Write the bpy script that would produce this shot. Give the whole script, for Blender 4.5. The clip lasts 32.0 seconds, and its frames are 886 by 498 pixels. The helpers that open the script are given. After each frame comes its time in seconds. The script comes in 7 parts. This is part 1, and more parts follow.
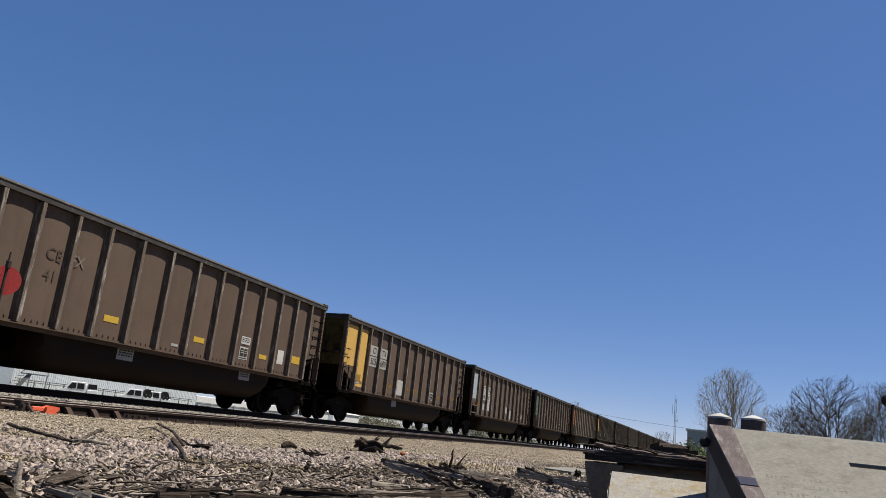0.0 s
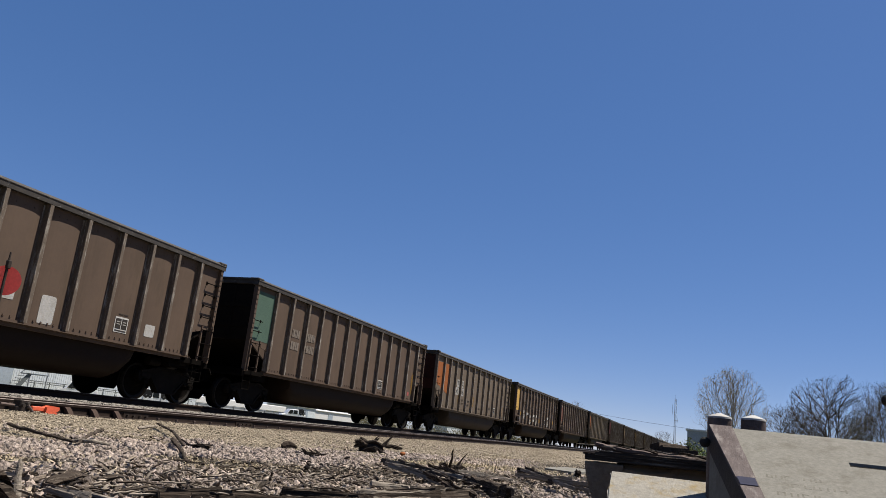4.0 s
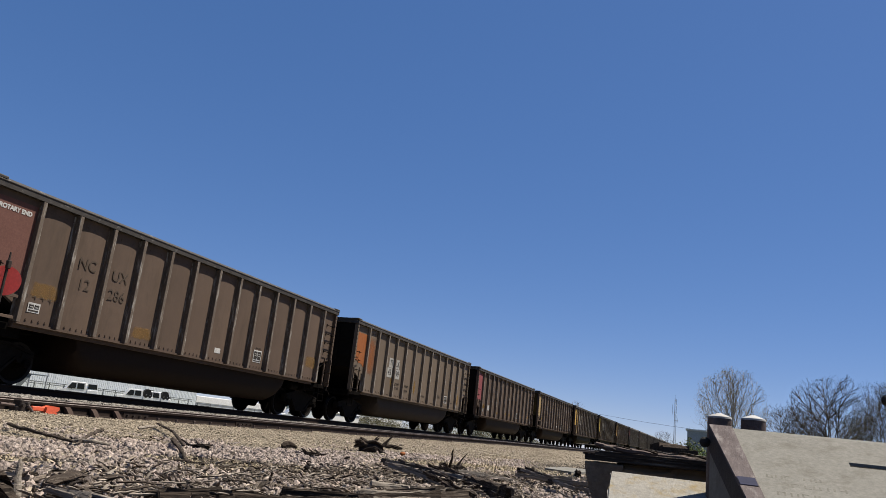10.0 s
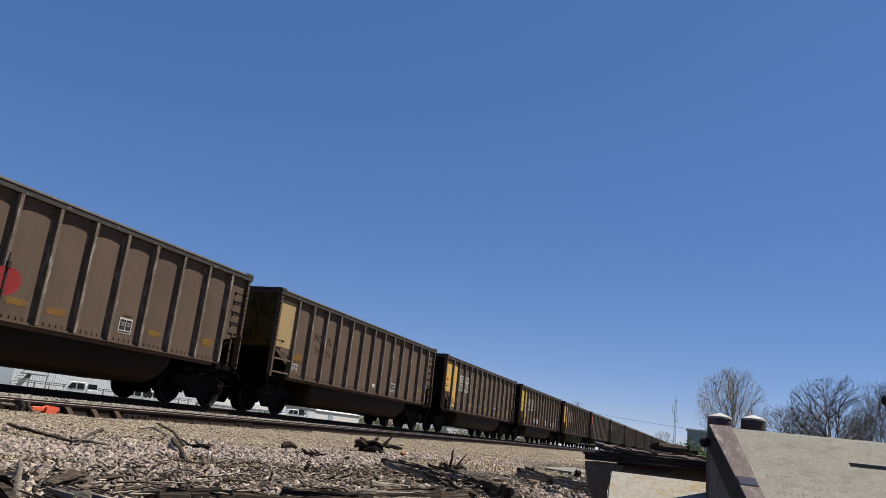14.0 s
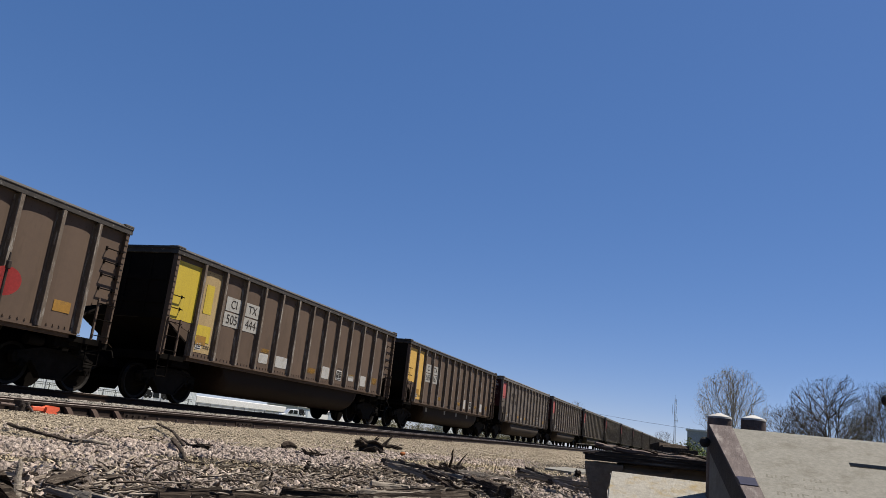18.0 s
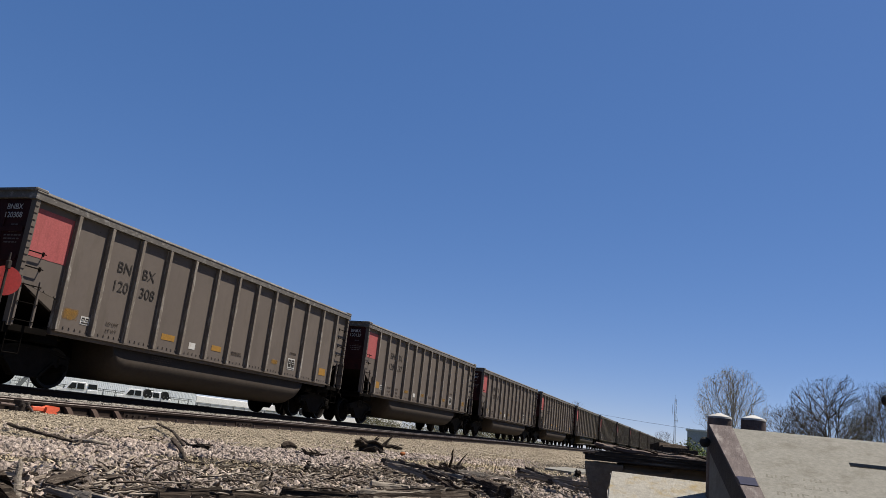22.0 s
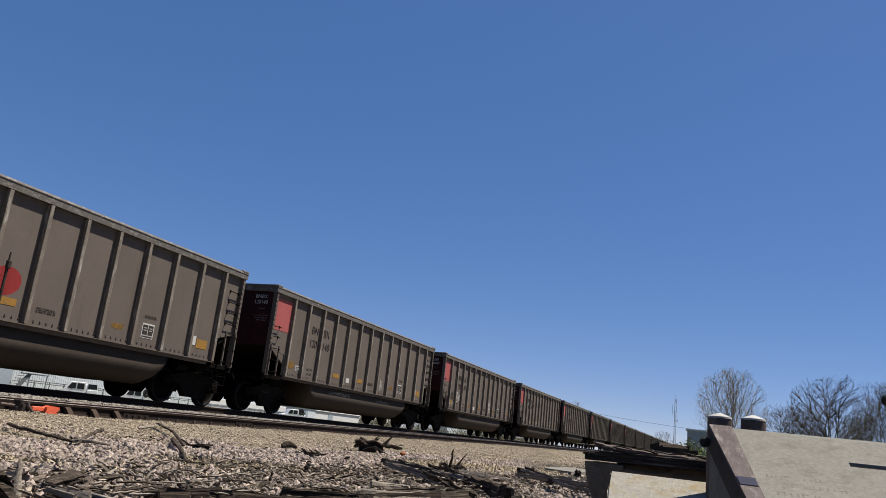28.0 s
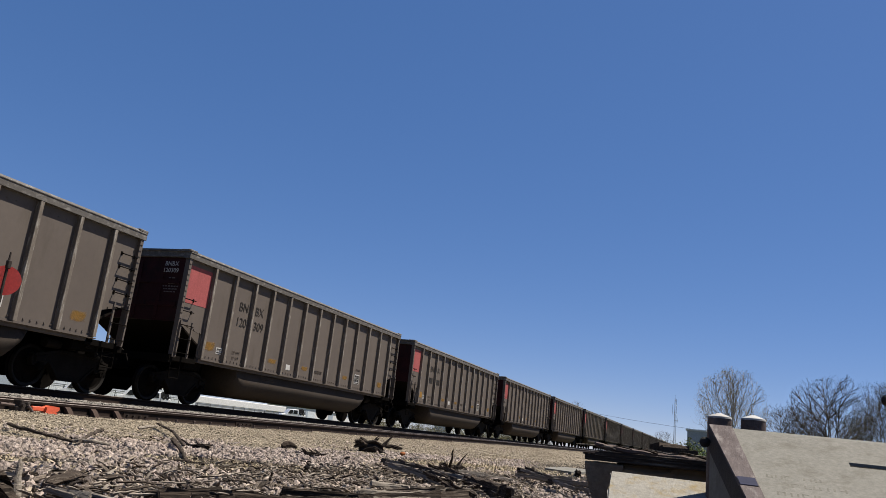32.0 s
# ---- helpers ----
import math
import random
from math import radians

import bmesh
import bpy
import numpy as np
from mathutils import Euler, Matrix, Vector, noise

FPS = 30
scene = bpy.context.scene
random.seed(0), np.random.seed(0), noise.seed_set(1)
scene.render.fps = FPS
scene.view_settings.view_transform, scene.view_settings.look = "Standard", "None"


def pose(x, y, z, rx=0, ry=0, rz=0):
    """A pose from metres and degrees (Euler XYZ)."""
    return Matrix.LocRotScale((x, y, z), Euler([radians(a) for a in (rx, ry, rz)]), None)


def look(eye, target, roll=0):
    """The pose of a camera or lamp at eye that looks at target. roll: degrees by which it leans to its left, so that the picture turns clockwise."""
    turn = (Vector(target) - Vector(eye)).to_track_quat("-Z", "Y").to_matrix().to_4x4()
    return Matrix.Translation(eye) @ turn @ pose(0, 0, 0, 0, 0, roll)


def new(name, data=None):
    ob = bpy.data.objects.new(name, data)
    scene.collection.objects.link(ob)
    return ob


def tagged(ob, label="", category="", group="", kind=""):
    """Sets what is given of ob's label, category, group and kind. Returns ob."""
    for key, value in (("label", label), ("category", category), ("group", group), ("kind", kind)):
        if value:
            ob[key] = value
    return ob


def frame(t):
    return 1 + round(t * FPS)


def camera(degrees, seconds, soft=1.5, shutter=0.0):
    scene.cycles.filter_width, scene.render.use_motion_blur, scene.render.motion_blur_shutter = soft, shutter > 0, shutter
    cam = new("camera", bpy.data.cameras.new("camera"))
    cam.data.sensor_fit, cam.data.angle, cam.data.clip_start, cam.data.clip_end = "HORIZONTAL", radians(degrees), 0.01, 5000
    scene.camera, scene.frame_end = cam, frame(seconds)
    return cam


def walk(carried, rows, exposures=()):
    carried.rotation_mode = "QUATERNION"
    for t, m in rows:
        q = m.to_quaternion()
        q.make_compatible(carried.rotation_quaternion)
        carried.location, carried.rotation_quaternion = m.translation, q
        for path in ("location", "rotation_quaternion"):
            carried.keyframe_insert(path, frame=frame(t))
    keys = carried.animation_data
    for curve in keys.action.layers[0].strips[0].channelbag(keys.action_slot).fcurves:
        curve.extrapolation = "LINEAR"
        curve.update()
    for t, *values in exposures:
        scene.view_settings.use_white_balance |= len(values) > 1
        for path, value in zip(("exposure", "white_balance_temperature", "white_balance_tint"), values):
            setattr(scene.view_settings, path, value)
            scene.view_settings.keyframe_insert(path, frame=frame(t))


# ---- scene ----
EYE = (0.0, 0.0, 0.5)
cam = camera(60.67, 32.0, soft=0.55)
VIEW = look(EYE, (0.90758, 0.34852, 0.73416), 6.364)
walk(cam, [(0.0, VIEW), (32.0, VIEW)])

# ---- world, sun, exposure ----
SUN_AZ, SUN_EL = radians(145.0), radians(62.5)
world = bpy.data.worlds.new("sky")
scene.world = world
world.use_nodes = True
wn = world.node_tree
sky = wn.nodes.new("ShaderNodeTexSky")
sky.sky_type = "NISHITA"
sky.sun_disc = False
sky.sun_elevation, sky.sun_rotation = SUN_EL, SUN_AZ
sky.altitude = 1500
sky.air_density, sky.dust_density, sky.ozone_density = 0.62, 0.35, 3.0
back = wn.nodes["Background"]
back.inputs["Strength"].default_value = 0.137
rich = wn.nodes.new("ShaderNodeHueSaturation")
rich.inputs["Saturation"].default_value = 1.74
tint = wn.nodes.new("ShaderNodeMix")
tint.data_type, tint.blend_type = "RGBA", "MULTIPLY"
tint.inputs[0].default_value, tint.inputs[7].default_value = 1.0, (1.04, 0.92, 1.03, 1.0)
wn.links.new(sky.outputs[0], tint.inputs[6])
even = wn.nodes.new("ShaderNodeGamma")
even.inputs["Gamma"].default_value = 0.50
wn.links.new(tint.outputs[2], even.inputs["Color"])
wn.links.new(even.outputs[0], rich.inputs["Color"])
wn.links.new(rich.outputs[0], back.inputs["Color"])
sun_data = bpy.data.lights.new("sun", "SUN")
sun_data.energy, sun_data.angle, sun_data.color = 5.0, radians(0.53), (1.0, 0.93, 0.82)
sun = new("sun", sun_data)
SUN_WAY = Vector((math.sin(SUN_AZ) * math.cos(SUN_EL), math.cos(SUN_AZ) * math.cos(SUN_EL), math.sin(SUN_EL)))
sun.matrix_world = look((0, 0, 60), Vector((0, 0, 60)) - SUN_WAY)
scene.view_settings.exposure = 0.90


# ---- materials ----
def material(name, a, b, rough=0.8, metal=0.0, big=1.5, fine=40.0, bump=0.3, depth=0.01, stain=None, streak=0.0, island=0.0, objrand=0.0, grain=None, mottle=1.0, spread=0.52):
    """Two colours mixed by coarse and fine noise in object space, with relief; stain: a third colour in patches, or in streaks that run down."""
    m = bpy.data.materials.new(name)
    m.use_nodes = True
    t = m.node_tree
    n, l = t.nodes, t.links
    p = n["Principled BSDF"]
    tc = n.new("ShaderNodeTexCoord")
    co = tc.outputs["Object"]

    def noise_tex(scale, detail, rough_n=0.6, vec=None):
        x = n.new("ShaderNodeTexNoise")
        x.inputs["Scale"].default_value, x.inputs["Detail"].default_value, x.inputs["Roughness"].default_value = scale, detail, rough_n
        l.new(vec or co, x.inputs["Vector"])
        return x.outputs["Fac"]

    def ramp(fac, lo, hi):
        x = n.new("ShaderNodeMapRange")
        x.inputs["From Min"].default_value, x.inputs["From Max"].default_value = lo, hi
        l.new(fac, x.inputs["Value"])
        return x.outputs["Result"]

    def mix(fac, c1, c2, mode="MIX"):
        x = n.new("ShaderNodeMix")
        x.data_type, x.blend_type = "RGBA", mode
        for s, v in ((x.inputs[0], fac), (x.inputs[6], c1), (x.inputs[7], c2)):
            if isinstance(v, (int, float)):
                s.default_value = v
            elif isinstance(v, tuple):
                s.default_value = (*v, 1.0)
            else:
                l.new(v, s)
        return x.outputs[2]

    off = n.new("ShaderNodeVectorMath")
    off.operation = "ADD"
    info = n.new("ShaderNodeObjectInfo")
    sc = n.new("ShaderNodeMath")
    sc.operation, sc.inputs[1].default_value = "MULTIPLY", 37.0
    l.new(info.outputs["Random"], sc.inputs[0])
    if grain:
        gm = n.new("ShaderNodeMapping")
        gm.inputs["Scale"].default_value = grain
        l.new(co, gm.inputs["Vector"])
        co = gm.outputs[0]
    l.new(co, off.inputs[0])
    l.new(sc.outputs[0], off.inputs[1])
    co = off.outputs[0]
    coarse, grain = noise_tex(big, 4), noise_tex(fine, 5, 0.7)
    col = mix(ramp(coarse, 0.3, 0.7), a, b)
    mid = tuple((x + y) / 2 for x, y in zip(a, b))
    col = mix(ramp(grain, 0.35, 0.65), mix(0.45 * mottle, col, tuple(x * 0.62 for x in mid)), mix(0.3 * mottle, col, tuple(min(1, x * 1.35) for x in mid)))
    if stain:
        vec = None
        if streak:
            mp = n.new("ShaderNodeMapping")
            mp.inputs["Scale"].default_value = (streak, streak, 0.35)
            l.new(co, mp.inputs["Vector"])
            vec = mp.outputs[0]
        col = mix(ramp(noise_tex(big * 2.3, 6, 0.7, vec), spread, spread + 0.2), col, stain)
    if island:
        g = n.new("ShaderNodeNewGeometry")
        r = n.new("ShaderNodeMapRange")
        r.inputs["To Min"].default_value, r.inputs["To Max"].default_value = 1.0 - island, 1.0 + island
        l.new(g.outputs["Random Per Island"], r.inputs["Value"])
        col = mix(1.0, col, r.outputs["Result"], "MULTIPLY")
    if objrand:
        r = n.new("ShaderNodeMapRange")
        r.inputs["To Min"].default_value, r.inputs["To Max"].default_value = 1.0 - objrand, 1.0 + objrand
        l.new(info.outputs["Random"], r.inputs["Value"])
        col = mix(1.0, col, r.outputs["Result"], "MULTIPLY")
    l.new(col, p.inputs["Base Color"])
    rr = n.new("ShaderNodeMapRange")
    rr.inputs["To Min"].default_value, rr.inputs["To Max"].default_value = max(0.05, rough - 0.12), min(1.0, rough + 0.12)
    l.new(grain, rr.inputs["Value"])
    l.new(rr.outputs["Result"], p.inputs["Roughness"])
    p.inputs["Metallic"].default_value = metal
    p.inputs["Specular IOR Level"].default_value = 0.12 if rough > 0.6 else 0.4
    if bump:
        bp = n.new("ShaderNodeBump")
        bp.inputs["Strength"].default_value, bp.inputs["Distance"].default_value = bump, depth
        l.new(grain, bp.inputs["Height"])
        l.new(bp.outputs[0], p.inputs["Normal"])
    return m


M = {}
def zoned_ground():
    """Dark litter and fine tan gravel, in two zones with a ragged border."""
    m = material("gravel_ground", (0.0190, 0.0150, 0.0110), (0.0480, 0.0390, 0.0290), 0.95, big=0.8, fine=22, bump=1.0, depth=0.04, stain=(0.0220, 0.0170, 0.0120))
    n, l = m.node_tree.nodes, m.node_tree.links
    p = n["Principled BSDF"]
    dark = p.inputs["Base Color"].links[0].from_socket
    tc = n.new("ShaderNodeTexCoord")
    way = n.new("ShaderNodeVectorMath")
    way.operation = "DOT_PRODUCT"
    way.inputs[1].default_value = (0.12, 1.0, 0.0)
    l.new(tc.outputs["Object"], way.inputs[0])
    wob = n.new("ShaderNodeTexNoise")
    wob.inputs["Scale"].default_value, wob.inputs["Detail"].default_value = 0.9, 6
    l.new(tc.outputs["Object"], wob.inputs["Vector"])
    add = n.new("ShaderNodeMath")
    add.operation, add.inputs[1].default_value = "MULTIPLY_ADD", 2.4
    l.new(wob.outputs["Fac"], add.inputs[0])
    l.new(way.outputs["Value"], add.inputs[2])
    edge = n.new("ShaderNodeMapRange")
    edge.inputs["From Min"].default_value, edge.inputs["From Max"].default_value = 7.5, 8.5
    l.new(add.outputs[0], edge.inputs["Value"])
    fine = n.new("ShaderNodeTexNoise")
    fine.inputs["Scale"].default_value, fine.inputs["Detail"].default_value, fine.inputs["Roughness"].default_value = 30, 8, 0.75
    l.new(tc.outputs["Object"], fine.inputs["Vector"])
    tan = n.new("ShaderNodeValToRGB")
    tan.color_ramp.elements[0].position, tan.color_ramp.elements[0].color = 0.36, (0.075, 0.060, 0.043, 1)
    tan.color_ramp.elements[1].position, tan.color_ramp.elements[1].color = 0.62, (0.285, 0.240, 0.178, 1)
    l.new(fine.outputs["Fac"], tan.inputs["Fac"])
    mix = n.new("ShaderNodeMix")
    mix.data_type = "RGBA"
    l.new(edge.outputs["Result"], mix.inputs[0])
    l.new(dark, mix.inputs[6])
    l.new(tan.outputs["Color"], mix.inputs[7])
    l.new(mix.outputs[2], p.inputs["Base Color"])
    return m


M["ground"] = zoned_ground()
M["grass_far"] = material("dry_grass", (0.09, 0.10, 0.045), (0.17, 0.15, 0.08), 0.95, big=0.05, fine=3, bump=0.4, depth=0.1)
M["stone_pink"] = material("riprap", (0.2214, 0.1790, 0.1506), (0.3564, 0.2948, 0.2506), 0.95, big=3, fine=90, bump=1.0, depth=0.012, island=0.42, stain=(0.1134, 0.0842, 0.0674))
M["stone_tan"] = material("tan_pebbles", (0.2046, 0.1702, 0.1233), (0.2697, 0.2278, 0.1702), 0.95, big=3, fine=60, bump=0.4, island=0.45)
M["ballast"] = material("ballast", (0.1656, 0.1495, 0.1311), (0.2208, 0.2024, 0.1771), 0.9, big=3, fine=60, bump=0.5, island=0.55)
M["grit"] = material("brown_grit", (0.0990, 0.0774, 0.0558), (0.2610, 0.2160, 0.1620), 0.95, big=3, fine=60, bump=0.4, island=0.6)
M["chips"] = material("wood_chips", (0.0900, 0.0690, 0.0500), (0.3700, 0.3100, 0.2350), 0.95, big=6, fine=50, bump=0.6, island=0.75)
M["bark_lump"] = material("broken_bark_lumps", (0.0150, 0.0110, 0.0080), (0.1700, 0.1380, 0.1100), 0.95, big=12, fine=70, bump=1.0, depth=0.012, island=0.85)
M["slivers"] = material("torn_wood", (0.0400, 0.0300, 0.0230), (0.2900, 0.2450, 0.2000), 0.95, big=8, fine=60, bump=0.6, island=0.7)
M["edge_steel"] = material("worn_edge_steel", (0.0560, 0.0420, 0.0390), (0.1150, 0.0960, 0.0910), 0.75, 0.1, big=14, fine=50, bump=0.4, grain=(0.12, 1.0, 1.0), stain=(0.1900, 0.1700, 0.1580))
M["rail"] = material("rusty_rail", (0.0102, 0.0062, 0.0046), (0.0228, 0.0140, 0.0105), 0.75, 0.2, big=2, fine=70, bump=0.3)
# bright highlight line for the near edge of the rail heads
M["rail_highlight"] = material("rail_edge_highlight", (0.1020, 0.0813, 0.0697), (0.1700, 0.1461, 0.1312), 0.45, 0.6, big=2, fine=60, bump=0.1)
M["tie"] = material("creosote_tie", (0.0237, 0.0179, 0.0139), (0.0577, 0.0434, 0.0322), 0.95, big=4, fine=30, bump=0.8, depth=0.02)
M["rotten"] = material("rotten_timber", (0.0100, 0.0075, 0.0060), (0.0660, 0.0500, 0.0380), 0.95, big=48, fine=45, bump=1.0, depth=0.015, grain=(0.06, 1.0, 1.0), stain=(0.1500, 0.1250, 0.1000))
M["weathered"] = material("weathered_timber", (0.0850, 0.0680, 0.0530), (0.3100, 0.2720, 0.2250), 0.95, big=48, fine=50, bump=1.0, depth=0.012, grain=(0.06, 1.0, 1.0), stain=(0.0500, 0.0380, 0.0270))
M["black_lump"] = material("charred_stump", (0.0100, 0.0080, 0.0070), (0.0350, 0.0270, 0.0210), 0.95, big=9, fine=50, bump=0.9, depth=0.02)
M["body_brown"] = material("grimy_brown_sheet", (0.0655, 0.0438, 0.0310), (0.0819, 0.0552, 0.0391), 0.75, 0.0, big=0.7, fine=9, bump=0.04, stain=(0.0546, 0.0372, 0.0252), streak=1.2, objrand=0.06, mottle=0.35)
M["body_tan"] = material("grimy_tan_sheet", (0.0783, 0.0635, 0.0536), (0.0936, 0.0766, 0.0646), 0.72, 0.0, big=0.7, fine=9, bump=0.04, stain=(0.0684, 0.0548, 0.0442), streak=1.2, objrand=0.05, mottle=0.35)
M["body_buff"] = material("grimy_buff_sheet", (0.0901, 0.0667, 0.0472), (0.1074, 0.0808, 0.0580), 0.72, 0.0, big=0.7, fine=9, bump=0.04, stain=(0.0783, 0.0568, 0.0392), streak=1.2, objrand=0.05, mottle=0.35)
M["body_grey"] = material("dull_grey_brown_sheet", (0.0909, 0.0688, 0.0492), (0.1065, 0.0815, 0.0590), 0.7, 0.0, big=0.7, fine=9, bump=0.04, stain=(0.0788, 0.0583, 0.0407), streak=1.2, objrand=0.05, mottle=0.35)
RIB_OF = {}
for _key, _a, _b in (("body_tan", (0.100, 0.082, 0.065), (0.132, 0.110, 0.090)), ("body_grey", (0.105, 0.082, 0.060), (0.135, 0.108, 0.083)), ("body_brown", (0.075, 0.056, 0.041), (0.106, 0.082, 0.063)), ("body_buff", (0.108, 0.084, 0.062), (0.140, 0.111, 0.084))):
    RIB_OF[M[_key].name] = material("scuffed_rib_of_" + M[_key].name, _a, _b, 0.7, 0.0, big=2.5, fine=14, bump=0.1, stain=(0.30, 0.28, 0.25), streak=2.2)
CHORD_OF = {}
for _key, _a, _b in (("body_tan", (0.060, 0.053, 0.046), (0.100, 0.090, 0.081)), ("body_grey", (0.022, 0.018, 0.015), (0.050, 0.043, 0.036)), ("body_brown", (0.018, 0.015, 0.013), (0.046, 0.040, 0.035)), ("body_buff", (0.022, 0.018, 0.015), (0.050, 0.043, 0.036))):
    CHORD_OF[M[_key].name] = material("rubbed_chord_of_" + M[_key].name, _a, _b, 0.65, 0.0, big=3.0, fine=16, bump=0.1, stain=(0.20, 0.188, 0.175) if _key == "body_tan" else (0.21, 0.20, 0.19), grain=(1.0, 1.0, 1.6), spread=0.52 if _key == "body_tan" else 0.585)
# Underframe colours are near black: the shade under the cars is painted in.
M["under"] = material("shade_black_underframe", (0.0027, 0.0023, 0.0020), (0.0072, 0.0060, 0.0051), 0.9, 0.0, big=3, fine=40, bump=0.3)
# Tubs are much darker than the side sheets: shade below the sill painted in.
M["tub"] = material("shade_dark_tub", (0.0139, 0.0090, 0.0064), (0.0190, 0.0126, 0.0090), 0.62, 0.0, big=0.8, fine=12, bump=0.04, stain=(0.0150, 0.0098, 0.0070))
M["tub_tan"] = material("shade_dark_tan_tub", (0.0304, 0.0240, 0.0192), (0.0384, 0.0308, 0.0248), 0.78, 0.0, big=0.8, fine=12, bump=0.04, stain=(0.0288, 0.0208, 0.0152))
# wheels and bogie castings carry the same shade in their colour
M["wheel"] = material("shade_dark_wheel_steel", (0.0030, 0.0025, 0.0022), (0.0072, 0.0060, 0.0051), 0.82, 0.0, big=4, fine=40, bump=0.2)
M["truck_iron"] = material("shade_dark_grimy_cast_steel", (0.0037, 0.0032, 0.0027), (0.0135, 0.0114, 0.0097), 0.75, 0.1, big=4, fine=40, bump=0.3)
M["rim_steel"] = material("worn_wheel_rim", (0.008, 0.007, 0.006), (0.020, 0.018, 0.016), 0.6, 0.2, big=6, fine=60, bump=0.1, stain=(0.03, 0.026, 0.022))
# Ends face away from the sun: their shade is darkened into these colours.
M["end_black"] = material("shade_black_end_sheet", (0.006, 0.005, 0.0042), (0.012, 0.0096, 0.008), 0.85, 0.0, big=2, fine=20, bump=0.1)
M["end_yellow"] = material("shade_and_soot_yellow_end_sheet", (0.0900, 0.0600, 0.0130), (0.0380, 0.0260, 0.0090), 0.8, 0.0, big=0.7, fine=20, bump=0.1, stain=(0.0090, 0.0070, 0.0050), spread=0.46)
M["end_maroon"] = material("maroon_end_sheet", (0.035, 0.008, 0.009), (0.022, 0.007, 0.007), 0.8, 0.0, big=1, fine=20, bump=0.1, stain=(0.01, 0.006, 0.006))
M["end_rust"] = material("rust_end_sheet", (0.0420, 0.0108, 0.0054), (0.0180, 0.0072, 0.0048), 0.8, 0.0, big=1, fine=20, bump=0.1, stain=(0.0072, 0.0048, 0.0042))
M["yellow"] = material("faded_yellow_paint", (0.3900, 0.2380, 0.0600), (0.4400, 0.2780, 0.0800), 0.7, big=1.2, fine=30, bump=0.05, stain=(0.3300, 0.2100, 0.0660), streak=3)
M["yellow_bright"] = material("bright_yellow_paint", (0.3379, 0.2458, 0.0154), (0.3686, 0.2765, 0.0256), 0.6, big=1.2, fine=30, bump=0.05, stain=(0.2560, 0.1843, 0.0205), streak=3)
M["cream"] = material("pale_buff_paint", (0.2534, 0.1843, 0.0922), (0.2854, 0.2118, 0.1107), 0.7, big=1.2, fine=30, bump=0.05, stain=(0.1933, 0.1382, 0.0691), streak=3)
M["orange"] = material("faded_orange_paint", (0.2028, 0.0640, 0.0195), (0.2354, 0.0829, 0.0294), 0.7, big=1.2, fine=30, bump=0.05, stain=(0.1340, 0.0530, 0.0234), streak=3)
M["red"] = material("faded_red_paint", (0.2500, 0.0620, 0.0620), (0.2850, 0.0780, 0.0760), 0.7, big=1.2, fine=30, bump=0.05, stain=(0.2000, 0.0550, 0.0520), streak=3)
M["pink"] = material("faded_maroon_paint", (0.1658, 0.0461, 0.0506), (0.1933, 0.0602, 0.0621), 0.7, big=1.2, fine=30, bump=0.05, stain=(0.1242, 0.0416, 0.0416), streak=3)
M["white_patch"] = material("chalky_white_paint", (0.3590, 0.3533, 0.3373), (0.4026, 0.3917, 0.3750), 0.7, big=2, fine=30, bump=0.05, stain=(0.2720, 0.2502, 0.2227))
M["green_patch"] = material("grey_green_paint", (0.0480, 0.0832, 0.0640), (0.0608, 0.0992, 0.0768), 0.7, big=2, fine=30, bump=0.05)
M["rust_patch"] = material("red_brown_paint", (0.0960, 0.0454, 0.0358), (0.1203, 0.0576, 0.0454), 0.7, big=2, fine=30, bump=0.05)
M["black_paint"] = material("black_stencil", (0.02, 0.018, 0.016), (0.035, 0.03, 0.027), 0.7, bump=0)
M["black_faint"] = material("faded_stencil", (0.040, 0.031, 0.025), (0.058, 0.046, 0.037), 0.8, bump=0)
M["rub_mark"] = material("rubbed_pale_stencil", (0.125, 0.105, 0.088), (0.15, 0.125, 0.105), 0.8, bump=0)
M["ghost_mark"] = material("nearly_gone_stencil", (0.052, 0.039, 0.030), (0.064, 0.049, 0.037), 0.8, bump=0)
# white paint with the blue of reflected sky mixed into its colour
M["sky_tinted_white"] = material("sky_tinted_white_paint", (0.235, 0.265, 0.285), (0.30, 0.335, 0.355), 0.45, big=1.1, fine=25, bump=0.05, stain=(0.20, 0.215, 0.22), streak=2)
M["plate_grey"] = material("grimed_white_paint", (0.235, 0.228, 0.212), (0.275, 0.266, 0.248), 0.75, big=2, fine=30, bump=0.05, stain=(0.17, 0.155, 0.135))
M["black_end_marks"] = material("dull_white_marks", (0.10, 0.085, 0.08), (0.14, 0.12, 0.11), 0.8, bump=0)
M["strip"] = material("yellow_reflector", (0.3584, 0.2253, 0.0154), (0.3994, 0.2560, 0.0256), 0.5, big=3, bump=0)
M["strip_dirty"] = material("dirty_reflector", (0.2016, 0.1080, 0.0230), (0.2400, 0.1300, 0.0300), 0.7, big=3, bump=0, stain=(0.1203, 0.0819, 0.0384))
M["signal_red"] = material("switch_target_red", (0.3968, 0.0320, 0.0256), (0.4480, 0.0512, 0.0384), 0.5, big=4, fine=30, bump=0.05, stain=(0.3200, 0.0384, 0.0320))
M["hiviz"] = material("orange_safety_paint", (0.5000, 0.0760, 0.0330), (0.5600, 0.1000, 0.0440), 0.5, big=4, fine=30, bump=0.05, stain=(0.3840, 0.0768, 0.0256))
M["iron"] = material("dark_iron", (0.02, 0.016, 0.014), (0.05, 0.04, 0.034), 0.7, 0.2, big=5, fine=40, bump=0.3)
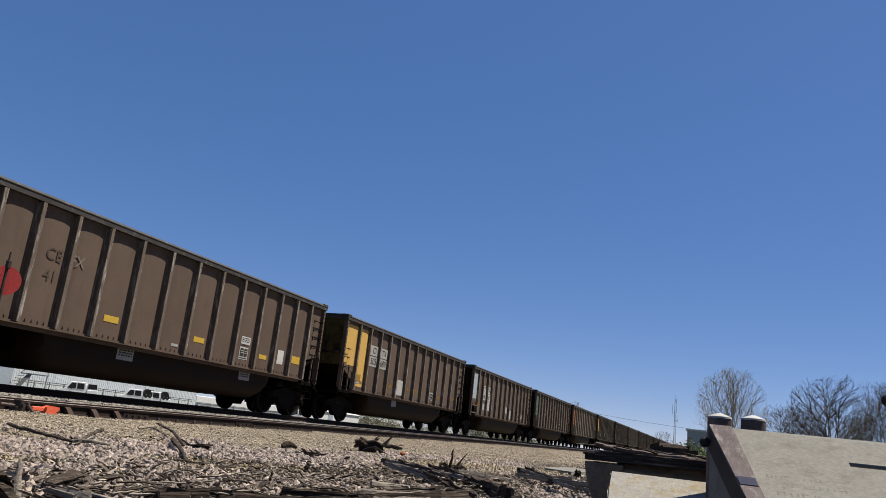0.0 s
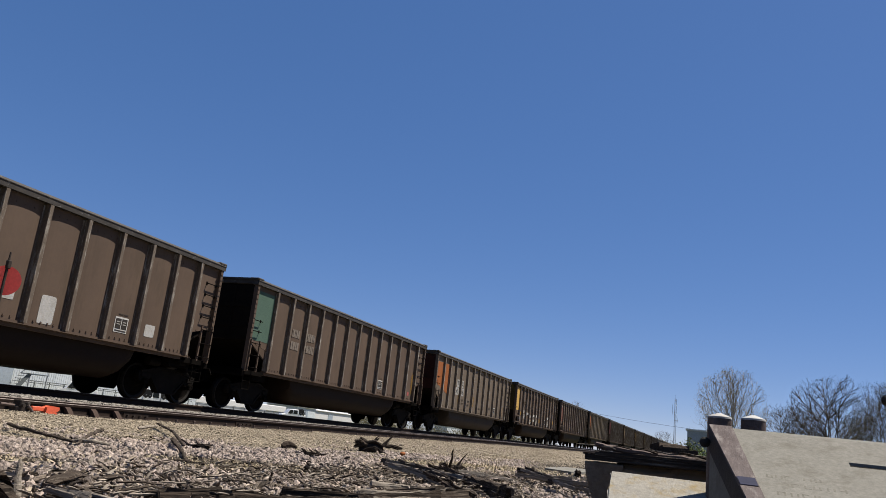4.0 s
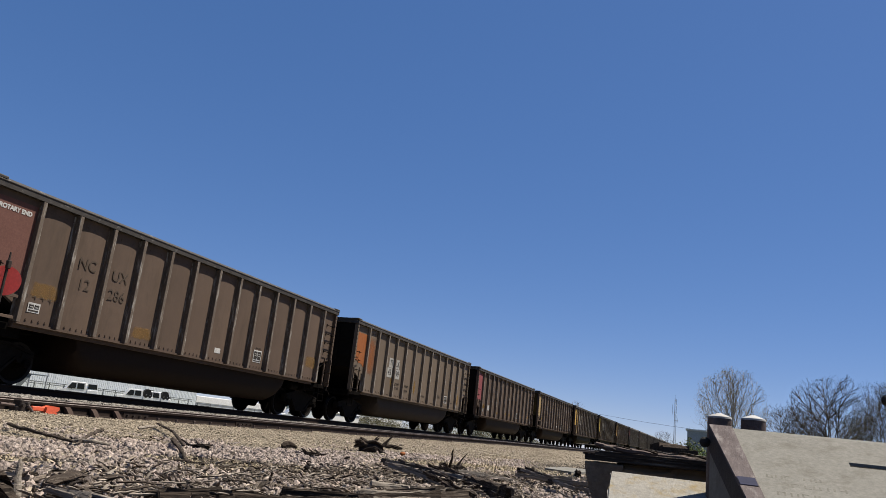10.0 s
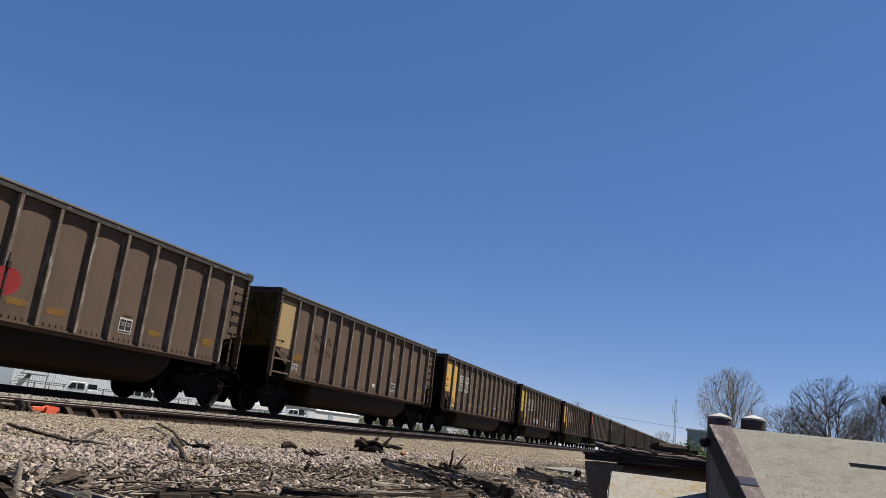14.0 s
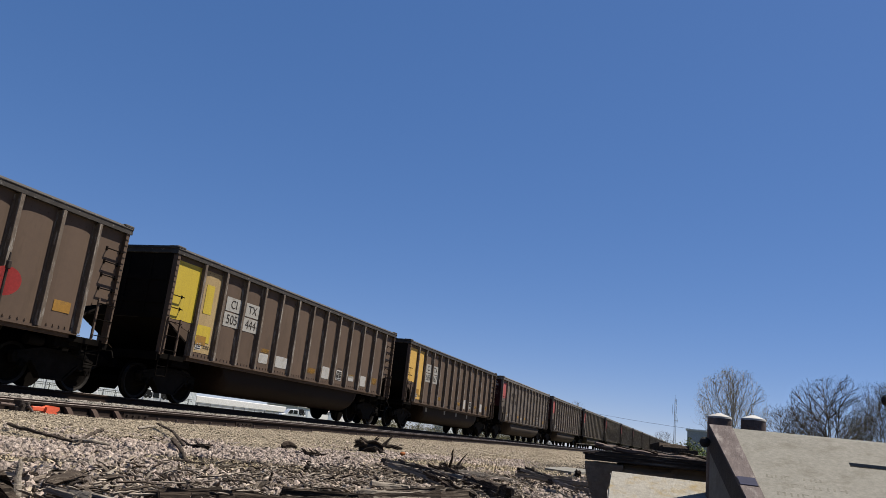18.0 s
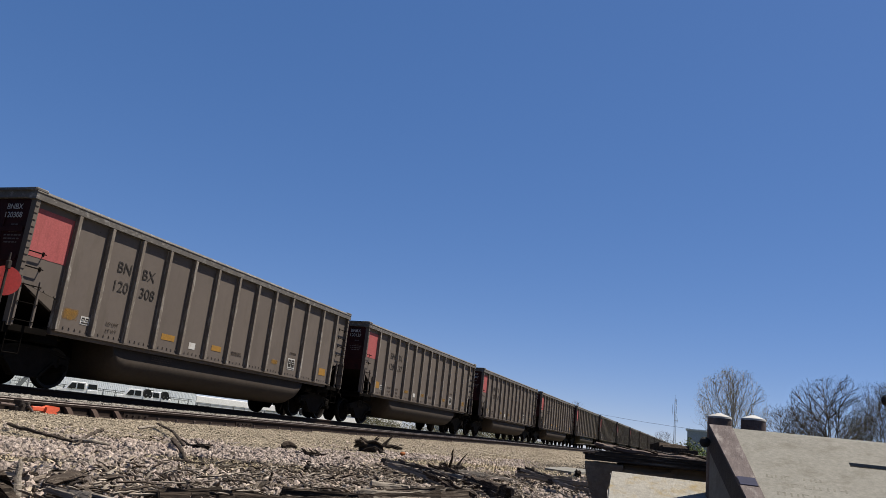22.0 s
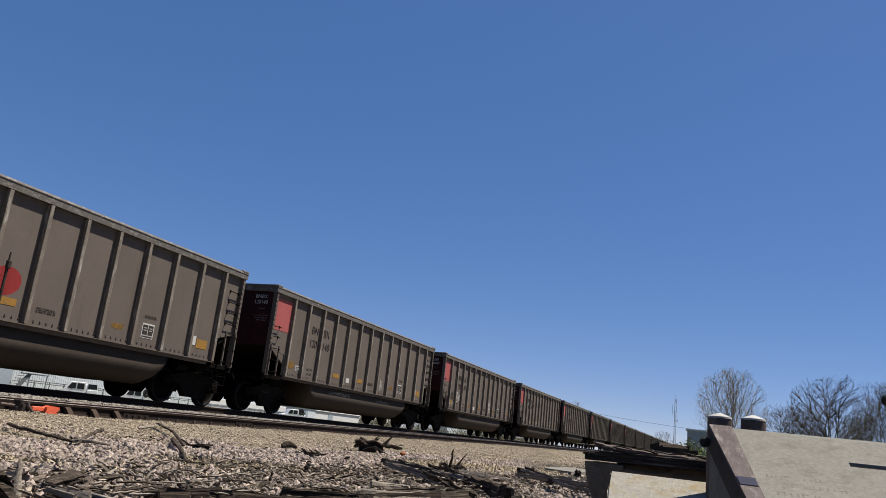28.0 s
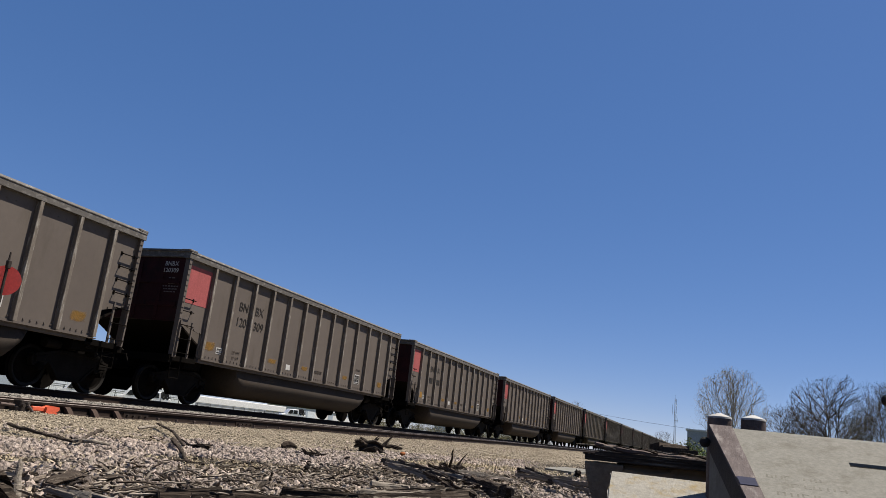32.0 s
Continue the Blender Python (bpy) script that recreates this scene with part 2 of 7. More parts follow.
M["rust_iron"] = material("rusty_iron", (0.0820, 0.0600, 0.0520), (0.1400, 0.1100, 0.0980), 0.8, 0.1, big=5, fine=40, bump=0.4, stain=(0.0500, 0.0400, 0.0400))
M["concrete"] = material("pale_concrete", (0.1340, 0.1275, 0.1095), (0.1720, 0.1650, 0.1450), 0.92, big=5.0, fine=75, bump=0.3, depth=0.004, stain=(0.1000, 0.0920, 0.0740), mottle=1.0)
M["concrete_buff"] = material("stained_concrete", (0.2162, 0.2006, 0.1679), (0.2495, 0.2391, 0.2145), 0.92, big=5, fine=45, bump=0.5, stain=(0.1998, 0.1537, 0.0791))
M["beam_brown"] = material("brown_beam", (0.1400, 0.1000, 0.0660), (0.2500, 0.1900, 0.1350), 0.95, big=4, fine=40, bump=0.8, depth=0.012, grain=(0.15, 1.0, 1.0), stain=(0.0800, 0.0600, 0.0440))
M["casting"] = material("worn_casting", (0.1080, 0.1010, 0.0830), (0.1480, 0.1400, 0.1180), 0.95, bump=0)
M["blue_mark"] = material("blue_paint_mark", (0.022, 0.024, 0.042), (0.035, 0.036, 0.058), 0.9, bump=0)
M["siding"] = material("white_ribbed_steel", (0.4000, 0.4350, 0.4600), (0.4400, 0.4700, 0.4950), 0.55, big=0.3, fine=5, bump=0.03, stain=(0.2900, 0.3200, 0.3450), streak=2)
M["roof"] = material("white_roof", (0.4464, 0.4464, 0.4464), (0.4836, 0.4836, 0.4836), 0.6, big=0.4, fine=5, bump=0.03)
M["grey_wall"] = material("blue_grey_wall", (0.2079, 0.2457, 0.2898), (0.2552, 0.2930, 0.3381), 0.8, big=0.3, fine=5, bump=0.05)
M["truck_white"] = material("white_car_paint", (0.7400, 0.7400, 0.7300), (0.7800, 0.7800, 0.7700), 0.25, big=1, fine=10, bump=0)
M["glass"] = material("dark_glass", (0.015, 0.018, 0.02), (0.025, 0.028, 0.03), 0.08, big=1, fine=10, bump=0)
M["stair_grey"] = material("grey_painted_steel", (0.07, 0.078, 0.082), (0.10, 0.108, 0.112), 0.7, big=1, fine=10, bump=0.05)
M["rubber"] = material("black_rubber", (0.015, 0.015, 0.015), (0.03, 0.03, 0.03), 0.9, bump=0.1)
M["brace_iron"] = material("dark_brown_brace", (0.0300, 0.0187, 0.0140), (0.0600, 0.0391, 0.0296), 0.8, 0.1, big=5, fine=40, bump=0.4)
M["bark_bits"] = material("dark_bark_bits", (0.0140, 0.0100, 0.0070), (0.1500, 0.1180, 0.0860), 0.95, big=8, fine=60, bump=0.7, island=0.8)
M["bark"] = material("grey_bark", (0.1700, 0.1500, 0.1250), (0.2700, 0.2400, 0.2000), 0.95, big=2, fine=12, bump=0.6)
M["bark_dark"] = material("dark_bark", (0.045, 0.036, 0.028), (0.085, 0.068, 0.052), 0.95, big=2, fine=12, bump=0.6)
M["bud"] = material("spring_buds", (0.0990, 0.1170, 0.0405), (0.1530, 0.1620, 0.0630), 0.9, big=2, bump=0, island=0.4)
M["bud_brown"] = material("brown_green_buds", (0.0550, 0.0520, 0.0300), (0.0850, 0.0780, 0.0420), 0.9, big=2, bump=0, island=0.4)
M["leaf"] = material("shrub_leaves", (0.0450, 0.0765, 0.0225), (0.0900, 0.1170, 0.0405), 0.85, big=2, bump=0, island=0.5)
M["straw"] = material("dry_straw", (0.2500, 0.2020, 0.1250), (0.3700, 0.3080, 0.2060), 0.95, big=4, bump=0, island=0.4)
M["galv"] = material("galvanised_steel", (0.2240, 0.2310, 0.2380), (0.2800, 0.2870, 0.2940), 0.5, 0.5, big=1, fine=10, bump=0)


def faded(name, base, keep=1.0, hold=1.9):
    """A copy of a paint that has worn off towards the edges of its patch and in spots."""
    m = base.copy()
    m.name = name
    n, l = m.node_tree.nodes, m.node_tree.links
    tc = n.new("ShaderNodeTexCoord")
    sep = n.new("ShaderNodeSeparateXYZ")
    l.new(tc.outputs["Generated"], sep.inputs[0])

    def op(kind, a, b):
        x = n.new("ShaderNodeMath")
        x.operation = kind
        for s, v in ((x.inputs[0], a), (x.inputs[1], b)):
            if isinstance(v, (int, float)):
                s.default_value = v
            else:
                l.new(v, s)
        return x.outputs[0]

    def hump(c):
        return op("MULTIPLY", op("MULTIPLY", c, op("SUBTRACT", 1.0, c)), 4.0)
    edge = op("POWER", op("MULTIPLY", hump(sep.outputs[0]), hump(sep.outputs[2])), 0.6)
    nz = n.new("ShaderNodeTexNoise")
    nz.inputs["Scale"].default_value, nz.inputs["Detail"].default_value, nz.inputs["Roughness"].default_value = 9.0, 5.0, 0.65
    l.new(tc.outputs["Object"], nz.inputs["Vector"])
    a = op("ADD", op("MULTIPLY", edge, hold), op("MULTIPLY", nz.outputs["Fac"], 2.2))
    r = n.new("ShaderNodeMapRange")
    r.inputs["From Min"].default_value, r.inputs["From Max"].default_value = 1.35, 2.3
    r.inputs["To Max"].default_value = keep
    l.new(a, r.inputs["Value"])
    l.new(r.outputs["Result"], n["Principled BSDF"].inputs["Alpha"])
    return m


M["strip_faded"] = faded("worn_off_yellow_paint", M["strip_dirty"], 0.45, 1.6)
# rusty and rotten surfaces and shade-darkened car parts hardly shine; dusty sheets a little
for _key, _shine in (("under", 0.02), ("wheel", 0.02), ("truck_iron", 0.03), ("rim_steel", 0.08), ("end_black", 0.02), ("end_maroon", 0.1), ("end_rust", 0.1), ("end_yellow", 0.1), ("tub", 0.06), ("tub_tan", 0.12), ("black_lump", 0.08), ("rotten", 0.1), ("tie", 0.1), ("bark_bits", 0.1), ("bark_lump", 0.1), ("rail", 0.15), ("ground", 0.1), ("body_brown", 0.22), ("body_tan", 0.25), ("body_grey", 0.25), ("body_buff", 0.22), ("stone_pink", 0.2), ("grit", 0.2), ("chips", 0.2), ("slivers", 0.2), ("brace_iron", 0.15)):
    M[_key].node_tree.nodes["Principled BSDF"].inputs["Specular IOR Level"].default_value = _shine
for _m in (*RIB_OF.values(), *CHORD_OF.values()):
    _m.node_tree.nodes["Principled BSDF"].inputs["Specular IOR Level"].default_value = 0.25
M["orange_faded"] = faded("worn_off_orange_paint", M["orange"], 0.62, 1.4)
M["strip_ghost"] = faded("nearly_gone_yellow_paint", M["strip_dirty"], 0.22)
M["white_faded"] = faded("worn_off_white_paint", M["white_patch"], 0.72, 7.0)


# ---- mesh helpers ----
def box(bm, x0, x1, y0, y1, z0, z1, bevel=0.0):
    vs = [bm.verts.new((x, y, z)) for x in (x0, x1) for y in (y0, y1) for z in (z0, z1)]
    fs = [bm.faces.new([vs[i] for i in f]) for f in ((0, 1, 3, 2), (4, 6, 7, 5), (0, 4, 5, 1), (2, 3, 7, 6), (0, 2, 6, 4), (1, 5, 7, 3))]
    if bevel:
        bmesh.ops.bevel(bm, geom=list({e for f in fs for e in f.edges}), offset=bevel, segments=1, affect="EDGES")
    return vs


def rod(bm, a, b, r0, r1=None, seg=8, cap=True):
    a, b = Vector(a), Vector(b)
    r1 = r0 if r1 is None else r1
    q = (b - a).to_track_quat("Z", "Y")
    rings = []
    for c, r in ((a, r0), (b, r1)):
        rings.append([bm.verts.new(c + q @ Vector((r * math.cos(k * math.tau / seg), r * math.sin(k * math.tau / seg), 0))) for k in range(seg)])
    for k in range(seg):
        bm.faces.new((rings[0][k], rings[0][(k + 1) % seg], rings[1][(k + 1) % seg], rings[1][k]))
    if cap:
        bm.faces.new(rings[0][::-1])
        bm.faces.new(rings[1])
    return rings


def prism(bm, outline, a, b, axis="y"):
    """An outline in the two other axes (in order), drawn out from a to b along axis."""
    def at(u, v, w):
        return {"x": (w, u, v), "y": (u, w, v), "z": (u, v, w)}[axis]
    lo = [bm.verts.new(at(u, v, a)) for u, v in outline]
    hi = [bm.verts.new(at(u, v, b)) for u, v in outline]
    n = len(outline)
    bm.faces.new(lo[::-1])
    bm.faces.new(hi)
    for k in range(n):
        bm.faces.new((lo[k], lo[(k + 1) % n], hi[(k + 1) % n], hi[k]))


def bent(bm, pts, r, seg=6):
    for a, b in zip(pts, pts[1:]):
        rod(bm, a, b, r, seg=seg)


def mesh_from(bm, name, mat, smooth=False):
    bmesh.ops.recalc_face_normals(bm, faces=bm.faces)
    me = bpy.data.meshes.new(name)
    bm.to_mesh(me)
    bm.free()
    me.materials.append(mat)
    if smooth:
        me.shade_smooth()
        me.set_sharp_from_angle(angle=radians(35))
    return me


CACHE = {}


def part(name, bm, mat, parent, label="", at=None, smooth=False):
    """Links a bmesh (or ready mesh) as one mesh object under a thing or a part."""
    me = bm if isinstance(bm, bpy.types.Mesh) else mesh_from(bm, name, mat, smooth)
    ob = new(name, me)
    ob.parent = parent
    if at is not None:
        ob.matrix_basis = at
    if label:
        ob["label"] = label
    return ob


def shared(key, fn, name, mat, parent, label="", at=None, smooth=False):
    """As part(), but alike pieces share one mesh."""
    k = (key, mat.name)
    if k not in CACHE:
        bm = bmesh.new()
        fn(bm)
        CACHE[k] = mesh_from(bm, name, mat, smooth)
    return part(name, CACHE[k], mat, parent, label, at)


def thing(name, bm, mat, label, category, m=None, group="", kind="", smooth=False):
    ob = new(name, None if bm is None else (bm if isinstance(bm, bpy.types.Mesh) else mesh_from(bm, name, mat, smooth)))
    if m is not None:
        ob.matrix_basis = m
    return tagged(ob, label, category, group, kind)


LETTERS = {}


def lettering(text, size, mat, bold=0.0):
    k = (text, size, mat.name, bold)
    if k not in LETTERS:
        cu = bpy.data.curves.new("lettering", "FONT")
        cu.body, cu.size, cu.extrude, cu.align_x, cu.align_y, cu.offset = text, size, 0.002, "CENTER", "CENTER", bold
        ob = bpy.data.objects.new("lettering", cu)
        scene.collection.objects.link(ob)
        bpy.context.view_layer.update()
        me = bpy.data.meshes.new_from_object(ob.evaluated_get(bpy.context.evaluated_depsgraph_get()))
        bpy.data.objects.remove(ob)
        me.materials.clear()
        me.materials.append(mat)
        LETTERS[k] = me
    return LETTERS[k]


# ---- ground ----
RAIL_Z = 0.488      # top of the main line's rails
MAIN_Y = 14.81      # middle of the main line
SIDE_Y = 11.00      # middle of the siding
GAUGE = 0.7525


def smooth(a, b, x):
    t = min(1, max(0, (x - a) / (b - a)))
    return t * t * (3 - 2 * t)


def side_z(x):
    """Top of the siding's rails."""
    return 0.283 + 0.0034 * min(max(x - 9.3, -6), 30)


def ground_z(x, y):
    up = (side_z(x) - 0.285) * smooth(5, 9, y)
    z = 0.02 + 0.085 * smooth(4.0, 9.3, y) + up
    z += 0.185 * smooth(11.95, 12.65, y) - up * smooth(12, 12.6, y)
    z -= 0.06 * smooth(16.6, 17.8, y) + 0.72 * smooth(20, 45, y)
    if y < 11 and x < 60:
        z += 0.035 * noise.noise((x * 0.5, y * 0.5, 0)) + 0.02 * noise.noise((x * 1.7, y * 1.7, 3))
        z -= 0.06 * smooth(2.6, 1.2, y) * smooth(1, 3, x)
    return z


def build_ground():
    xs = [-3000, -800, -200, -60, -20, -6] + [v * 0.25 for v in range(0, 120)] + [30 + v for v in range(0, 40)] + [75, 85, 100, 130, 180, 260, 400, 800, 1600, 3000]
    ys = [-3000, -800, -200, -60, -25, -10, -5] + [-3 + v * 0.2 for v in range(0, 108)] + [19, 20, 22, 25, 30, 36, 45, 60, 90, 140, 250, 500, 1200, 3000]
    nx, ny = len(xs), len(ys)
    verts = [(x, y, ground_z(x, y)) for x in xs for y in ys]
    faces = [(i * ny + j, (i + 1) * ny + j, (i + 1) * ny + j + 1, i * ny + j + 1) for i in range(nx - 1) for j in range(ny - 1)]
    me = bpy.data.meshes.new("ground")
    me.from_pydata(verts, [], faces)
    me.materials.append(M["ground"])
    me.materials.append(M["grass_far"])
    for f in me.polygons:
        c = f.center
        f.material_index = 1 if (c.x > 75 or c.y > 22 or c.y < -6 or c.x < -10) else 0
    me.shade_smooth()
    tagged(new("ground", me), "gravelly ground strewn with stone and wood, grass beyond", "ground", kind="structure")


def stone_shapes(n, flat=0.7, rnd=None):
    rnd = rnd or random.Random(5)
    out = []
    for _ in range(n):
        bm = bmesh.new()
        bmesh.ops.create_icosphere(bm, subdivisions=1, radius=1.0)
        for v in bm.verts:
            v.co *= rnd.uniform(0.72, 1.15)
            v.co.z *= flat
        for _k in range(3):
            d = Vector((rnd.uniform(-1, 1), rnd.uniform(-1, 1), rnd.uniform(-1, 1))).normalized()
            h = rnd.uniform(0.45, 0.75)
            for v in bm.verts:
                e = v.co.dot(d) - h
                if e > 0:
                    v.co -= d * e
        vs = np.array([v.co[:] for v in bm.verts])
        fs = np.array([[v.index for v in f.verts] for f in bm.faces])
        bm.free()
        out.append((vs, fs))
    return out


def crumb_shapes(n):
    """Small eight-sided crumbs."""
    rnd = random.Random(6)
    out = []
    for _ in range(n):
        v = np.array([(rnd.uniform(0.8, 1.2), 0, rnd.uniform(-0.3, 0.3)), (-rnd.uniform(0.8, 1.2), 0, rnd.uniform(-0.3, 0.3)), (rnd.uniform(-0.3, 0.3), rnd.uniform(0.6, 1.1), 0), (rnd.uniform(-0.3, 0.3), -rnd.uniform(0.6, 1.1), 0), (rnd.uniform(-0.3, 0.3), 0, rnd.uniform(0.5, 0.8)), (0, 0, -0.6)])
        out.append((v, np.array([(0, 2, 4), (2, 1, 4), (1, 3, 4), (3, 0, 4), (2, 0, 5), (1, 2, 5), (3, 1, 5), (0, 3, 5)])))
    return out


def scatter(name, spots, shapes, mat, label, category, sink=0.3, tip=0.5):
    """One mesh of many pieces; spots: x, y, z, size, stretch."""
    rnd = random.Random(len(spots))
    V, F, k = [], [], 0
    for x, y, z, s, st in spots:
        vs, fs = shapes[rnd.randrange(len(shapes))]
        q = np.array(Euler((rnd.uniform(-tip, tip), rnd.uniform(-tip, tip), rnd.uniform(0, 6.28))).to_matrix())
        w = (vs * np.array((s * st, s, s))) @ q.T
        V.append(w + np.array((x, y, z + s * (0.5 - sink))))
        F.append(fs + k)
        k += len(vs)
    me = bpy.data.meshes.new(name)
    V, F = np.concatenate(V), np.concatenate(F)
    me.from_pydata(V.tolist(), [], F.tolist())
    me.materials.append(mat)
    return tagged(new(name, me), label, category, kind="stuff")


def build_stones():
    rnd = random.Random(11)
    shapes = stone_shapes(11, 0.8)

    def spots(n, region, lo, hi, keep):
        out = []
        while len(out) < n:
            x, y = region(rnd)
            if y < 6.5 and rnd.random() < 0.35:
                x, y = x + rnd.gauss(0, 0.9), y + rnd.gauss(0, 0.4)   # the drifts fray out at their borders
            if keep(x, y):
                s = lo + (hi - lo) * rnd.random() ** 2.2
                out.append((x, y, ground_z(x, y), s, rnd.uniform(0.9, 1.9)))
        return out

    def fan(y0, y1, lo, hi):
        """A spot between two lines along the track, within the view's fan."""
        def pick(r):
            y = r.uniform(y0, y1)
            x = y * (0.78 + (r.random() ** 1.6) * (hi - 0.78))
            return x, y
        return pick

    def heap(x, y):
        return noise.noise((x * 0.35 + 4, y * 0.6, 9)) + 0.25 * noise.noise((x * 1.3, y * 1.8, 4)) > -0.25 + 0.30 * abs(y - 4.9) / 2.2

    def pink(x, y):
        return heap(x, y) and (y + 0.12 * x < 7.0 + 0.8 * noise.noise((x * 0.8, y * 0.8, 1)) or rnd.random() < 0.05)

    crumbs = crumb_shapes(8)
    scatter("riprap", spots(21500, fan(2.2, 7.4, 0.8, 4.2), 0.008, 0.030, pink), shapes, M["stone_pink"], "loose pinkish-grey crushed stones lying in drifts", "stones", 0.05, 1.3)
    scatter("pebbles", spots(52000, fan(1.6, 10.05, 0.8, 5.0), 0.006, 0.018, lambda x, y: rnd.random() < smooth(3.8, 7.0, y) + 0.07), crumbs, M["stone_tan"], "fine tan gravel and pebbles spread over the ground", "gravel")
    scatter("grit", spots(15000, fan(1.6, 6.4, 0.8, 3.6), 0.005, 0.016, lambda x, y: rnd.random() < 1.05 - smooth(3.5, 7.0, y)), crumbs, M["grit"], "brown grit and crumbled bark between the stones", "grit")
    scatter("ballast", spots(11000, fan(11.7, 13.5, 0.75, 3.2), 0.020, 0.045, lambda x, y: True), shapes, M["ballast"], "grey crushed-rock ballast banked against the main line", "ballast")
    scatter("far_gravel", spots(24000, fan(2.2, 10.05, 2.2, 9.0), 0.010, 0.026, lambda x, y: x > 9), crumbs, M["stone_tan"], "tan gravel spread over the ground further off", "gravel")
    scatter("near_stones", spots(5200, lambda r: (r.uniform(3.0, 12.0), r.uniform(1.0, 2.9)), 0.010, 0.034, lambda x, y: True), shapes, M["stone_pink"], "pinkish crushed stones between the scattered timbers", "stones", 0.1, 1.3)
    scatter("outlying_gravel", spots(15000, lambda r: (r.gauss(4.0, 8.0), min(9.8, r.gauss(1.0, 5.0))), 0.010, 0.030, lambda x, y: y > 0.8 * x or y < 1.6 or x < 2), crumbs, M["stone_tan"], "thin scatter of gravel over the ground around", "gravel")
    scatter("far_ballast", spots(3000, fan(11.7, 13.5, 3.2, 6.5), 0.03, 0.06, lambda x, y: True), crumbs, M["ballast"], "grey crushed-rock ballast further along the main line", "ballast")


def build_chips():
    rnd = random.Random(23)
    chip = []
    for _ in range(7):
        v = np.array([(sx * rnd.uniform(0.8, 1), sy * rnd.uniform(0.06, 0.15), sz * rnd.uniform(0.04, 0.11)) for sx in (-1, 1) for sy in (-1, 1) for sz in (-1, 1)])
        f = np.array([(0, 1, 3), (0, 3, 2), (4, 6, 7), (4, 7, 5), (0, 4, 5), (0, 5, 1), (2, 3, 7), (2, 7, 6), (0, 2, 6), (0, 6, 4), (1, 5, 7), (1, 7, 3)])
        chip.append((v, f))
    out = []
    while len(out) < 15000:
        y = rnd.uniform(1.0, 7.5)
        x = y * (0.8 + rnd.random() ** 1.3 * 4.2)
        if x < 2 or x > 22:
            continue
        d = noise.noise((x * 0.4, y * 0.9, 2)) + 1.6 * smooth(4.6, 2.4, y) - 0.75
        if rnd.random() < (d + 0.3) * (1.0 - 0.8 * smooth(7.0, 9.5, x)):
            x, y = x + rnd.gauss(0, 0.3), y + rnd.gauss(0, 0.2)
            out.append((x, y, ground_z(x, y), 0.011 + 0.050 * rnd.random() ** 3, rnd.uniform(0.8, 1.7)))
    scatter("wood_chips", out, chip, M["chips"], "splintered brown wood chips and bark littering the gravel", "wood chips", 0.35, 0.6)
    # broken bark: ragged flat flakes
    flakes = []
    for _ in range(8):
        n = rnd.randint(5, 7)
        ring = [(math.cos(k * math.tau / n) * rnd.uniform(0.6, 1.1), math.sin(k * math.tau / n) * rnd.uniform(0.2, 0.6)) for k in range(n)]
        v = np.array([(x, y, -0.1 * rnd.uniform(0.5, 1.4)) for x, y in ring] + [(x * 0.9, y * 0.9, 0.1 * rnd.uniform(0.5, 2.0)) for x, y in ring])
        f = [(0, k + 1, k) for k in range(1, n - 1)] + [(n, n + k, n + k + 1) for k in range(1, n - 1)]
        for k in range(n):
            j = (k + 1) % n
            f += [(k, j, n + j), (k, n + j, n + k)]
        flakes.append((v, np.array(f)))
    out = []
    while len(out) < 9000:
        y = rnd.uniform(1.2, 6.5)
        x = y * (0.8 + rnd.random() ** 1.3 * 3.4)
        if x < 2 or x > 14:
            continue
        d = noise.noise((x * 0.5 + 3, y * 1.1, 5)) * 1.4 + 1.5 * smooth(5.2, 2.6, y) - 0.35
        if rnd.random() < d * (1.0 - 0.75 * smooth(6.8, 9.0, x)):
            x, y = x + rnd.gauss(0, 0.3), y + rnd.gauss(0, 0.2)
            out.append((x, y, ground_z(x, y) + rnd.uniform(0, 0.015), 0.008 + 0.036 * rnd.random() ** 2.4, rnd.uniform(0.9, 1.8)))
    scatter("bark_flakes", out, flakes, M["bark_bits"], "dark broken bark and rotten wood flakes littering the ground", "bark", 0.4, 0.7)


# ---- track ----
RAIL_OUT = [(-0.076, 0), (0.076, 0), (0.076, 0.012), (0.015, 0.032), (0.009, 0.06), (0.009, 0.125), (0.036, 0.142), (0.0375, 0.178), (0.03, 0.186), (-0.03, 0.186), (-0.0375, 0.178), (-0.036, 0.142), (-0.009, 0.125), (-0.009, 0.06), (-0.015, 0.032), (-0.076, 0.012)]


def rail(parent, y, zf, x0, x1, steps):
    bm = bmesh.new()
    rings = []
    for k in range(steps + 1):
        x = x0 + (x1 - x0) * k / steps
        rings.append([bm.verts.new((x, y + u, zf(x) - 0.186 + v)) for u, v in RAIL_OUT])
    n = len(RAIL_OUT)
    for a, b in zip(rings, rings[1:]):
        for k in range(n):
            f = bm.faces.new((a[k], a[(k + 1) % n], b[(k + 1) % n], b[k]))
            # only the near bevel of the head: a highlight painted along it
            if k == 9:
                f.material_index = 1
    bm.faces.new(rings[0][::-1])
    bm.faces.new(rings[-1])
    ob = part("rail", bm, M["rail"], parent)
    ob.data.materials.append(M["rail_highlight"])
    return ob


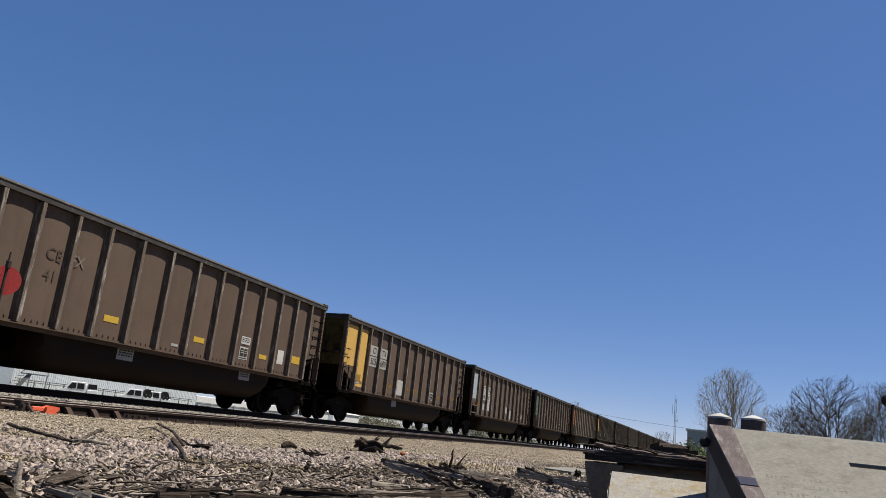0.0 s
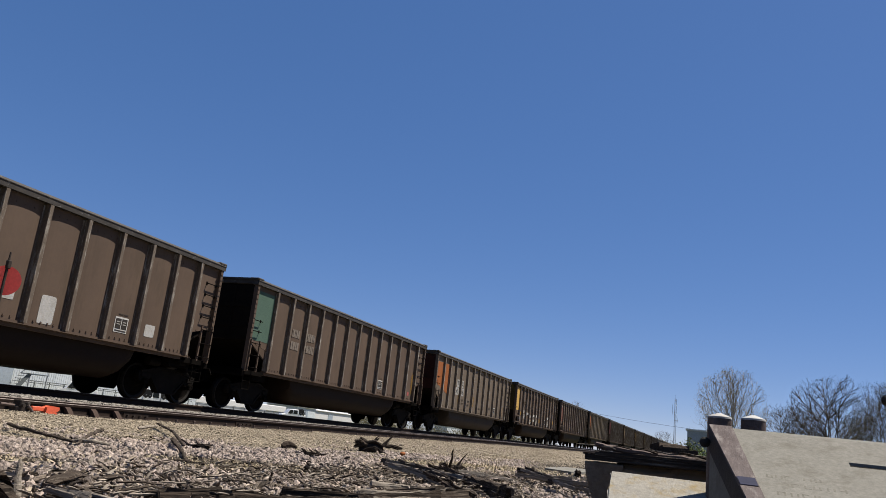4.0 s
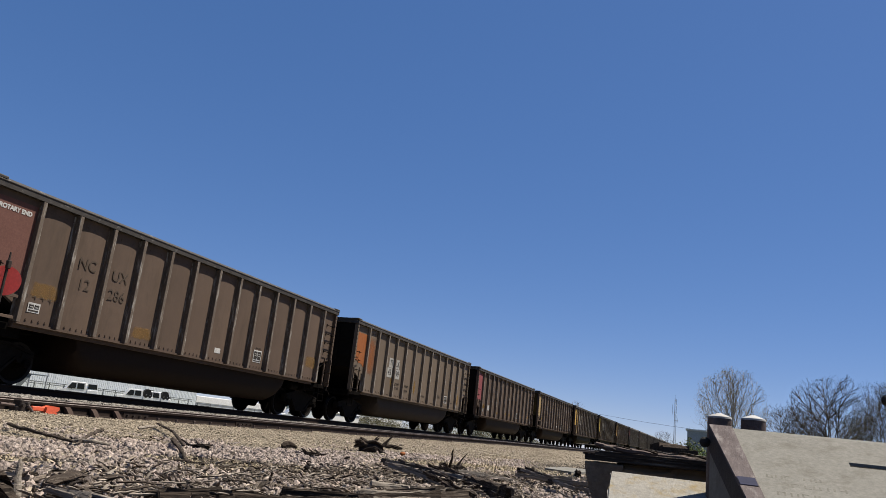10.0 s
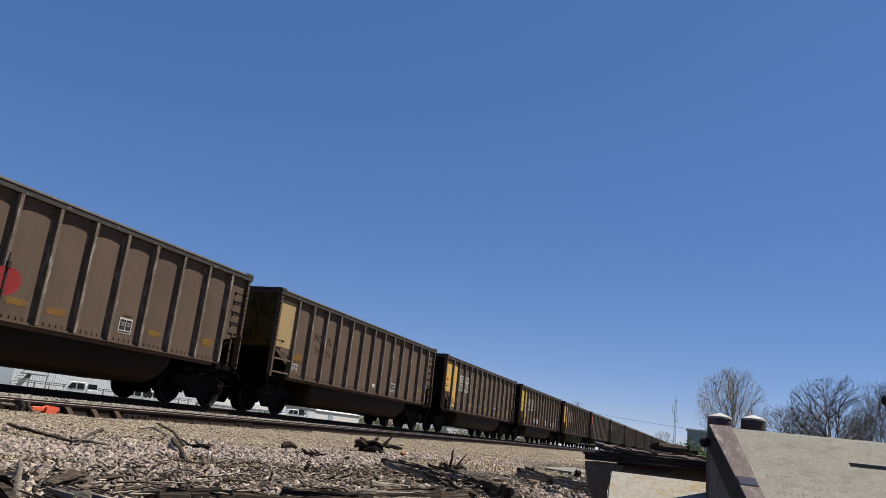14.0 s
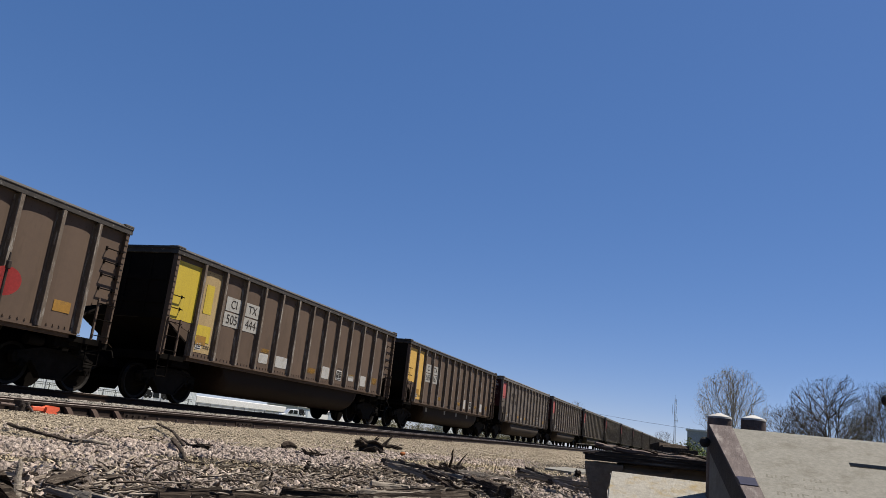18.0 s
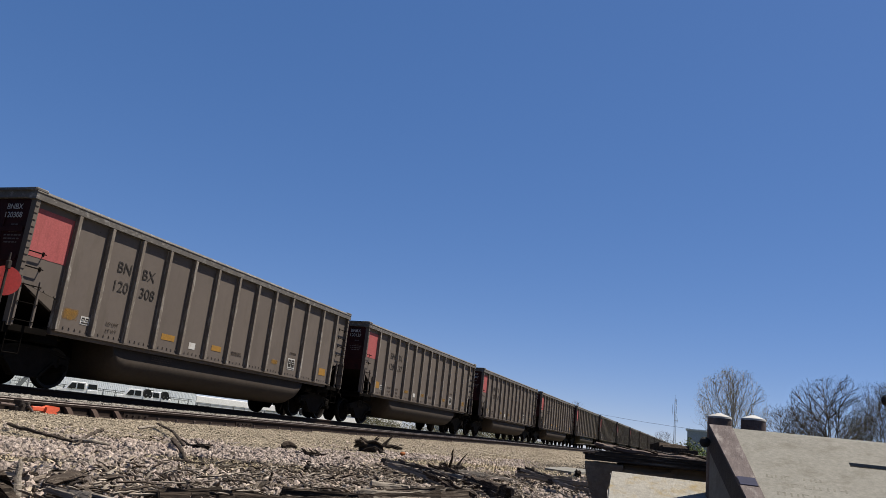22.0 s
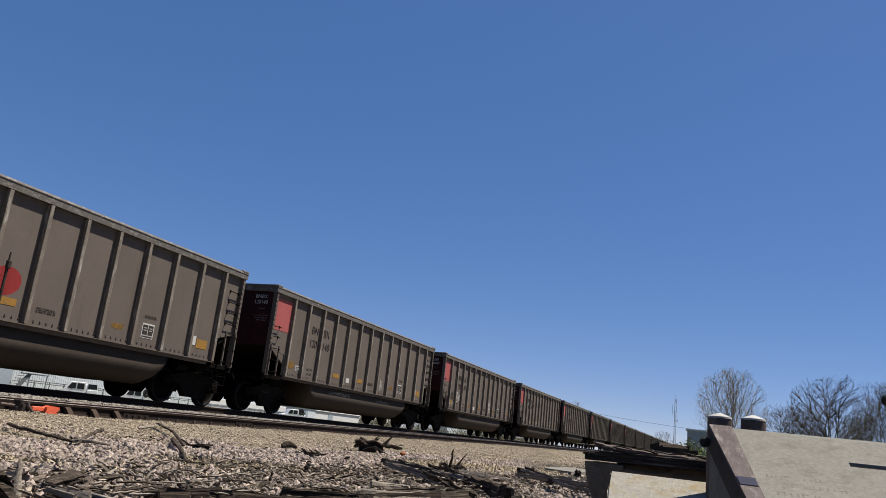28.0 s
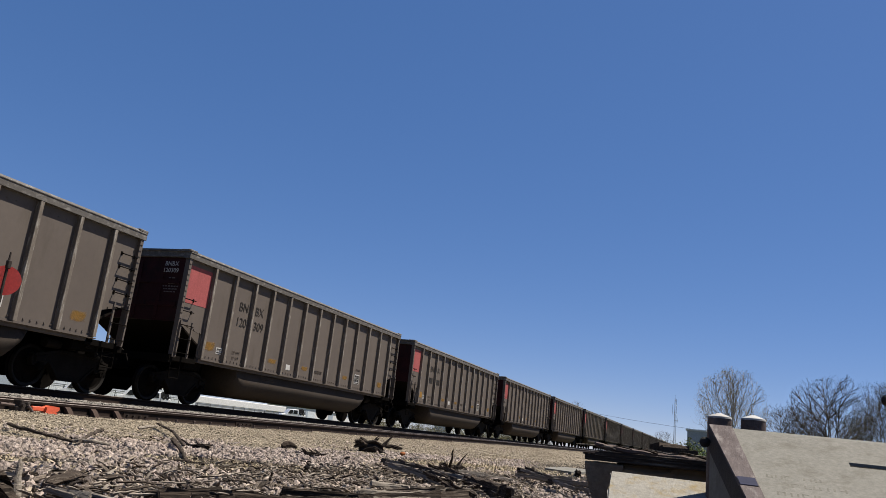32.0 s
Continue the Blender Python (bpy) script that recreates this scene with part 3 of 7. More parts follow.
def build_tracks():
    main = thing("main_track", None, None, "railway track of steel rails on dark timber ties in ballast", "railway track", kind="structure")
    side = thing("siding_track", None, None, "rusty siding rails half sunk in gravel beside the main line", "railway track", kind="structure")
    for s in (-1, 1):
        rail(main, MAIN_Y + s * GAUGE, lambda x: RAIL_Z, -60, 700, 2)
        rail(side, SIDE_Y + s * GAUGE, side_z, -40, 130, 60)

    def tie(bm):
        box(bm, -0.115, 0.115, -1.3, 1.3, -0.18, 0, 0.012)
    for k in range(150):
        shared("tie", tie, "tie", M["tie"], main, at=pose(4 + 0.53 * k, MAIN_Y, RAIL_Z - 0.196, 0, 0, 0))
    for k in range(120):
        x = 4 + 0.55 * k
        shared("tie", tie, "tie", M["tie"], side, at=pose(x, SIDE_Y, side_z(x) - 0.196, 0, 0, ((k * 37) % 7 - 3) * 0.4))
    return main, side


# ---- the train ----
PITCH = 16.18       # coupled length of a car
NEAR, FAR = -7.3, 7.0   # the end sheets
RIBS_WIDE = [-6.20, -5.26, -4.29, -3.32, -2.25, -1.16, -0.07, 1.01, 2.09, 3.17, 4.19, 5.16, 6.10]   # cars with wide middle bays
RIBS_EVEN = [-6.16, -5.16, -4.13, -3.13, -2.11, -1.08, -0.07, 0.95, 1.95, 2.97, 4.02, 5.10, 6.13]
RIBS = list(RIBS_EVEN)
TOP, SILL = 3.90, 1.26
SIDE = -1.50        # plane of the side sheets
BULGE = [0.0]       # how far the sheets of the car in hand are dished in at their ribs
FIRST = 16.53       # middle of the first car at the start


def dish(u, bulge):
    """Front of a side sheet, u from -1 to 1 across it: the load has pushed its middle out."""
    return SIDE - 0.012 + bulge * abs(u) ** 3


def sheet(x0, x1, cut=0, bulge=0.0, rows=()):
    """A side sheet with a row of bolts; cut: -1 or 1 for the end sheets, whose lower edge runs up towards the corner."""
    def make(bm):
        if cut:
            a, b = (2.07, 1.84) if cut < 0 else (1.84, 2.07)
            prism(bm, [(x0, a), (x1, b), (x1, 3.74), (x0, 3.74)], SIDE - 0.012, SIDE + 0.012)
            for k in range(4):
                u = (k + 0.5) / 4
                x, z = x0 + (x1 - x0) * u, a + (b - a) * u + 0.03
                box(bm, x - 0.022, x + 0.022, SIDE - 0.03, SIDE - 0.013, z - 0.02, z + 0.02)
        else:
            c, h = (x0 + x1) / 2, (x1 - x0) / 2
            us = [-1 + k / 6 for k in range(13)]
            front = [(c + h * u, dish(u, bulge)) for u in us]
            prism(bm, front + [(x, y + 0.024) for x, y in front[::-1]], SILL, 3.74, "z")
            for z, w, n in ((SILL + 0.06, 0.018, 6), (3.57, 0.012, 5), *rows):
                for k in range(n):
                    u = -0.8 + 1.6 * k / (n - 1)
                    x, y = c + h * u, dish(u, bulge)
                    box(bm, x - w, x + w, y - w, y - 0.001, z - w, z + w)
    return make


def rib_mesh(bm):
    prism(bm, [(-0.052, SIDE + 0.04), (0.052, SIDE + 0.04), (0.050, -1.612), (0.043, -1.62), (-0.043, -1.62), (-0.050, -1.612)], SILL - 0.02, 3.73, "z")
    box(bm, -0.1, 0.1, SIDE + 0.012, SIDE + 0.04, SILL, 3.7)
    for k in range(9):
        z = 1.42 + k * 0.27
        box(bm, -0.058, -0.0515, SIDE - 0.075, SIDE - 0.05, z, z + 0.025)


def post_mesh(bm):
    prism(bm, [(-0.05, -1.60), (0.05, -1.60), (0.05, -1.46), (-0.05, -1.46)], 1.14, 3.74, "z")
    for k in range(11):
        z = 2.15 + k * 0.145
        box(bm, -0.065, 0.03, -1.615, -1.599, z, z + 0.05)


def chord_mesh(tall):
    """The top chord: a bulb angle with a worn upper edge; tall: how far it stands over the ordinary one."""
    def make(bm):
        t = 3.90 + tall
        prism(bm, [(-1.622, 3.74), (-1.41, 3.74), (-1.41, t - 0.015), (-1.45, t), (-1.575, t), (-1.636, t - 0.055), (-1.636, t - 0.07), (-1.623, t - 0.082)], NEAR - 0.1, FAR + 0.1, "x")
    return make


def sill_mesh(bm):
    prism(bm, [(-1.62, 1.215), (-1.40, 1.215), (-1.40, 1.12), (-1.52, 1.12), (-1.52, 1.20), (-1.62, 1.20)], -6.2, 6.2, "x")
    prism(bm, [(-1.53, 1.26), (-1.40, 1.26), (-1.40, 1.21), (-1.53, 1.21)], -6.2, 6.2, "x")


def far_wall_mesh(bm):
    prism(bm, [(RIBS[0], SILL), (RIBS[-1], SILL), (RIBS[-1], 1.84), (FAR, 2.07), (FAR, 3.74), (NEAR, 3.74), (NEAR, 2.07), (RIBS[0], 1.84)], 1.408, 1.432, "y")
    for x in RIBS:
        box(bm, x - 0.06, x + 0.06, 1.432, 1.60, SILL, 3.73)


def floor_mesh(bm):
    box(bm, -6.3, 6.3, -1.40, 1.40, 1.20, 1.255)


def end_mesh(sgn):
    def make(bm):
        x = NEAR if sgn < 0 else FAR
        box(bm, *sorted((x, x - sgn * 0.03)), -1.47, 1.40, 2.06, 3.80)
    return make


def slope_mesh(sgn):
    """The sloping floor that runs in over the bogie."""
    def make(bm):
        x = (NEAR if sgn < 0 else FAR) - sgn * 0.035
        prism(bm, [(x, 2.055), (sgn * 5.7, 1.27), (sgn * 5.66, 1.30), (x - sgn * 0.03, 2.09)], -1.47, 1.39, "y")
    return make


def end_beam_mesh(bm):
    box(bm, -0.028, -0.002, -1.36, 1.36, 0, 0.11)


def end_stiffener_mesh(bm):
    box(bm, -0.022, -0.002, -0.05, 0.05, 2.12, 3.70)


def end_chord_mesh(tall):
    def make(bm):
        t = 3.905 + tall
        box(bm, -0.07, 0.07, -1.60, 1.60, 3.76, t, 0.015)
        for y0, y1 in ((-1.63, -1.30), (1.30, 1.63)):
            box(bm, -0.13, 0.18, y0, y1, t - 0.055, t + 0.02, 0.02)
        box(bm, -0.14, -0.10, -1.60, 1.60, t - 0.045, t + 0.005)
    return make


def platform_mesh(bm):
    box(bm, -0.55, 0.55, -1.52, 1.52, 1.06, 1.19)
    box(bm, -0.55, -0.42, -1.56, 1.56, 1.0, 1.2)


def tub_mesh(bulge, deep):
    def make(bm):
        n, prof = 10, []
        for k in range(n + 1):
            a = math.pi * (0.5 + 0.5 * k / n)
            prof.append((-0.86 + bulge * math.cos(a), 0.84 + deep * -math.sin(a)))
        half = [(-1.36, 1.20), *prof[::-1]]
        outline = half + [(-y, z) for y, z in half[::-1]]
        secs = [(-4.35, 0.0), (-4.28, 0.55), (-4.12, 0.85), (-3.85, 1.0), (4.0, 1.0), (4.25, 0.85), (4.42, 0.55), (4.5, 0.0)]
        rings = []
        for x, d in secs:
            rings.append([bm.verts.new((x, y, 1.2 - (1.2 - z) * (0.12 + 0.88 * d))) for y, z in outline])
        m = len(outline)
        for a, b in zip(rings, rings[1:]):
            for k in range(m):
                bm.faces.new((a[k], a[(k + 1) % m], b[(k + 1) % m], b[k]))
        bm.faces.new(rings[0])
        bm.faces.new(rings[-1][::-1])
    return make


def center_sill_mesh(bm):
    box(bm, -7.4, 7.4, -0.28, 0.28, 0.72, 1.1)
    for s in (-1, 1):
        box(bm, s * 6.17 - 0.35, s * 6.17 + 0.35, -1.35, 1.35, 0.92, 1.12)


def coupler_mesh(bm):
    box(bm, 0, 0.62, -0.09, 0.09, 0.78, 0.95, 0.02)
    box(bm, 0.55, 0.985, -0.17, 0.15, 0.70, 1.0, 0.04)
    rod(bm, (0.75, 0.13, 0.69), (0.75, 0.13, 1.03), 0.05)


def hose_mesh(bm):
    bent(bm, [(0.2, -0.35, 0.75), (0.45, -0.38, 0.6), (0.75, -0.36, 0.42), (0.98, -0.3, 0.38)], 0.025)


def ladder_stile(bm):
    box(bm, -0.022, 0.022, -1.645, -1.601, 1.16, 2.1)


def rung_mesh(bm):
    bent(bm, [(-0.24, -1.60, 0), (-0.235, -1.665, 0), (0.235, -1.665, 0), (0.24, -1.60, 0)], 0.012)


def grab_mesh(bm):
    bent(bm, [(-0.21, SIDE - 0.01, 0.02), (-0.21, -1.61, 0), (0.21, -1.61, 0), (0.21, SIDE - 0.01, 0.02)], 0.014)
    for s in (-1, 1):
        box(bm, s * 0.21 - 0.03, s * 0.21 + 0.03, SIDE - 0.022, SIDE - 0.0125, -0.03, 0.06)


def corner_rail_mesh(bm):
    box(bm, 0.05, 1.02, -1.61, -1.585, -0.03, 0.03, 0.004)


def stirrup_mesh(bm):
    bent(bm, [(-0.19, -1.5, 1.15), (-0.19, -1.5, 0.62), (0.19, -1.5, 0.62), (0.19, -1.5, 1.15)], 0.016)
    rod(bm, (-0.19, -1.5, 0.86), (0.19, -1.5, 0.86), 0.012)


def brake_wheel_mesh(bm):
    pts = [(-0.13, 0.28 * math.cos(a * math.tau / 16), 0.28 * math.sin(a * math.tau / 16)) for a in range(17)]
    bent(bm, pts, 0.016)
    for k in range(4):
        a = k * math.tau / 4 + 0.4
        rod(bm, (-0.13, 0, 0), (-0.13, 0.28 * math.cos(a), 0.28 * math.sin(a)), 0.013)
    box(bm, -0.1, 0, -0.12, 0.12, -0.3, 0.15)


def wheel_ring(bm, y0, y1, prof, seg=28):
    rings = [[bm.verts.new((r * math.cos(k * math.tau / seg), y, r * math.sin(k * math.tau / seg))) for k in range(seg)] for r, y in prof]
    for a, b in zip(rings, rings[1:]):
        for k in range(seg):
            bm.faces.new((a[k], a[(k + 1) % seg], b[(k + 1) % seg], b[k]))
    return rings


def wheelset_mesh(bm):
    """Two dished wheels on an axle, with end caps and their bolts; it turns about the y axis."""
    for s in (-1, 1):
        prof = [(0.09, 0.99), (0.12, 0.86), (0.14, 0.83), (0.20, 0.80), (0.34, 0.765), (0.38, 0.80), (0.43, 0.82), (0.443, 0.822), (0.4565, 0.755), (0.460, 0.72), (0.484, 0.70), (0.479, 0.683), (0.40, 0.69), (0.14, 0.68), (0.09, 0.66)]
        rr = wheel_ring(bm, 0, 0, [(r, s * y) for r, y in prof])
        bm.faces.new(rr[0] if s > 0 else rr[0][::-1])
        rod(bm, (0, s * 0.98, 0), (0, s * 1.17, 0), 0.085, 0.085, 14)
        for k in range(3):
            a = k * math.tau / 3
            rod(bm, (0.05 * math.cos(a), s * 1.165, 0.05 * math.sin(a)), (0.05 * math.cos(a), s * 1.19, 0.05 * math.sin(a)), 0.018, seg=6)
        for k in range(2):
            a = k * math.pi + 0.6
            rod(bm, (0.27 * math.cos(a), s * 0.78, 0.27 * math.sin(a)), (0.27 * math.cos(a), s * 0.80, 0.27 * math.sin(a)), 0.04, seg=8)
    rod(bm, (0, -0.7, 0), (0, 0.7, 0), 0.085, seg=12)


def frame_mesh(sgn):
    """Cast side frame: arched top bar, spring pocket and two pedestals, with ribbed flanges."""
    def make(bm):
        out = [(-1.10, 0.62), (-1.06, 0.72), (-0.75, 0.70), (-0.42, 0.86), (0.42, 0.86), (0.75, 0.70), (1.06, 0.72), (1.10, 0.62), (1.05, 0.46), (0.73, 0.46), (0.66, 0.56), (0.40, 0.30), (0.34, 0.20), (-0.34, 0.20), (-0.40, 0.30), (-0.66, 0.56), (-0.73, 0.46), (-1.05, 0.46)]
        y0, y1 = sorted((sgn * 0.93, sgn * 1.08))
        prism(bm, out, y0, y1, "y")
        bmesh.ops.bevel(bm, geom=list(bm.edges), offset=0.012, segments=1, affect="EDGES")
        f0, f1 = sorted((sgn * 1.079, sgn * 1.115))
        for q in (-1, 1):
            prism(bm, [(q * 0.42, 0.80), (q * 0.42, 0.855), (q * 1.05, 0.715), (q * 1.05, 0.665)], f0, f1, "y")
            prism(bm, [(q * 0.34, 0.21), (q * 0.40, 0.30), (q * 0.66, 0.555), (q * 0.62, 0.58), (q * 0.36, 0.33), (q * 0.30, 0.25)], f0, f1, "y")
            box(bm, q * 0.889 - 0.13, q * 0.889 + 0.13, f0, f1, 0.56, 0.67, 0.01)
        box(bm, -0.42, 0.42, f0, f1, 0.80, 0.855)
        box(bm, -0.34, 0.34, f0, f1, 0.205, 0.25)
    return make


def spring_mesh(bm):
    for k in range(3):
        for j in range(6):
            rod(bm, (-0.2 + 0.2 * k, 0, 0.27 + 0.055 * j), (-0.2 + 0.2 * k, 0, 0.305 + 0.055 * j), 0.075, seg=10)


def bolster_mesh(bm):
    box(bm, -0.22, 0.22, -1.05, 1.05, 0.58, 0.80, 0.03)


def brake_beam_mesh(bm):
    for s in (-1, 1):
        rod(bm, (s * 0.36, -0.72, 0.42), (s * 0.36, 0.72, 0.42), 0.04)
        for y in (-0.76, 0.76):
            box(bm, s * 0.34, s * 0.40, y - 0.05, y + 0.05, 0.30, 0.56)


def brake_gear_mesh(bm):
    """Cylinder, slack adjuster and rods slung under the trailing end."""
    rod(bm, (5.35, -1.05, 0.98), (5.75, -1.05, 0.98), 0.11, seg=14)
    rod(bm, (5.75, -1.05, 0.98), (6.6, -1.15, 0.96), 0.028, seg=8)
    box(bm, 5.95, 6.02, -1.30, -0.95, 0.88, 1.12, 0.01)
    box(bm, 6.55, 6.62, -1.34, -1.02, 0.80, 1.10, 0.01)
    rod(bm, (6.58, -1.30, 0.84), (6.98, -1.42, 0.98), 0.022, seg=8)
    box(bm, 6.2, 6.45, -1.38, -1.20, 0.98, 1.08, 0.015)


def uncoupling_lever_mesh(bm):
    bent(bm, [(7.42, -1.50, 0.86), (7.42, -1.42, 1.02), (7.42, -0.30, 1.02), (7.55, -0.12, 0.96)], 0.014)


def plate(x, z, w, h):
    def make(bm):
        box(bm, -w / 2, w / 2, SIDE - 0.0185, SIDE - 0.0145, -h / 2, h / 2)
    return make


WHEELSETS, CARS = [], []
TUB_LAY = 0.045   # from the side sheets in to the tan tubs


def patch(car, name, x, z, w, h, mat, label, y=0.0):
    return shared(("plate", round(w, 2), round(h, 2)), plate(0, 0, w, h), name, mat, car, label, pose(x, y, z))


def bars(car, x, z, w, rows, mat, size=0.03, seed=1, y=0.0):
    """Rows of plain bars in place of writing too small to read, joined into one stencil."""
    rnd = random.Random(seed)
    bm = bmesh.new()
    for r in range(rows):
        u = -w / 2
        while u < w / 2 - 0.02:
            L = min(rnd.uniform(0.03, 0.14), w / 2 - u)
            box(bm, u, u + L, SIDE - 0.0225, SIDE - 0.0195, -r * size * 1.7 - size, -r * size * 1.7)
            u += L + 0.025
    part("stencil", bm, mat, car, "rows of small stencilled marks", pose(x, y, z))


def mark(car, text, x, z, size, mat, plate_mat=None, wide=0.0):
    if plate_mat:
        patch(car, "stencil_plate", x, z, wide or 0.17 * len(text) + 0.18, 0.40, plate_mat, "white painted panel behind the lettering")
    part("lettering", lettering(text, size, mat), mat, car, "stencilled letters and figures", pose(x, SIDE - 0.023, z, 90))


def end_rows(car, seed):
    """Rows of marks too small to read on the end wall, below the number."""
    rnd = random.Random(seed)
    bm = bmesh.new()
    for r in range(6):
        w = (0.2, 0.28, 0.24, 0.5, 0.44, 0.36)[r]
        y = -w / 2
        while y < w / 2 - 0.02:
            L = min(rnd.uniform(0.04, 0.12), w / 2 - y)
            box(bm, NEAR - 0.009, NEAR - 0.004, y, y + L, -0.075 * r - 0.03, -0.075 * r)
            y += L + 0.03
    part("stencil", bm, M["black_end_marks"], car, "rows of small dull stencilled marks", pose(0, -1.08, 3.22))


def scribble(car, x, z, w, h, mat, seed, turns=5, r=0.02, y=0.0):
    """A hand-sprayed tag that cannot be read: letter-like hooks and loops side by side, with a swash below."""
    rnd = random.Random(seed)
    bm = bmesh.new()

    def stroke(pts):
        for a, b in zip(pts, pts[1:]):
            rod(bm, (a[0], 0, a[1]), (b[0], 0, b[1]), r * 0.8, seg=6)
    step = w / turns
    for k in range(turns):
        cx, cz = -w / 2 + (k + 0.5) * step, rnd.uniform(-0.1, 0.1) * h
        a0, sweep = rnd.uniform(0, math.tau), rnd.choice((-1, 1)) * rnd.uniform(3.2, 5.6)
        rx, rz = step * rnd.uniform(0.40, 0.62), h * rnd.uniform(0.22, 0.42)
        stroke([(cx + rx * math.cos(a0 + sweep * i / 9), cz + rz * math.sin(a0 + sweep * i / 9)) for i in range(10)])
        lean = rnd.uniform(-0.3, 0.3) * step
        stroke([(cx - lean, cz + h * rnd.uniform(0.2, 0.5)), (cx + lean * 0.3, cz), (cx + lean, cz - h * rnd.uniform(0.25, 0.5))])
    stroke([(-w * 0.45, -h * 0.42), (0, -h * 0.55), (w * 0.3, -h * 0.38), (w * 0.52, -h * 0.2), (w * 0.5, -h * 0.45)])
    for v in bm.verts:
        v.co.y = SIDE - 0.018 + v.co.y * 0.15
    part("graffiti", bm, mat, car, "looping sprayed graffiti tag", pose(x, y, z))


def center_of(k):
    """Middle of the k-th side sheet, counted from 1 at the leading end."""
    e = [NEAR, *RIBS, FAR]
    return (e[k - 1] + e[k]) / 2


def width_of(k):
    e = [NEAR, *RIBS, FAR]
    return e[k] - e[k - 1] - 0.2


def painted(car, k, mat, z0, z1, name="painted_patch", label="", slant=0.0):
    """Paint over a side sheet between two heights, with an uneven lower edge."""
    c, w = center_of(k), width_of(k)
    w += 0.09
    bulge = 0.0 if k in (1, 14) else BULGE[0]
    key = ("paint", k, RIBS[0], bulge, round(z0, 2), round(z1, 2), slant)

    def make(bm):
        rnd = random.Random(k * 7 + int(z0 * 100))
        n, cols = 14, []
        for i in range(n + 1):
            u = -1 + 2 * i / n
            y = dish(u * w / (w + 0.11), bulge)
            low = z0 + slant * -u / 2 + rnd.uniform(-0.03, 0.03) * (1 if slant else 0.15)
            cols.append([bm.verts.new((u * w / 2, y + d, z)) for d, z in ((-0.006, low), (-0.006, z1), (0.002, z1), (0.002, low))])
        for p, q in zip(cols, cols[1:]):
            for i in range(4):
                bm.faces.new((p[i], p[(i + 1) % 4], q[(i + 1) % 4], q[i]))
        bm.faces.new(cols[0])
        bm.faces.new(cols[-1][::-1])
    return shared(key, make, name, mat, car, label, pose(c, 0, 0))


def corner_ladder(car, body, under, s, xe):
    """Side ladder with grab irons over it."""
    lad = shared("stile", ladder_stile, "ladder", body, car, "side ladder at the corner", pose(xe - s * 0.02, 0, 0))
    shared("stile", ladder_stile, "ladder_stile", body, lad, at=pose(-s * 0.46, 0, 0))
    for z in (1.27, 1.63, 1.99):
        shared("rung", rung_mesh, "rung", under, lad, at=pose(-s * 0.23, 0, z))
    for z in ((2.36, 2.68) if s < 0 else (2.33, 2.64, 2.95, 3.26)):
        shared("grab", grab_mesh, "grab_iron", under, car, at=pose(xe - s * 0.265, 0, z))


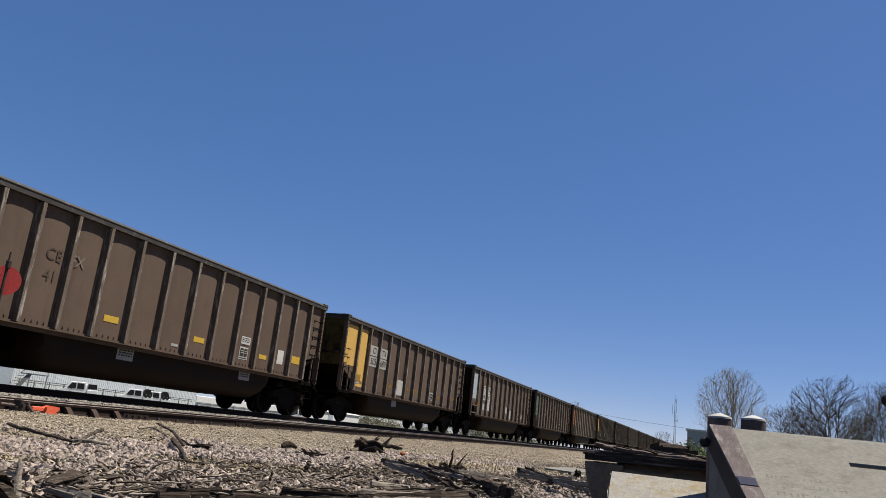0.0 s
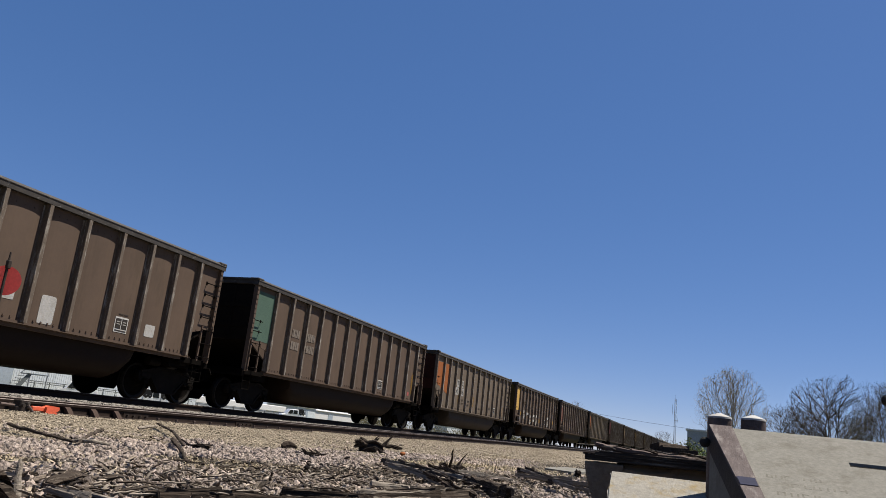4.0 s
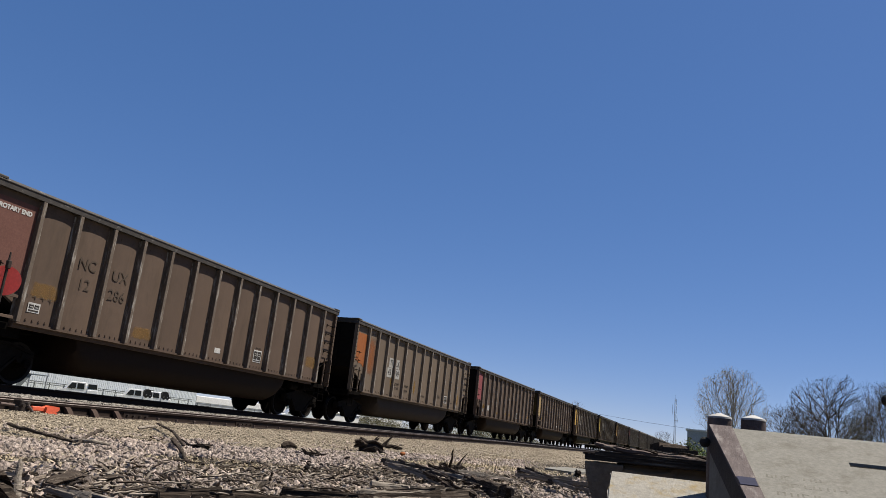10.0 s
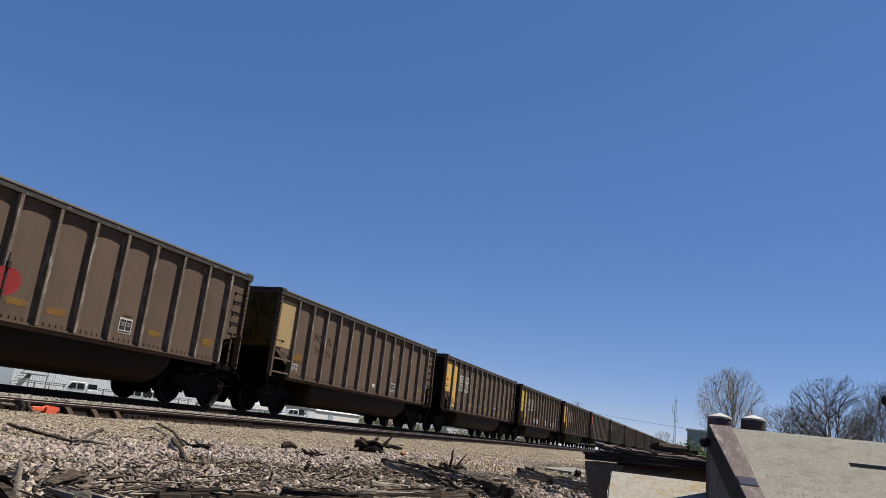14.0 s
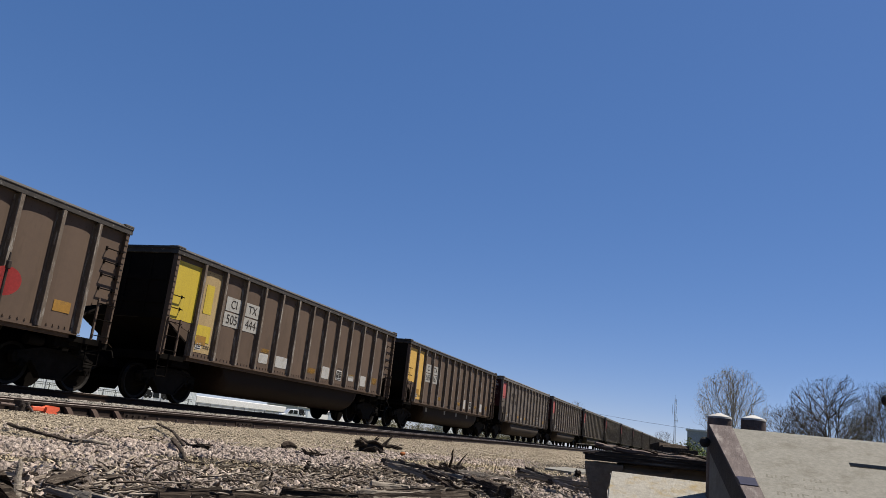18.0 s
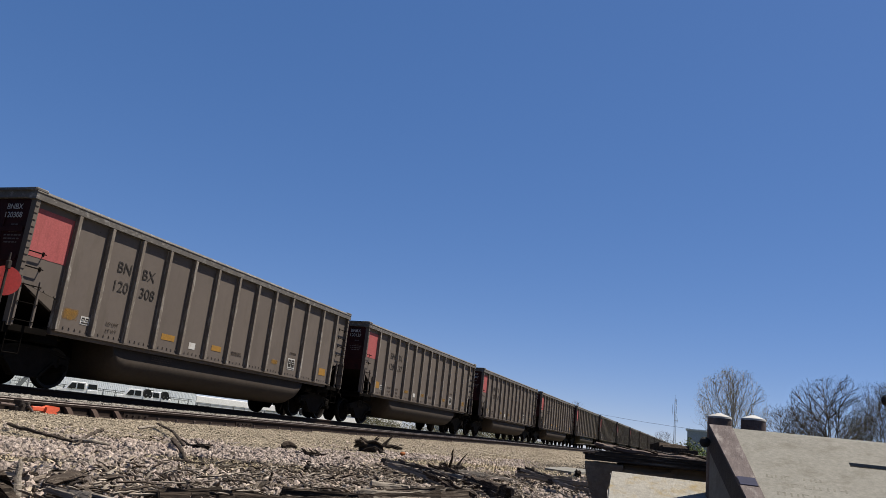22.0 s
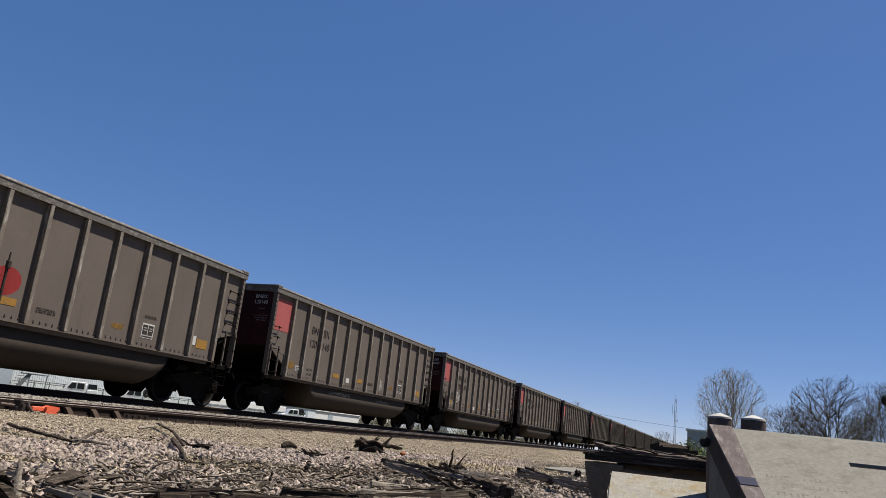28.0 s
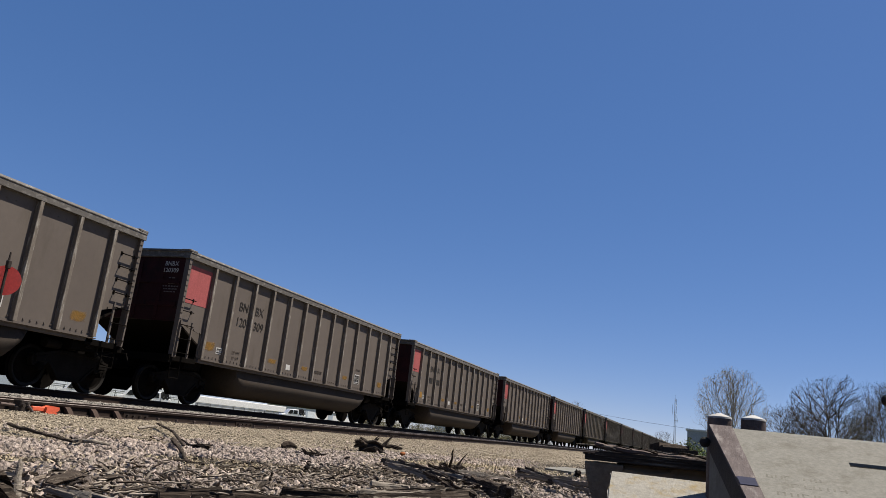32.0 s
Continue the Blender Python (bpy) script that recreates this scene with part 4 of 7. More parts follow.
def build_car(index, body, end_mat, label, marks=()):
    car = thing("coal_gondola", None, None, label, "railway wagon", group="cars of the coal train")
    RIBS[:] = RIBS_WIDE if index in (0, 2, 4, 7) else RIBS_EVEN
    e = [NEAR, *RIBS, FAR]
    worn, under = RIB_OF[body.name], M["under"]
    pale = body is not M["body_brown"]
    BULGE[0] = 0.004 if pale else 0.05
    tall = 0.055 if index >= 13 else 0.025
    seam = ((2.58, 0.010, 9),) if index == 5 else ()
    for k in range(14):
        a, b = e[k], e[k + 1]
        cut = -1 if k == 0 else (1 if k == 13 else 0)
        if cut:
            shared(("sheet", k, RIBS[0]), sheet(a, b, cut), "side_sheet", body, car)
        else:
            w = round(b - a, 2)
            shared(("sheet", w, seam), sheet(-w / 2, w / 2, 0, BULGE[0], seam), "side_sheet", body, car, at=pose((a + b) / 2, 0, 0))
    for x in RIBS:
        shared("rib", rib_mesh, "side_rib", worn, car, "scuffed upright stiffener", pose(x, 0, 0))
    for s in (-1, 1):
        xe = NEAR if s < 0 else FAR
        spin = 0 if s < 0 else 180
        shared("post", post_mesh, "corner_post", body, car, at=pose(xe, 0, 0))
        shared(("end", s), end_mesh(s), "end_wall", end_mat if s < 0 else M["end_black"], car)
        # the slope sheet's shade is likewise put into its near-black colour
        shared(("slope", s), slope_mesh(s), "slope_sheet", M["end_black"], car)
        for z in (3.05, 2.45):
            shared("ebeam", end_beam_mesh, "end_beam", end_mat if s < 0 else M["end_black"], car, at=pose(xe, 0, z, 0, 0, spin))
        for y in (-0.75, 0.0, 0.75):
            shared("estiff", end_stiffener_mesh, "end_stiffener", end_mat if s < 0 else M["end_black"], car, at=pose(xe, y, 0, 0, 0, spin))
        shared(("endchord", tall), end_chord_mesh(tall), "end_chord", CHORD_OF[body.name], car, at=pose(xe, 0, 0, 0, 0, spin))
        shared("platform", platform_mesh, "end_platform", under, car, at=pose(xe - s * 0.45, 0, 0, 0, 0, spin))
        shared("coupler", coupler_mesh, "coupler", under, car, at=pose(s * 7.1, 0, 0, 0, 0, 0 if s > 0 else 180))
        shared("hose", hose_mesh, "brake_hose", M["rubber"], car, at=pose(s * 7.0, 0, 0, 0, 0, 0 if s > 0 else 180))
        if s < 0 and index in (2, 5, 6, 9):
            shared("cornerrail", corner_rail_mesh, "corner_rail", body, car, "flat bar across the open corner", pose(xe, 0, 1.72))
            shared("cornerrail", corner_rail_mesh, "corner_rail", body, car, "flat bar across the open corner", pose(xe, 0, 1.30))
            if index != 2:
                shared("grab", grab_mesh, "grab_iron", under, car, at=pose(xe + 0.30, 0, 2.28))
        else:
            corner_ladder(car, body, under, s, xe)
        shared("stirrup", stirrup_mesh, "stirrup_step", under, car, at=pose(xe - s * 0.24, 0, 0))
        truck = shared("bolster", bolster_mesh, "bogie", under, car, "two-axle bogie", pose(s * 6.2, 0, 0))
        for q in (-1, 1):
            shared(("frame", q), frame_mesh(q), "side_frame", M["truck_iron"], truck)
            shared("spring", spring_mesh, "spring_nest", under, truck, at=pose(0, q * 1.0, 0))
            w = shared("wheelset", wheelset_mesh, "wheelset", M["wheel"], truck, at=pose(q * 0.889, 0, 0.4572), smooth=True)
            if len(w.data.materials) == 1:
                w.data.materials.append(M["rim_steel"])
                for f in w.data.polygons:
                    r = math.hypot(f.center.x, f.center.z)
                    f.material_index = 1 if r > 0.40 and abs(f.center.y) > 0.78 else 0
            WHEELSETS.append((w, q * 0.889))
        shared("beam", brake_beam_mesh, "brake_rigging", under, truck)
    shared(("chord", tall), chord_mesh(tall), "top_chord", CHORD_OF[body.name], car)
    shared(("chord", tall), chord_mesh(tall), "top_chord", CHORD_OF[body.name], car, at=pose(0, 0, 0, 0, 0, 180))
    shared("sill", sill_mesh, "side_sill", body, car)
    shared("sill", sill_mesh, "side_sill", body, car, at=pose(0, 0, 0, 0, 0, 180))
    shared(("farwall", RIBS[0]), far_wall_mesh, "far_side_wall", body, car)
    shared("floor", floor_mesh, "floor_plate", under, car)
    shared(("tub", body.name), tub_mesh(0.64 if body is M["body_tan"] else 0.53 if pale else 0.50, 0.49 if body is M["body_tan"] else 0.455), "hopper_tub", M["tub_tan"] if pale else M["tub"], car, "rounded tub between the bogies, shade put into its colour", smooth=True)
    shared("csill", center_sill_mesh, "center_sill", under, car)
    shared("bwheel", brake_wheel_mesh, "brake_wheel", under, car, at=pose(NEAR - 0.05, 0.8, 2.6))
    shared("brakegear", brake_gear_mesh, "brake_gear", M["truck_iron"], car, "grimy brake cylinder and rods in shade-dark steel")
    for spin in (0, 180):
        shared("uncoupler", uncoupling_lever_mesh, "uncoupling_lever", M["truck_iron"], car, at=pose(0, 0, 0, 0, 0, spin))
    CARS.append(car)
    return car


STRIPS = {  # bay, offset, height of the middle, width, height of the yellow strips on each car
    0: ((5, 0.05, 1.72, 0.46, 0.15), (8, 0.05, 1.72, 0.46, 0.14), (11, 0.0, 1.66, 0.42, 0.13)),
    1: ((5, 0, 1.66, 0.4, 0.2), (7, 0, 1.70, 0.46, 0.15), (8, 0.05, 1.70, 0.5, 0.15), (11, 0, 1.66, 0.46, 0.15), (13, 0.05, 1.74, 0.5, 0.2)),
    2: ((2, -0.1, 1.85, 0.6, 0.35),),
    3: ((13, 0.3, 2.0, 0.2, 1.0),),
    5: ((2, -0.05, 1.90, 0.62, 0.26), (5, 0, 1.52, 0.55, 0.2), (8, 0, 1.66, 0.5, 0.26), (11, 0, 1.60, 0.45, 0.14), (13, 0.02, 1.78, 0.52, 0.28)),
    6: ((2, 0.05, 1.95, 0.7, 0.35), (5, 0.05, 1.55, 0.7, 0.3), (13, 0.1, 1.85, 0.7, 0.4)),
    8: ((2, 0, 1.78, 0.5, 0.3), (5, 0, 1.56, 0.5, 0.18), (7, 0, 1.62, 0.6, 0.16), (8, 0, 1.60, 0.6, 0.17), (11, 0, 1.62, 0.52, 0.15), (13, 0, 1.70, 0.5, 0.24)),
    9: ((2, 0, 1.88, 0.6, 0.3), (13, 0.1, 1.75, 0.5, 0.2)),
    10: ((5, 0, 1.66, 0.48, 0.15), (8, 0, 1.62, 0.48, 0.14), (11, 0, 1.60, 0.46, 0.13), (13, 0.03, 1.74, 0.46, 0.24)),
    11: ((5, 0.05, 1.86, 0.5, 0.14), (8, 0, 1.58, 0.6, 0.2), (11, 0, 1.70, 0.5, 0.14), (13, 0, 1.72, 0.5, 0.28)),
    12: ((5, 0, 1.62, 0.5, 0.2), (8, 0, 1.60, 0.6, 0.22), (11, 0, 1.60, 0.5, 0.15), (13, 0, 1.68, 0.5, 0.26)),
}


def data_plate(car, x, z, w, h):
    """The consolidated stencil: white lines round and across a dark field."""
    patch(car, "data_plate", x, z, w, h, M["white_patch"], "white-framed black consolidated stencil")
    t = 0.026
    for dx, dz, pw, ph in ((-w / 4 + t / 4, t * 0.9, w / 2 - t * 1.5, h - t * 4.6), (w / 4 - t / 4, t * 0.9, w / 2 - t * 1.5, h - t * 4.6), (0, -h / 2 + t * 1.5, w - t * 2, t * 1.1)):
        patch(car, "stencil_field", x + dx, z + dz, pw, ph, M["black_paint"], "black stencil field", -0.005)
    bm = bmesh.new()
    for dx in (-w / 4 + t / 4, w / 4 - t / 4):
        for dz in (0.055, 0.0):
            box(bm, dx - w * 0.13, dx + w * 0.11, SIDE - 0.0295, SIDE - 0.0245, dz, dz + 0.022)
    part("stencil", bm, M["plate_grey"], car, "rows of small stencilled marks", pose(x, 0, z))


def strips(car, index):
    """Reflector strips, data plates and small notices along the foot of the side."""
    if index >= 13:
        for k, w in ((5, 0.5), (7, 0.44), (10, 0.42), (13, 0.46)):
            big = 0.24 if k == 13 else 0.15
            patch(car, "reflector", center_of(k) + 0.04, 1.56 + big / 4, w, big, M["strip_dirty"] if index in (13, 16, 17) and k != 10 else M["strip_faded"], "dulled yellow reflective strip")
    for k, dx, z, w, h in STRIPS.get(index, ()):
        patch(car, "reflector", center_of(k) + dx, z, w, h, M["strip"] if index == 0 else M["strip_dirty"] if index in (5, 10) else M["strip_ghost"] if index == 6 else M["strip_faded"], "yellow reflective strip")
    bay = 11 if index in (2, 4, 7) or index >= 13 else 10
    if index < 21:
        data_plate(car, center_of(bay) + 0.02, 1.64, 0.42, 0.36)
        bars(car, center_of(bay) + 0.05, 2.02 if index >= 13 else 1.90, 0.4 if index >= 13 else 0.3, 2 if index >= 13 else 1, M["black_faint"], 0.022, index)
        if index in (1, 10, 11, 12):
            data_plate(car, center_of(2) - 0.16, 1.56, 0.24, 0.20)
            bars(car, center_of(2) + 0.18, 1.60, 0.26, 2, M["black_faint"], 0.03, index + 50)
        elif index >= 13:
            data_plate(car, center_of(2) + 0.30, 1.55, 0.26, 0.18)
        elif index in (2, 5, 6, 8, 9):
            data_plate(car, center_of(2) - 0.12, 1.58, 0.30, 0.20)
        if index in (5, 6, 9):
            bm = bmesh.new()
            for q in range(5):
                box(bm, -0.4 + 0.2 * q, -0.33 + 0.2 * q, SIDE - 0.0225, SIDE - 0.0195, 0.0, 0.018)
                box(bm, -0.345 + 0.2 * q, -0.33 + 0.2 * q, SIDE - 0.0225, SIDE - 0.0195, -0.06, 0.0)
            part("stencil", bm, M["black_faint"], car, "row of small hooked load marks", pose(center_of(2), 0, 1.80))
        if index >= 13:
            bars(car, center_of(8), 1.62, 0.5, 3, M["black_faint"], 0.022, index + 70)


def build_train():
    dark_end = "with shade-black end, dirt-streaked side and rounded tub"
    for j in range(34):
        if j >= 13:
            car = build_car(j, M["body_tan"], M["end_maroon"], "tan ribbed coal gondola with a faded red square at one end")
            painted(car, 1, M["red"], 2.60, 3.60, label="faded red paint square")
            number = {13: "120308", 14: "120137", 15: "120367", 16: "120211", 17: "120140", 18: "120287", 19: "120309"}.get(j)
            if j < 21:
                mark(car, "BN", center_of(3) + 0.13, 2.94, 0.36, M["black_paint"])
                mark(car, "BX", center_of(4) - 0.06, 2.94, 0.36, M["black_paint"])
                if number:
                    mark(car, number[:3], center_of(3) + 0.10, 2.49, 0.36, M["black_paint"])
                    mark(car, number[3:], center_of(4) + 0.0, 2.49, 0.36, M["black_paint"])
                    for text, z, s in (("BNBX", 3.58, 0.17), (number, 3.40, 0.17)):
                        part("lettering", lettering(text, s, M["white_patch"]), M["white_patch"], car, "white letters on the end", pose(NEAR - 0.032, -1.02, z, 90, 0, -90))
                    end_rows(car, j)
                else:
                    bars(car, center_of(3), 2.52, 0.6, 1, M["black_paint"], 0.26, j)
                    bars(car, center_of(4), 2.52, 0.6, 1, M["black_paint"], 0.26, j + 1)
            if j in (14, 16, 17):
                patch(car, "notice", center_of(13) - 0.30, 1.68, 0.24 if j != 16 else 0.16, 0.24, M["sky_tinted_white"] if j != 16 else M["white_patch"], "small pale square of paint")
            patch(car, "notice", center_of(6), 1.52, 0.26, 0.17, M["white_patch"], "small white notice plate")
            patch(car, "reflector", center_of(2) - 0.14, 1.62, 0.46, 0.26, M["strip_faded"] if j % 2 else M["strip_dirty"], "dulled yellow reflector patch")
            if j < 21:
                bars(car, -2.6, 1.08, 0.75, 3, M["black_faint"], 0.03, j * 3, TUB_LAY)
            if j == 17:
                scribble(car, -2.0, 0.97, 1.7, 0.15, M["plate_grey"], 31, 11, 0.012, TUB_LAY)
                scribble(car, 1.9, 0.92, 1.3, 0.18, M["plate_grey"], 32, 8, 0.012, TUB_LAY)
                scribble(car, center_of(9), 1.66, 0.22, 0.4, M["white_patch"], 33, 2, 0.012)
            if j < 21 and j != 18:
                for text, z in (("LD LMT", 1.60), ("LT WT", 1.44)):
                    part("lettering", lettering(text, 0.115, M["black_faint"]), M["black_faint"], car, "small stencilled words", pose(center_of(3) + 0.1, SIDE - 0.023, z, 90))
            figures = {14: ("245000", "41000"), 16: ("244500", "41500")}.get(j)
            if figures:
                for text, z in zip(figures, (1.60, 1.44)):
                    part("lettering", lettering(text, 0.12, M["black_faint"]), M["black_faint"], car, "small stencilled figures", pose(center_of(4) - 0.1, SIDE - 0.023, z, 90))
            if j == 18:
                scribble(car, center_of(2), 1.95, 0.55, 0.42, M["black_paint"], 2, 3, 0.02)
                scribble(car, center_of(3) - 0.08, 1.93, 0.8, 0.45, M["white_patch"], 5, 5, 0.02)
                scribble(car, center_of(3) - 0.1, 2.17, 0.2, 0.1, M["white_patch"], 12, 1, 0.02)
                for text, k, z in (("LD LMT", 3, 1.58), ("LT WT", 3, 1.42), ("244700", 4, 1.62), ("41300", 4, 1.44)):
                    part("lettering", lettering(text, 0.115, M["black_faint"]), M["black_faint"], car, "small stencilled words and figures", pose(center_of(k), SIDE - 0.023, z, 90))
                for q, (w, h, z) in enumerate(((0.3, 0.25, 2.02), (0.5, 0.25, 1.8), (0.44, 0.22, 1.6))):
                    scribble(car, center_of(9), z, w, h, M["white_patch"], 8 + q, 3, 0.015)
            strips(car, j)
            continue
        body = {4: M["body_grey"], 7: M["body_buff"]}.get(j, M["body_brown"])
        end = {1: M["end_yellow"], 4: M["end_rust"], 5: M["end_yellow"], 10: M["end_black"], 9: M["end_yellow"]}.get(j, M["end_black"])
        label = {
            0: "brown coal gondola with yellow reflector strips, grimy ribs and a tub",
            1: "brown coal gondola with two faded yellow sheets and a yellow end",
            2: "brown coal gondola with one chalky white sheet and a black end",
            3: "brown coal gondola with a dark green sheet at its leading end",
            4: "grey-brown coal gondola with two faded orange sheets and rusty end",
            5: "brown coal gondola with one yellow sheet and white graffiti",
            6: "dark brown coal gondola with a red-brown sheet and shade-black end",
            7: "tan coal gondola with two orange sheets and lettered white plates",
            8: "brown coal gondola with a faded maroon sheet and black end",
            9: "brown coal gondola with a pale buff leading sheet",
            10: "brown coal gondola with two yellow sheets and lettered white plates",
            11: "brown coal gondola with two bright yellow sheets and black end",
            12: "brown coal gondola with two deep yellow sheets and white patches",
        }[j]
        car = build_car(j, body, end, label)
        two = {1: M["yellow"], 10: M["yellow"], 11: M["yellow_bright"], 12: M["yellow"]}
        if j in two:
            painted(car, 1, two[j], 2.10, 3.62, label="yellow painted sheet", slant=0.0)
            painted(car, 2, two[j] if j != 11 else M["cream"], SILL + 0.12, 3.62, label="yellow painted sheet")
            if j == 11:
                patch(car, "paint_patch", center_of(2) - 0.05, 2.85, 0.35, 0.8, M["yellow_bright"], "bright yellow repainted patch", -0.005)
                patch(car, "paint_patch", center_of(2) - 0.05, 1.9, 0.62, 0.45, M["yellow_bright"], "bright yellow repainted patch", -0.005)
            patch(car, "paint_patch", center_of(2) - 0.1, 1.72, 0.42, 0.24, M["strip_dirty"], "brown overpainted patch", -0.010)
            num = {1: "505689", 10: "505436", 11: "505444", 12: "505567"}[j]
            mark(car, "CI", center_of(3) + 0.12, 2.92, 0.34, M["black_paint"], M["plate_grey"], 0.76)
            mark(car, "TX", center_of(4) + 0.05, 2.92, 0.34, M["black_paint"], M["plate_grey"], 0.70)
            mark(car, num[:3], center_of(3) + 0.11, 2.48, 0.37, M["black_paint"], M["plate_grey"], 0.78)
            mark(car, num[3:], center_of(4) + 0.05, 2.48, 0.37, M["black_paint"], M["plate_grey"], 0.74)
        if j in (4, 7):
            painted(car, 1, M["orange"], 2.30, 3.45, label="faded orange paint", slant=0.25)
            painted(car, 2, M["orange_faded"] if j == 7 else M["orange"], 1.95 if j == 7 else 2.05, 3.45, label="faded orange paint", slant=0.2)
            for k, text in ((4, "TI"), (5, "LX")):
                mark(car, text, center_of(k) + (0.2 if k == 4 else -0.16), 2.66, 0.34, M["black_paint"], M["plate_grey"], 0.46)
            for k, text in ((4, "45"), (5, "216" if j == 4 else "199")):
                mark(car, text, center_of(k) + (0.1 if k == 4 else -0.16), 2.24, 0.35, M["black_paint"], M["plate_grey"])
            for text, k, z in (("LD LMT", 5, 1.82), ("LT WT", 5, 1.64), ("243900" if j == 4 else "243600", 6, 1.82), ("42100" if j == 4 else "42400", 6, 1.62)):
                part("lettering", lettering(text, 0.15, M["black_paint"]), M["black_paint"], car, "small stencilled words and figures", pose(center_of(k), SIDE - 0.023, z, 90))
            for k, x, z, w, h in ((7, -0.1, 1.86, 0.2, 0.62), (13, -0.05, 1.75, 0.26, 0.62), (4, 0.38, 1.85, 0.18, 0.5)):
                patch(car, "paint_patch", center_of(k) + x, z, w, h, M["strip_faded"], "daub of yellow paint, half worn off")
            bars(car, center_of(8), 1.60, 0.5, 2, M["black_faint"], 0.024, 200 + j)
            bars(car, center_of(10), 1.78, 0.42, 4, M["black_faint"], 0.022, 210 + j)
            bars(car, center_of(12), 1.56, 0.3, 1, M["black_faint"], 0.024, 220 + j)
        if j == 2:
            for k, text in ((3, "CI"), (4, "TX")):
                mark(car, text, center_of(k), 2.77, 0.37, M["black_paint"], M["white_patch"])
            for k, text in ((3, "400"), (4, "667")):
                mark(car, text, center_of(k), 2.34, 0.37, M["black_paint"], M["white_patch"])
            for k, z, w, h in ((3, 1.75, 0.5, 0.36), (4, 1.85, 0.7, 0.55), (8, 1.85, 0.45, 0.42), (9, 1.6, 0.4, 0.6), (12, 1.65, 0.35, 0.3)):
                patch(car, "paint_patch", center_of(k), z, w, h, M["white_faded"], "chalky white overpainted patch")
            painted(car, 1, M["sky_tinted_white"], 2.1, 3.55, label="chalky white sheet with the sky's blue tinted in")
        if j == 3:
            painted(car, 1, M["green_patch"], 2.1, 3.6, label="dark green sheet")
        if j in (5, 6, 9):
            for k, text, z in ((3, "NC", 2.75), (4, "UX", 2.70), (3, {5: "10", 6: "12", 9: "11"}[j], 2.30), (4, {5: "800", 6: "286", 9: "474"}[j], 2.25)):
                mark(car, text, center_of(k) + (0.0 if j == 6 else 0.15 if k == 3 else -0.1), z, 0.36, M["ghost_mark"])
        if j == 6:
            part("lettering", lettering("ROTARY END", 0.125, M["white_patch"], 0.006), M["white_patch"], car, "white stencilled words", pose(center_of(1) + 0.0, SIDE - 0.023, 3.40, 90))
        if j == 5:
            chalk = M["white_patch"]
            for text, k, z, size in (("wake", 11, 2.00, 0.30), ("up", 11, 1.74, 0.28), ("GOP", 11, 1.48, 0.26), ("dollars", 6, 1.95, 0.24), ("for Golf", 6, 1.62, 0.24), ("Milking", 4, 1.98, 0.24)):
                part("graffiti", lettering(text, size * 1.12, chalk, 0.012), chalk, car, "hand-painted white graffiti word", pose(center_of(k), SIDE - 0.023, z, 90, 0, 0) @ pose(0, 0, 0, 0, 0, 4))
            for n, (k, z, w, h) in enumerate(((3, 1.78, 0.6, 0.30), (3, 2.08, 0.3, 0.16), (5, 1.85, 0.3, 0.2), (5, 1.5, 0.5, 0.3), (7, 2.0, 0.55, 0.2), (7, 1.6, 0.5, 0.35), (7, 1.42, 0.2, 0.16))):
                scribble(car, center_of(k), z, w, h, chalk, 3 + n, 4, 0.022)
            painted(car, 1, M["yellow"], 2.1, 3.62, label="yellow painted sheet")
            painted(car, 14, M["end_black"], 2.1, 3.72, label="near-black trailing sheet")
            part("lettering", lettering("NCUX  10800", 0.19, M["black_paint"]), M["black_paint"], car, "black letters on the yellow end", pose(NEAR - 0.032, -0.75, 3.40, 90, 0, -90))
        if j in (6, 9):
            patch(car, "notice", center_of(8) + 0.05, 1.55, 0.26, 0.14, M["white_patch"], "small white notice plate")
        if j == 6:
            part("lettering", lettering("NCUX 12286", 0.17, M["black_end_marks"]), M["black_end_marks"], car, "dull letters on the shade-black end", pose(NEAR - 0.032, -0.7, 3.40, 90, 0, -90))
        if j == 8:
            part("lettering", lettering("CEFX", 0.17, M["black_end_marks"]), M["black_end_marks"], car, "dull letters on the shade-black end", pose(NEAR - 0.032, -0.75, 3.50, 90, 0, -90))
            for k, text in ((3, "CE"), (4, "FX")):
                mark(car, text, center_of(k), 2.72, 0.34, M["ghost_mark"])
        if j == 3:
            patch(car, "paint_patch", center_of(13), 1.52, 0.18, 0.16, M["red"], "small red square of paint")
            for k in (3, 4):
                bars(car, center_of(k), 2.78, 0.5, 1, M["rub_mark"], 0.26, 40 + k)
                bars(car, center_of(k), 2.38, 0.5, 1, M["rub_mark"], 0.26, 50 + k)
        if j == 6:
            painted(car, 1, M["rust_patch"], 2.1, 3.6, label="red-brown sheet")
        if j == 0:
            for k, text, z in ((3, "CE", 2.75), (3, "41", 2.30)):
                mark(car, text, center_of(k) + 0.1, z, 0.36, M["ghost_mark"])
            patch(car, "paint_patch", center_of(12), 1.78, 0.36, 0.44, M["white_patch"], "square white overpainted patch")
            patch(car, "notice", center_of(10) + 0.05, 2.02, 0.46, 0.22, M["white_patch"], "white notice plate over the stencil")
            bars(car, center_of(10) + 0.05, 2.10, 0.38, 3, M["black_faint"], 0.03, 7)
            patch(car, "notice", center_of(7) + 0.2, 1.45, 0.26, 0.07, M["plate_grey"], "small pale plate")
            mark(car, "FX", center_of(4) - 0.25, 2.75, 0.36, M["rub_mark"])
            patch(car, "reflector", center_of(13), 1.80, 0.5, 0.24, M["strip"], "bright yellow reflective strip")
            for x, z in ((-1.9, 1.0), (3.1, 1.02)):
                patch(car, "notice", x, z, 0.55, 0.28, M["plate_grey"], "grimy white notice on the tub", 0.155)
